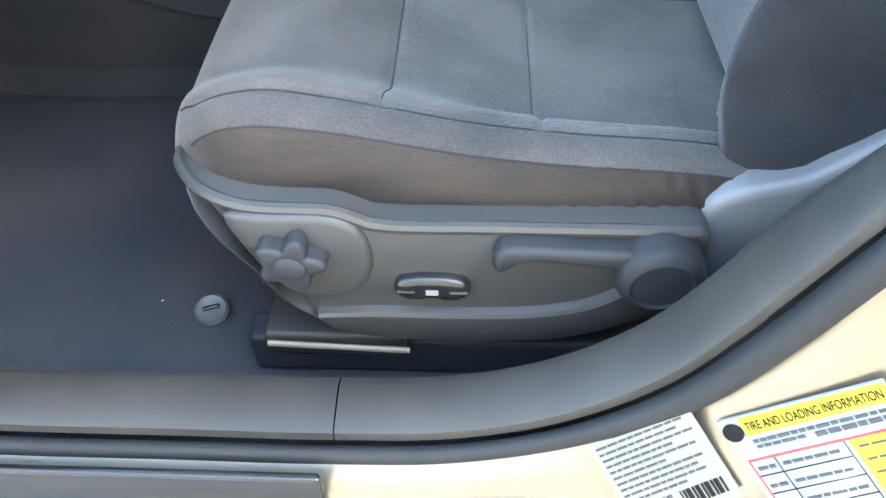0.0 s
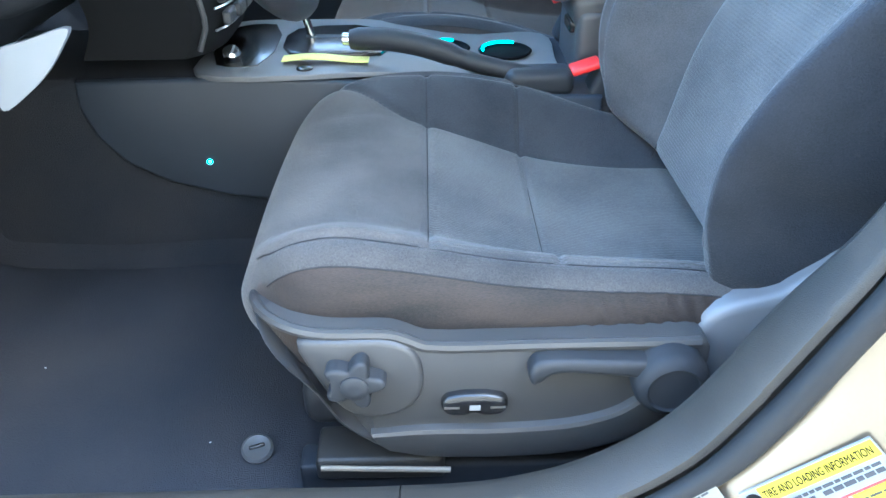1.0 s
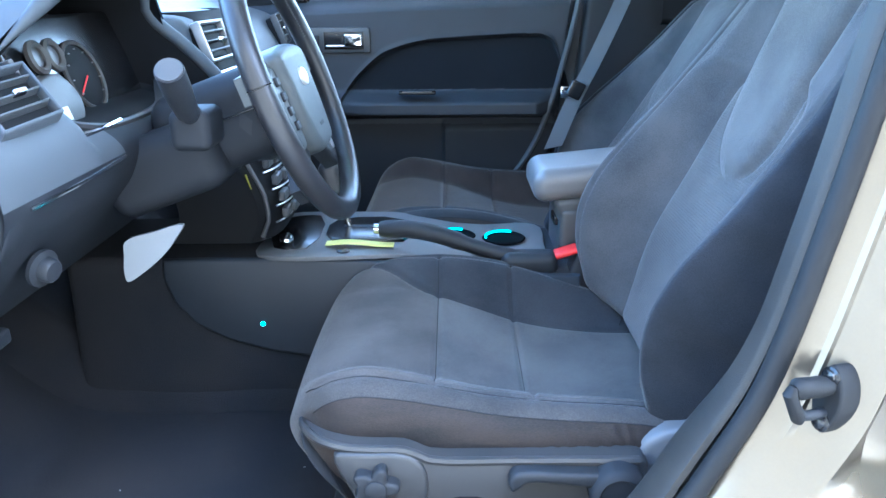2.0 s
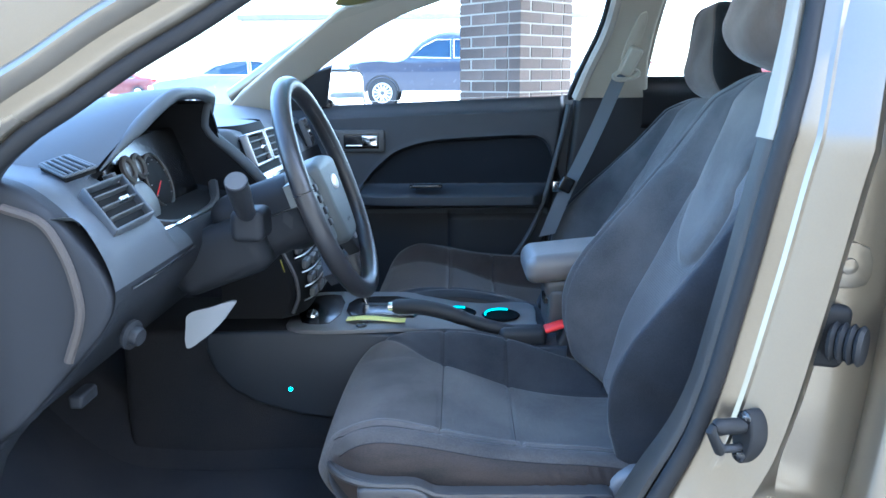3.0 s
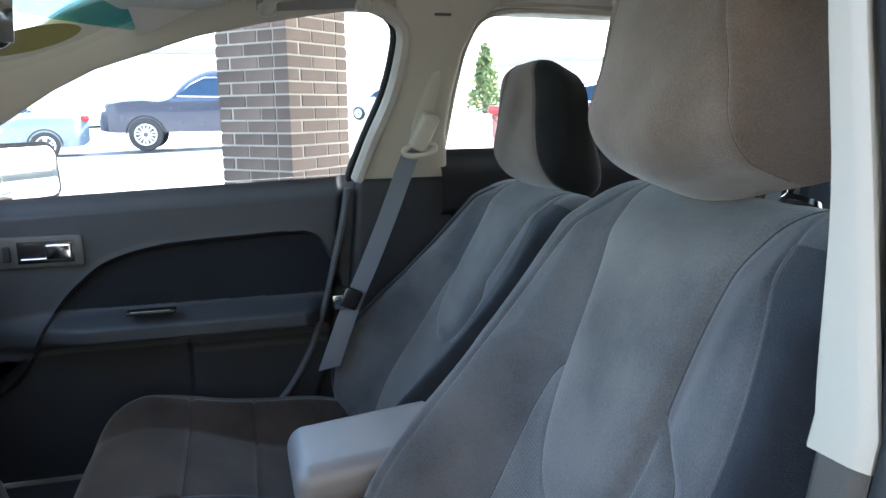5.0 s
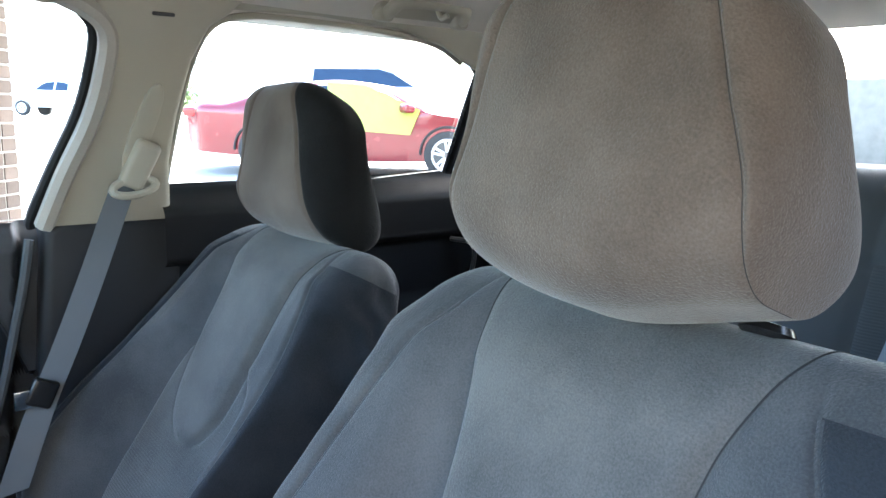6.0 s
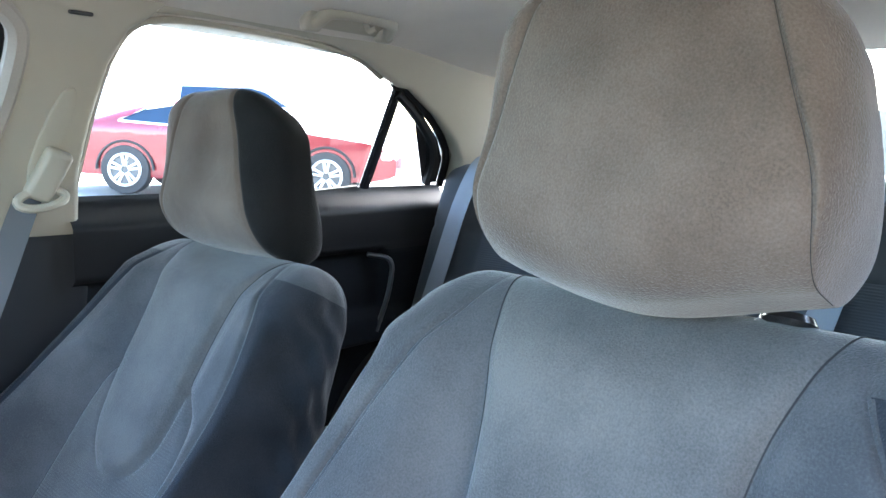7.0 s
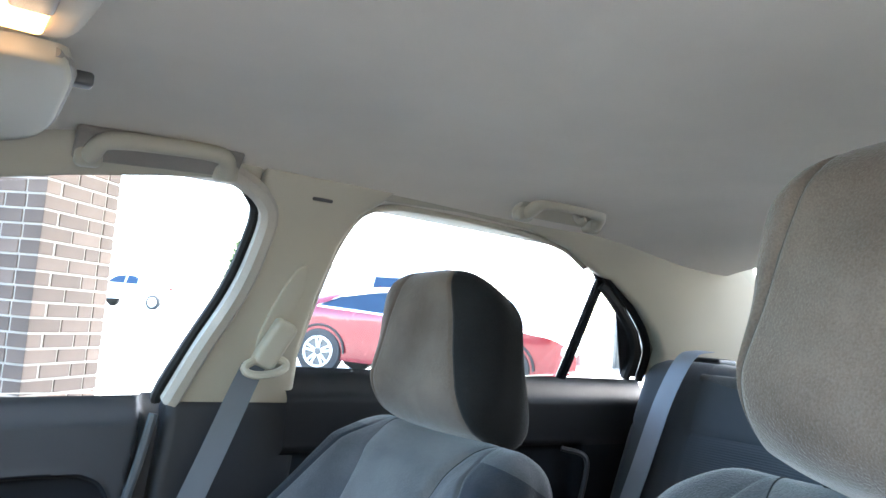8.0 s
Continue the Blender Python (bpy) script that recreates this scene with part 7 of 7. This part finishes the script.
tagged(part("canopy", rbox((2.1, 1.95, 4.40), (6.8, 6.5, 0.40), 0.03, (4, 4, 1), 2), SOFFIT), "unseen plain pale canopy added to shade the car", "canopy", kind="structure")


# made-up wall out of view, blocking low sky on the driver's side
WALLB = mat("tan stucco", (0.30, 0.27, 0.23), 0.9, grain=90, bump=0.5, var=0.12, blotch=1.5, depth=0.003)
tagged(part("wall_blocker", rbox((1.0, -4.6, 2.5), (18.0, 0.4, 5.6), 0.03, (4, 1, 2), 2), WALLB), "unseen plain tan wall added to cut light from the driver side", "wall", kind="structure")


# ---- parked vehicles ----
def paint(name, color, metal=0.2):
    return mat(name, color, 0.25, metal=metal, grain=2000, bump=0.0, var=0.04, coat=0.7)


TYRE = mat("tyre rubber", (0.025, 0.025, 0.026), 0.8, grain=200, bump=0.2)
ALLOY = mat("alloy wheel", (0.6, 0.6, 0.6), 0.3, metal=0.7, bump=0)
DARKGLASS = mat("dark car glass", (0.010, 0.024, 0.048), 0.08, bump=0, spec=0.3)
LAMP_RED = mat("red lamp lens", (0.5, 0.02, 0.02), 0.15, bump=0)
LAMP_WHITE = mat("clear lamp lens", (0.75, 0.77, 0.8), 0.12, bump=0)
UNDER = mat("black underbody", (0.02, 0.02, 0.02), 0.8, bump=0)


def vehicle(name, at, face, length, width, profile, belt, glass_runs, wheels, wr, m_body, label, category, lower=None, lower_z=0.0, lamps=True, spokes=5):
    """A car from its side outline: profile gives (u along, low z, high z) from tail to nose; face turns it about z."""
    gz = float(ground_z(at[0], at[1]))
    car = thing(name, (at[0], at[1], gz), label, category, "parked vehicles")
    R = Matrix.Translation((at[0], at[1], gz)) @ Matrix.Rotation(radians(face), 4, "Z")
    T = lambda pts: np.array([tuple(R @ Vector(p)) for p in pts])
    us = np.array([p[0] for p in profile])
    u = np.linspace(us[0], us[-1], 60)
    lo = np.interp(u, us, [p[1] for p in profile])
    hi = spline(u, [(p[0], p[2]) for p in profile])
    ring_n = 14
    v = []
    for i, x in enumerate(u):
        e = min(x - us[0], us[-1] - x)
        plan = 1 - 0.22 * float(1 - step(e, 0.0, 0.45)) ** 2
        for k in range(ring_n):
            s = k / (ring_n - 1)
            z = lo[i] + (hi[i] - lo[i]) * s
            w = width / 2 * plan * (0.94 + 0.06 * math.sin(min(1, (z - lo[i]) / 0.6) * math.pi / 2))
            if z > belt:
                w *= 1 - 0.24 * min(1, (z - belt) / 0.5)
            if k == ring_n - 1:
                w *= 0.86
            v.append((x, -w, z))
    m = len(u)
    left = np.array(v)
    right = left * (1, -1, 1)
    allv = np.r_[left, right]
    f = grid_faces(m, ring_n) + [q[::-1] for q in grid_faces(m, ring_n, m * ring_n)]
    o = m * ring_n
    f += [(i * ring_n + ring_n - 1, (i + 1) * ring_n + ring_n - 1, o + (i + 1) * ring_n + ring_n - 1, o + i * ring_n + ring_n - 1) for i in range(m - 1)]
    for i in (0, m - 1):
        f += [(i * ring_n + k, i * ring_n + k + 1, o + i * ring_n + k + 1, o + i * ring_n + k) for k in range(ring_n - 1)]
    if lower:
        low = [q for q in f if np.mean([allv[i][2] for i in q]) < lower_z]
        f = [q for q in f if np.mean([allv[i][2] for i in q]) >= lower_z]
        body = part("body", (T(allv), f), m_body, car, "", 50)
        part("lower_body", (T(allv), low), lower, car, "grey lower body", 50)
    else:
        body = part("body", (T(allv), f), m_body, car, "", 50)
    for sgn in (-1, 1):
        for run in glass_runs:
            # side glass: quads slightly proud of the leaning side
            pts = []
            for x, z in run:
                w = width / 2 * (1 - 0.24 * min(1, max(0, (z - belt)) / 0.5)) * 1.0
                pts.append((x, sgn * (w + 0.006), z))
            part("side_window", (T(pts), [tuple(range(len(pts)))[::sgn]]), DARKGLASS, car, "dark side window")
            part("window_trim", tube(T(pts), 0.017, 6, True), CHROME, car, "bright window trim")
    for x in wheels:
        for sgn in (-1, 1):
            c = R @ Vector((x, sgn * (width / 2 - 0.10), wr))
            ax = R.to_3x3() @ Vector((0, sgn, 0))
            wh = part("wheel", lathe([(wr * 0.62, -0.09), (wr * 0.98, -0.09), (wr, -0.06), (wr, 0.08), (wr * 0.96, 0.105), (wr * 0.66, 0.11), (wr * 0.63, 0.09)], c, ax, 28), TYRE, car, "black tyre")
            rm = part("rim", lathe([(wr * 0.66, 0.10), (wr * 0.64, 0.118), (wr * 0.58, 0.10), (wr * 0.3, 0.06), (0.04, 0.06)], c, ax, 28), PLASTIC_GREY if spokes else ALLOY, wh)
            for k in range(spokes):
                e1 = (R.to_3x3() @ Vector((1, 0, 0)))
                for off in (-0.19, 0.19):
                    a = k / spokes * 2 * math.pi + 0.3
                    p0 = c + ax * 0.095 + (e1 * math.cos(a + off * 1.5) + Vector((0, 0, 1)) * math.sin(a + off * 1.5)) * wr * 0.14
                    p1 = c + ax * 0.105 + (e1 * math.cos(a + off) + Vector((0, 0, 1)) * math.sin(a + off)) * wr * 0.63
                    bar("spoke", p0, p1, 0.045, 0.035, ALLOY, rm, r=0.010)
            part("rim_edge", tube([c + ax * 0.112 + (e1 * math.cos(a) + Vector((0, 0, 1)) * math.sin(a)) * wr * 0.63 for a in np.arange(28) / 28 * 2 * math.pi] if spokes else [c, c + ax * 0.13], 0.02, 6, bool(spokes)), ALLOY, rm)
            part("arch", tube([R @ Vector((x + (wr + 0.05) * math.cos(a), sgn * (width / 2 - 0.006), wr + (wr + 0.05) * math.sin(a))) for a in np.linspace(0.0, math.pi, 18)], 0.018, 8), UNDER, car, "dark wheel arch")
    if lamps:
        for sgn in (-1, 1):
            zt = np.interp(us[0] + 0.15, us, [p[2] for p in profile]) - 0.10
            part("tail_lamp", rbox(R @ Vector((us[0] + 0.12, sgn * width * 0.40, zt)), (0.26, 0.20, 0.13), 0.04, (1, 1, 1), 3, turn=R), LAMP_RED, car, "red tail lamp")
            zf = np.interp(us[-1] - 0.25, us, [p[2] for p in profile]) - 0.14
            part("head_lamp", rbox(R @ Vector((us[-1] - 0.22, sgn * width * 0.40, zf)), (0.34, 0.20, 0.13), 0.04, (1, 1, 1), 3, turn=R), LAMP_WHITE, car, "clear head lamp")
    return car, R


SEDAN = [(-2.43, 0.42, 0.95), (-2.30, 0.30, 1.06), (-1.75, 0.26, 1.13), (-1.15, 0.24, 1.34), (-0.55, 0.22, 1.46), (0.10, 0.22, 1.475), (0.60, 0.22, 1.38), (1.25, 0.24, 1.06), (1.80, 0.26, 0.97), (2.25, 0.28, 0.84), (2.43, 0.36, 0.66)]
SEDAN_GLASS = [[(-1.30, 1.10), (-0.95, 1.29), (-0.50, 1.38), (-0.22, 1.40), (-0.22, 1.03)], [(-0.14, 1.03), (-0.14, 1.40), (0.20, 1.40), (0.62, 1.28), (1.02, 1.05)]]
LOW = 0.9  # the red sedan is a low one
red, RR = vehicle("sedan", (6.45, 9.15), -48, 4.86, 1.85, [(x, a, z * LOW) for x, a, z in SEDAN], 1.0 * LOW, [[(x, z * LOW) for x, z in g] for g in SEDAN_GLASS], (-1.22, 1.50), 0.335, paint("bright red paint", (0.15, 0.003, 0.009)), "bright red sedan with yellow film taped over its front door window", "car")
FILM = mat("yellow-green film", (0.30, 0.32, 0.06), 0.5, grain=20, bump=0.3)
part("taped_film", (np.array([tuple(RR @ Vector(p)) for p in ((-0.24, -0.82, 1.30), (0.30, -0.82, 1.27), (0.78, -0.90, 1.08), (1.12, -0.955, 0.94), (0.98, -0.96, 0.60), (0.25, -0.96, 0.64), (-0.02, -0.955, 0.86), (-0.18, -0.95, 0.95))]), [(0, 1, 2, 3, 4, 5, 6, 7)]), FILM, red, "yellow-green plastic film taped on the door")
part("door_mirror", rbox(RR @ Vector((0.95, -1.02, 0.96)), (0.16, 0.22, 0.13), 0.05, (1, 1, 1), 4), paint("mirror red", (0.15, 0.003, 0.009)), red, "red door mirror")

PICKUP = [(-2.9, 0.60, 1.20), (-2.85, 0.50, 1.26), (-1.0, 0.45, 1.28), (-0.95, 0.45, 1.75), (-0.60, 0.45, 1.90), (0.40, 0.45, 1.90), (0.75, 0.45, 1.72), (1.20, 0.45, 1.32), (1.90, 0.45, 1.29), (2.45, 0.45, 1.23), (2.72, 0.48, 1.14), (2.82, 0.50, 1.0), (2.86, 0.52, 0.75)]
PICKUP_GLASS = [[(-0.85, 1.30), (-0.80, 1.70), (-0.60, 1.78), (-0.12, 1.78), (-0.12, 1.30)], [(-0.04, 1.30), (-0.04, 1.78), (0.35, 1.78), (0.68, 1.62), (1.0, 1.32)]]
vehicle("pickup_truck", (0.05, 20.0), 180, 5.7, 2.0, PICKUP, 1.28, PICKUP_GLASS, (-1.85, 1.80), 0.40, paint("deep blue paint", (0.022, 0.030, 0.055)), "dark blue full-size pickup truck parked across the lot", "truck", spokes=7)

VAN = [(-2.4, 0.5, 1.2), (-1.5, 0.4, 1.25), (-1.42, 0.4, 1.9), (-1.2, 0.4, 1.98), (0.4, 0.4, 1.98), (0.8, 0.4, 1.85), (1.5, 0.4, 1.35), (2.5, 0.45, 1.15), (2.65, 0.5, 0.8)]
vehicle("van", (9.9, 14.0), -48, 5.2, 2.0, VAN, 1.24, [[(-1.2, 1.28), (-1.2, 1.68), (0.25, 1.68), (0.55, 1.60), (1.1, 1.28)]], (-1.7, 1.7), 0.36, paint("pale grey paint", (0.70, 0.71, 0.72)), "white high-roofed truck parked behind the red sedan", "truck")
vehicle("pickup_truck", (9.6, 44.0), 135, 5.7, 2.0, PICKUP, 1.28, PICKUP_GLASS, (-1.85, 1.80), 0.40, paint("white paint", (0.75, 0.75, 0.74)), "white pickup truck with red tail lamps in the lot", "truck", spokes=6)
vehicle("sedan", (-5.6, 19.4), 195, 4.8, 1.8, SEDAN, 1.0, SEDAN_GLASS, (-1.42, 1.43), 0.33, paint("silver blue paint", (0.16, 0.21, 0.26)), "silver-blue sedan parked in the lot", "car")
for x, y, face, col_, nm in ((-24, 30, 20, (0.10, 0.12, 0.13), "dark"), (-32, 34, 200, (0.6, 0.6, 0.6), "silver"), (-19, 42, 180, (0.17, 0.04, 0.04), "dark red"), (-12, 46, 0, (0.6, 0.62, 0.62), "pale silver"), (-4, 48, 180, (0.12, 0.14, 0.15), "charcoal"), (24, 38, 10, (0.65, 0.65, 0.63), "white")):
    vehicle("sedan", (x, y), face, 4.8, 1.8, SEDAN, 1.0, SEDAN_GLASS, (-1.42, 1.43), 0.33, paint(nm + " paint", col_), nm + " sedan parked far across the lot", "car", spokes=0)

# ---- trees, posts, far buildings ----
LEAF_Y = mat("autumn leaves", (0.26, 0.17, 0.05), 0.8, bump=0, var=0.4, blotch=1.2, second=(0.36, 0.26, 0.08))
LEAF_G = mat("green leaves", (0.13, 0.17, 0.065), 0.8, bump=0, var=0.4, blotch=1.2)
BARK = mat("grey bark", (0.12, 0.10, 0.085), 0.95, grain=30, bump=0.8, depth=0.02)


def leaf_cloud(centres, n, size, rg):
    v, f = [], []
    for i in range(n):
        c, r = centres[rg.randrange(len(centres))]
        d = Vector((rg.gauss(0, 1), rg.gauss(0, 1), rg.gauss(0, 1)))
        d.normalize()
        p = Vector(c) + d * r * rg.random() ** 0.45
        a = Vector((rg.gauss(0, 1), rg.gauss(0, 1), rg.gauss(0, 1))).normalized()
        b = a.cross(Vector((rg.gauss(0, 1), rg.gauss(0, 1), rg.gauss(0, 1)))).normalized()
        s = size * rg.uniform(0.6, 1.3)
        k = len(v)
        v += [p - a * s, p + b * s * 0.5, p + a * s, p - b * s * 0.5]
        f.append((k, k + 1, k + 2, k + 3))
    return np.array([tuple(p) for p in v]), f


def broad_tree(at, h, spread, leaves, label, seed):
    rg = random.Random(seed)
    gz = float(ground_z(*at))
    t = thing("tree", (at[0], at[1], gz), label, "tree", "trees of the lot")
    base = Vector((at[0], at[1], gz))
    top = base + Vector((0, 0, h * 0.55))
    shapes = [tube([base, base + Vector((0.05, 0, h * 0.25)), top], [0.16, 0.12, 0.07], 8)]
    cs = []
    for i in range(11):
        a = i * 2.4
        e = base + Vector((math.cos(a) * spread * rg.uniform(0.4, 0.9), math.sin(a) * spread * rg.uniform(0.4, 0.9), h * rg.uniform(0.5, 0.95)))
        s0 = base + Vector((0, 0, h * rg.uniform(0.28, 0.5)))
        shapes.append(tube([s0, (s0 + e) / 2 + Vector((0, 0, 0.2)), e], [0.06, 0.04, 0.015], 6))
        cs.append((e, spread * rg.uniform(0.28, 0.45)))
    part("trunk", join(*shapes), BARK, t, "bare trunk and limbs")
    part("crown", leaf_cloud(cs, 5200, 0.17, rg), leaves, t, "loose uneven crown", kind="stuff")


def conifer(at, h, seed):
    rg = random.Random(seed)
    gz = float(ground_z(*at))
    t = thing("conifer", (at[0], at[1], gz), "green conifer beyond the parking lot", "tree", "trees of the lot")
    part("trunk", tube([(at[0], at[1], gz), (at[0], at[1], gz + h)], [0.2, 0.03], 8), BARK, t)
    cs = []
    for i in range(34):
        k = i / 33
        r = (1 - k) * h * 0.24 + 0.1
        a = i * 2.4
        cs.append((Vector((at[0] + math.cos(a) * r * 0.7, at[1] + math.sin(a) * r * 0.7, gz + h * (0.12 + 0.86 * k))), 0.25 + r * 0.5))
    part("crown", leaf_cloud(cs, 2200, 0.2, rg), LEAF_G, t, "pointed needle crown", kind="stuff")


broad_tree((-17.5, 37), 7.5, 3.0, LEAF_Y, "autumn tree with sparse yellow-brown leaves", 3)
broad_tree((-22.5, 42), 8.0, 3.4, LEAF_Y, "autumn tree with yellow leaves at the lot's edge", 5)
broad_tree((-30, 46), 8.0, 3.8, LEAF_G, "green-leaved tree at the edge of the lot", 8)
conifer((19.5, 56), 5.2, 2)
POLE = mat("pale painted pole", (0.6, 0.6, 0.6), 0.5, bump=0.05)
for x, y in ((13.8, 15.5), (-18.2, 31)):
    gz = float(ground_z(x, y))
    lp = thing("lamp_post", (x, y, gz), "tall pale lamp post in the parking lot", "lamp post", "lamp posts")
    part("pole", tube([(x, y, gz), (x, y, gz + 7)], [0.10, 0.06], 12), POLE, lp)
    part("base", lathe([(0.25, 0), (0.25, 0.5), (0.22, 0.55), (0.1, 0.55)], (x, y, gz), (0, 0, 1), 16), MORTAR, lp, "round concrete base")
    part("lamp_head", rbox((x + 0.5, y, gz + 7.0), (0.7, 0.3, 0.14), 0.05, (1, 1, 1), 2), POLE, lp)
WALLF = mat("pale building cladding", (0.78, 0.76, 0.72), 0.85, grain=4, bump=0.1, blotch=0.3)
ROOFF = mat("grey roof", (0.22, 0.21, 0.20), 0.8, grain=6, bump=0.2)


def far_building(at, size, label, n):
    gz = float(ground_z(at[0], at[1]))
    b = thing("building", (at[0], at[1], gz), label, "building")
    part("wall", rbox((at[0], at[1], gz + size[2] / 2), size, 0.05, (1, 1, 1), 1), WALLF, b)
    part("roof", rbox((at[0], at[1], gz + size[2] + 0.2), (size[0] + 0.8, size[1] + 0.8, 0.4), 0.05, (1, 1, 1), 1), ROOFF, b)
    for i in range(n):
        x = at[0] - size[0] / 2 + size[0] * (i + 0.5) / n
        part("window", rbox((x, at[1] - size[1] / 2 - 0.02, gz + size[2] * 0.5), (size[0] / n * 0.55, 0.10, size[2] * 0.4), 0.02, (1, 1, 1), 1), DARKGLASS, b)


far_building((-3, 64), (26, 12, 5.0), "low pale commercial building across the lot", 0)
far_building((34, 66), (16, 12, 4.2), "low pale house beyond the lot", 0)
FENCE = mat("pale concrete fence", (0.17, 0.165, 0.145), 0.9, grain=10, bump=0.2)
fn = thing("fence", (13.5, -2, float(ground_z(13.5, 0))), "pale panelled concrete fence behind the car", "fence")
for i in range(14):
    y = -14 + i * 1.9
    z = float(ground_z(13.5, y))
    part("panel", rbox((13.5, y, z + 0.75), (0.08, 1.84, 1.5), 0.02, (1, 1, 1), 1), FENCE, fn)
    part("post", rbox((13.5, y + 0.95, z + 0.8), (0.16, 0.12, 1.65), 0.02, (1, 1, 1), 1), FENCE, fn)



# ---- the rest of the car's body ----
body = thing("car_body", (0.4, 0, 0.2), "champagne metallic sedan body with bonnet, wings and boot", "car body", kind="structure")


def half_w(x):
    return spline(x, [(-2.02, 0.66), (-1.9, 0.74), (-1.6, 0.81), (-1.1, 0.85), (-0.4, 0.865), (1.2, 0.87), (1.9, 0.855), (2.4, 0.82), (2.7, 0.75), (2.84, 0.66)])


def belt_z(x):
    return spline(x, [(-2.02, 0.64), (-1.85, 0.71), (-1.5, 0.79), (-1.0, 0.865), (-0.45, 0.93), (0.8, 0.985), (1.7, 1.03), (2.3, 1.03), (2.7, 0.98), (2.84, 0.90)])


WHEELS = (-1.07, 1.66)


def flank(x0, x1, sgn, n=46, m=16):
    """A side panel between two stations, its lower edge rising over the wheel."""
    v = []
    for x in np.linspace(x0, x1, n):
        lo = 0.23
        for wx in WHEELS:
            if abs(x - wx) < 0.385:
                lo = max(lo, 0.34 + math.sqrt(0.385**2 - (x - wx) ** 2))
        hi = float(belt_z(x))
        for k in np.linspace(0, 1, m):
            z = lo + (hi - lo) * k
            y = float(half_w(x)) - 0.05 * ((z - 0.58) / 0.38) ** 2 - 0.03 * step(z - hi, -0.05, 0.0) + 0.006 * groove(z - 0.66, 0.012)
            v.append((x, sgn * float(y), z))
    return np.array(v), grid_faces(n, m)


def deck(x0, x1, lift, inset, n=24, m=25):
    v = [(x, t * (float(half_w(x)) - inset), float(belt_z(x)) + lift * (1 - t * t) + 0.004) for x in np.linspace(x0, x1, n) for t in np.linspace(-1, 1, m)]
    return np.array(v), grid_faces(n, m)


for sgn in (-1, 1):
    part("front_wing", flank(-2.0, -0.46, sgn), PAINT, body, "champagne metallic front wing", 50)
    part("rear_quarter", flank(1.63, 2.82, sgn), PAINT, body, "champagne metallic rear quarter", 50)
    part("sill", rbox((0.55, sgn * 0.835, 0.27), (2.02, 0.06, 0.10), 0.025, (4, 1, 1), 3), PAINT, body, "painted sill below the doors")
    for tail in (0, 1):
        c = (2.74, sgn * 0.66, 0.88) if tail else (-1.90, sgn * 0.64, 0.665)
        part("tail_lamp" if tail else "head_lamp", rbox(c, (0.16 if tail else 0.22, 0.24, 0.12), 0.04, (2, 2, 2), 4), LAMP_RED if tail else LAMP_WHITE, body, "red tail lamp" if tail else "clear head lamp")
    for wx in WHEELS:
        gz = float(ground_z(wx, sgn * 0.78)) + 0.33
        ty = part("wheel", lathe([(0.20, -0.10), (0.29, -0.105), (0.325, -0.085), (0.33, 0.0), (0.325, 0.085), (0.29, 0.105), (0.20, 0.10)], (wx, sgn * 0.755, gz), (0, 1, 0), 40), TYRE, body, "black tyre on a silver rim")
        part("rim", lathe([(0.20, 0.0), (0.215, 0.098), (0.205, 0.104), (0.16, 0.085), (0.05, 0.09), (0.03, 0.10), (0.01, 0.10)], (wx, sgn * 0.755, gz), (0, sgn, 0), 40), ALLOY, ty, "silver wheel rim")
part("bonnet", deck(-1.97, -0.90, 0.035, 0.045), PAINT, body, "champagne metallic bonnet", 50)
part("boot_lid", deck(2.30, 2.80, 0.03, 0.05), PAINT, body, "champagne metallic boot lid", 50)
for x, s in ((-1.99, -1), (2.80, 1)):
    part("bumper", rbox((x, 0, 0.46), (0.22, 1.56, 0.44), 0.09, (2, 16, 6), 5, lambda p, s=s: p - np.stack([s * 0.20 * (p[:, 1] / 0.78) ** 2, 0 * p[:, 0], 0 * p[:, 0]], 1)), PAINT, body, "champagne metallic bumper", 50)
part("tailgate_face", rbox((2.80, 0, 0.80), (0.06, 1.10, 0.28), 0.03, (1, 6, 2), 3), PAINT, body, "painted boot face")
part("cowl", rbox((-0.90, 0, 0.945), (0.16, 1.44, 0.05), 0.02, (1, 8, 1), 3, lambda p: p + np.stack([0.20 * (p[:, 1] / 0.72) ** 2, 0 * p[:, 0], 0 * p[:, 0]], 1)), PLASTIC, body, "black cowl below the windscreen")
# upper frame of the closed rear door and the rear pillar on the driver's side
opp = lambda fn: (lambda x, z, d: (lambda q: Vector((q.x, -q.y, q.z)))(fn(x, z, d)))
part("rear_pillar", slab(RAIL, opp(cp), -0.030, 0.022, 0.012, 3), PAINT, body, "champagne metallic rear pillar")
part("rear_pillar", slab(RAIL, cp, -0.045, -0.016, 0.006, 2), PAINT, body, "champagne metallic rear pillar")
w6 = thing("window_6", (1.1, -0.7, 1.0), "clear side window of the rear driver door", "window", kind="structure")
o6 = part("pane", slab(REAR_GLASS, opp(ps), -0.012, -0.008, 0), CLEAR, w6)
o6.visible_shadow = False
part("window_seal", tube([opp(ps)(x, z, 0.0) for x, z in rounded(REAR_GLASS, 4, True)], 0.008, 8, True), RUBBER, w6, "black rubber window seal")
# outer painted rail over the passenger doors
part("roof_rail", tube([ps(x, z, -0.03) for x, z in rounded([(-0.46, 0.99), (-0.25, 1.12), (-0.08, 1.21), (0.08, 1.285), (0.27, 1.345), (0.50, 1.385), (0.90, 1.405), (1.25, 1.40)], 5)], 0.028, 10), PAINT, body, "champagne metallic roof rail")

build_bricks()
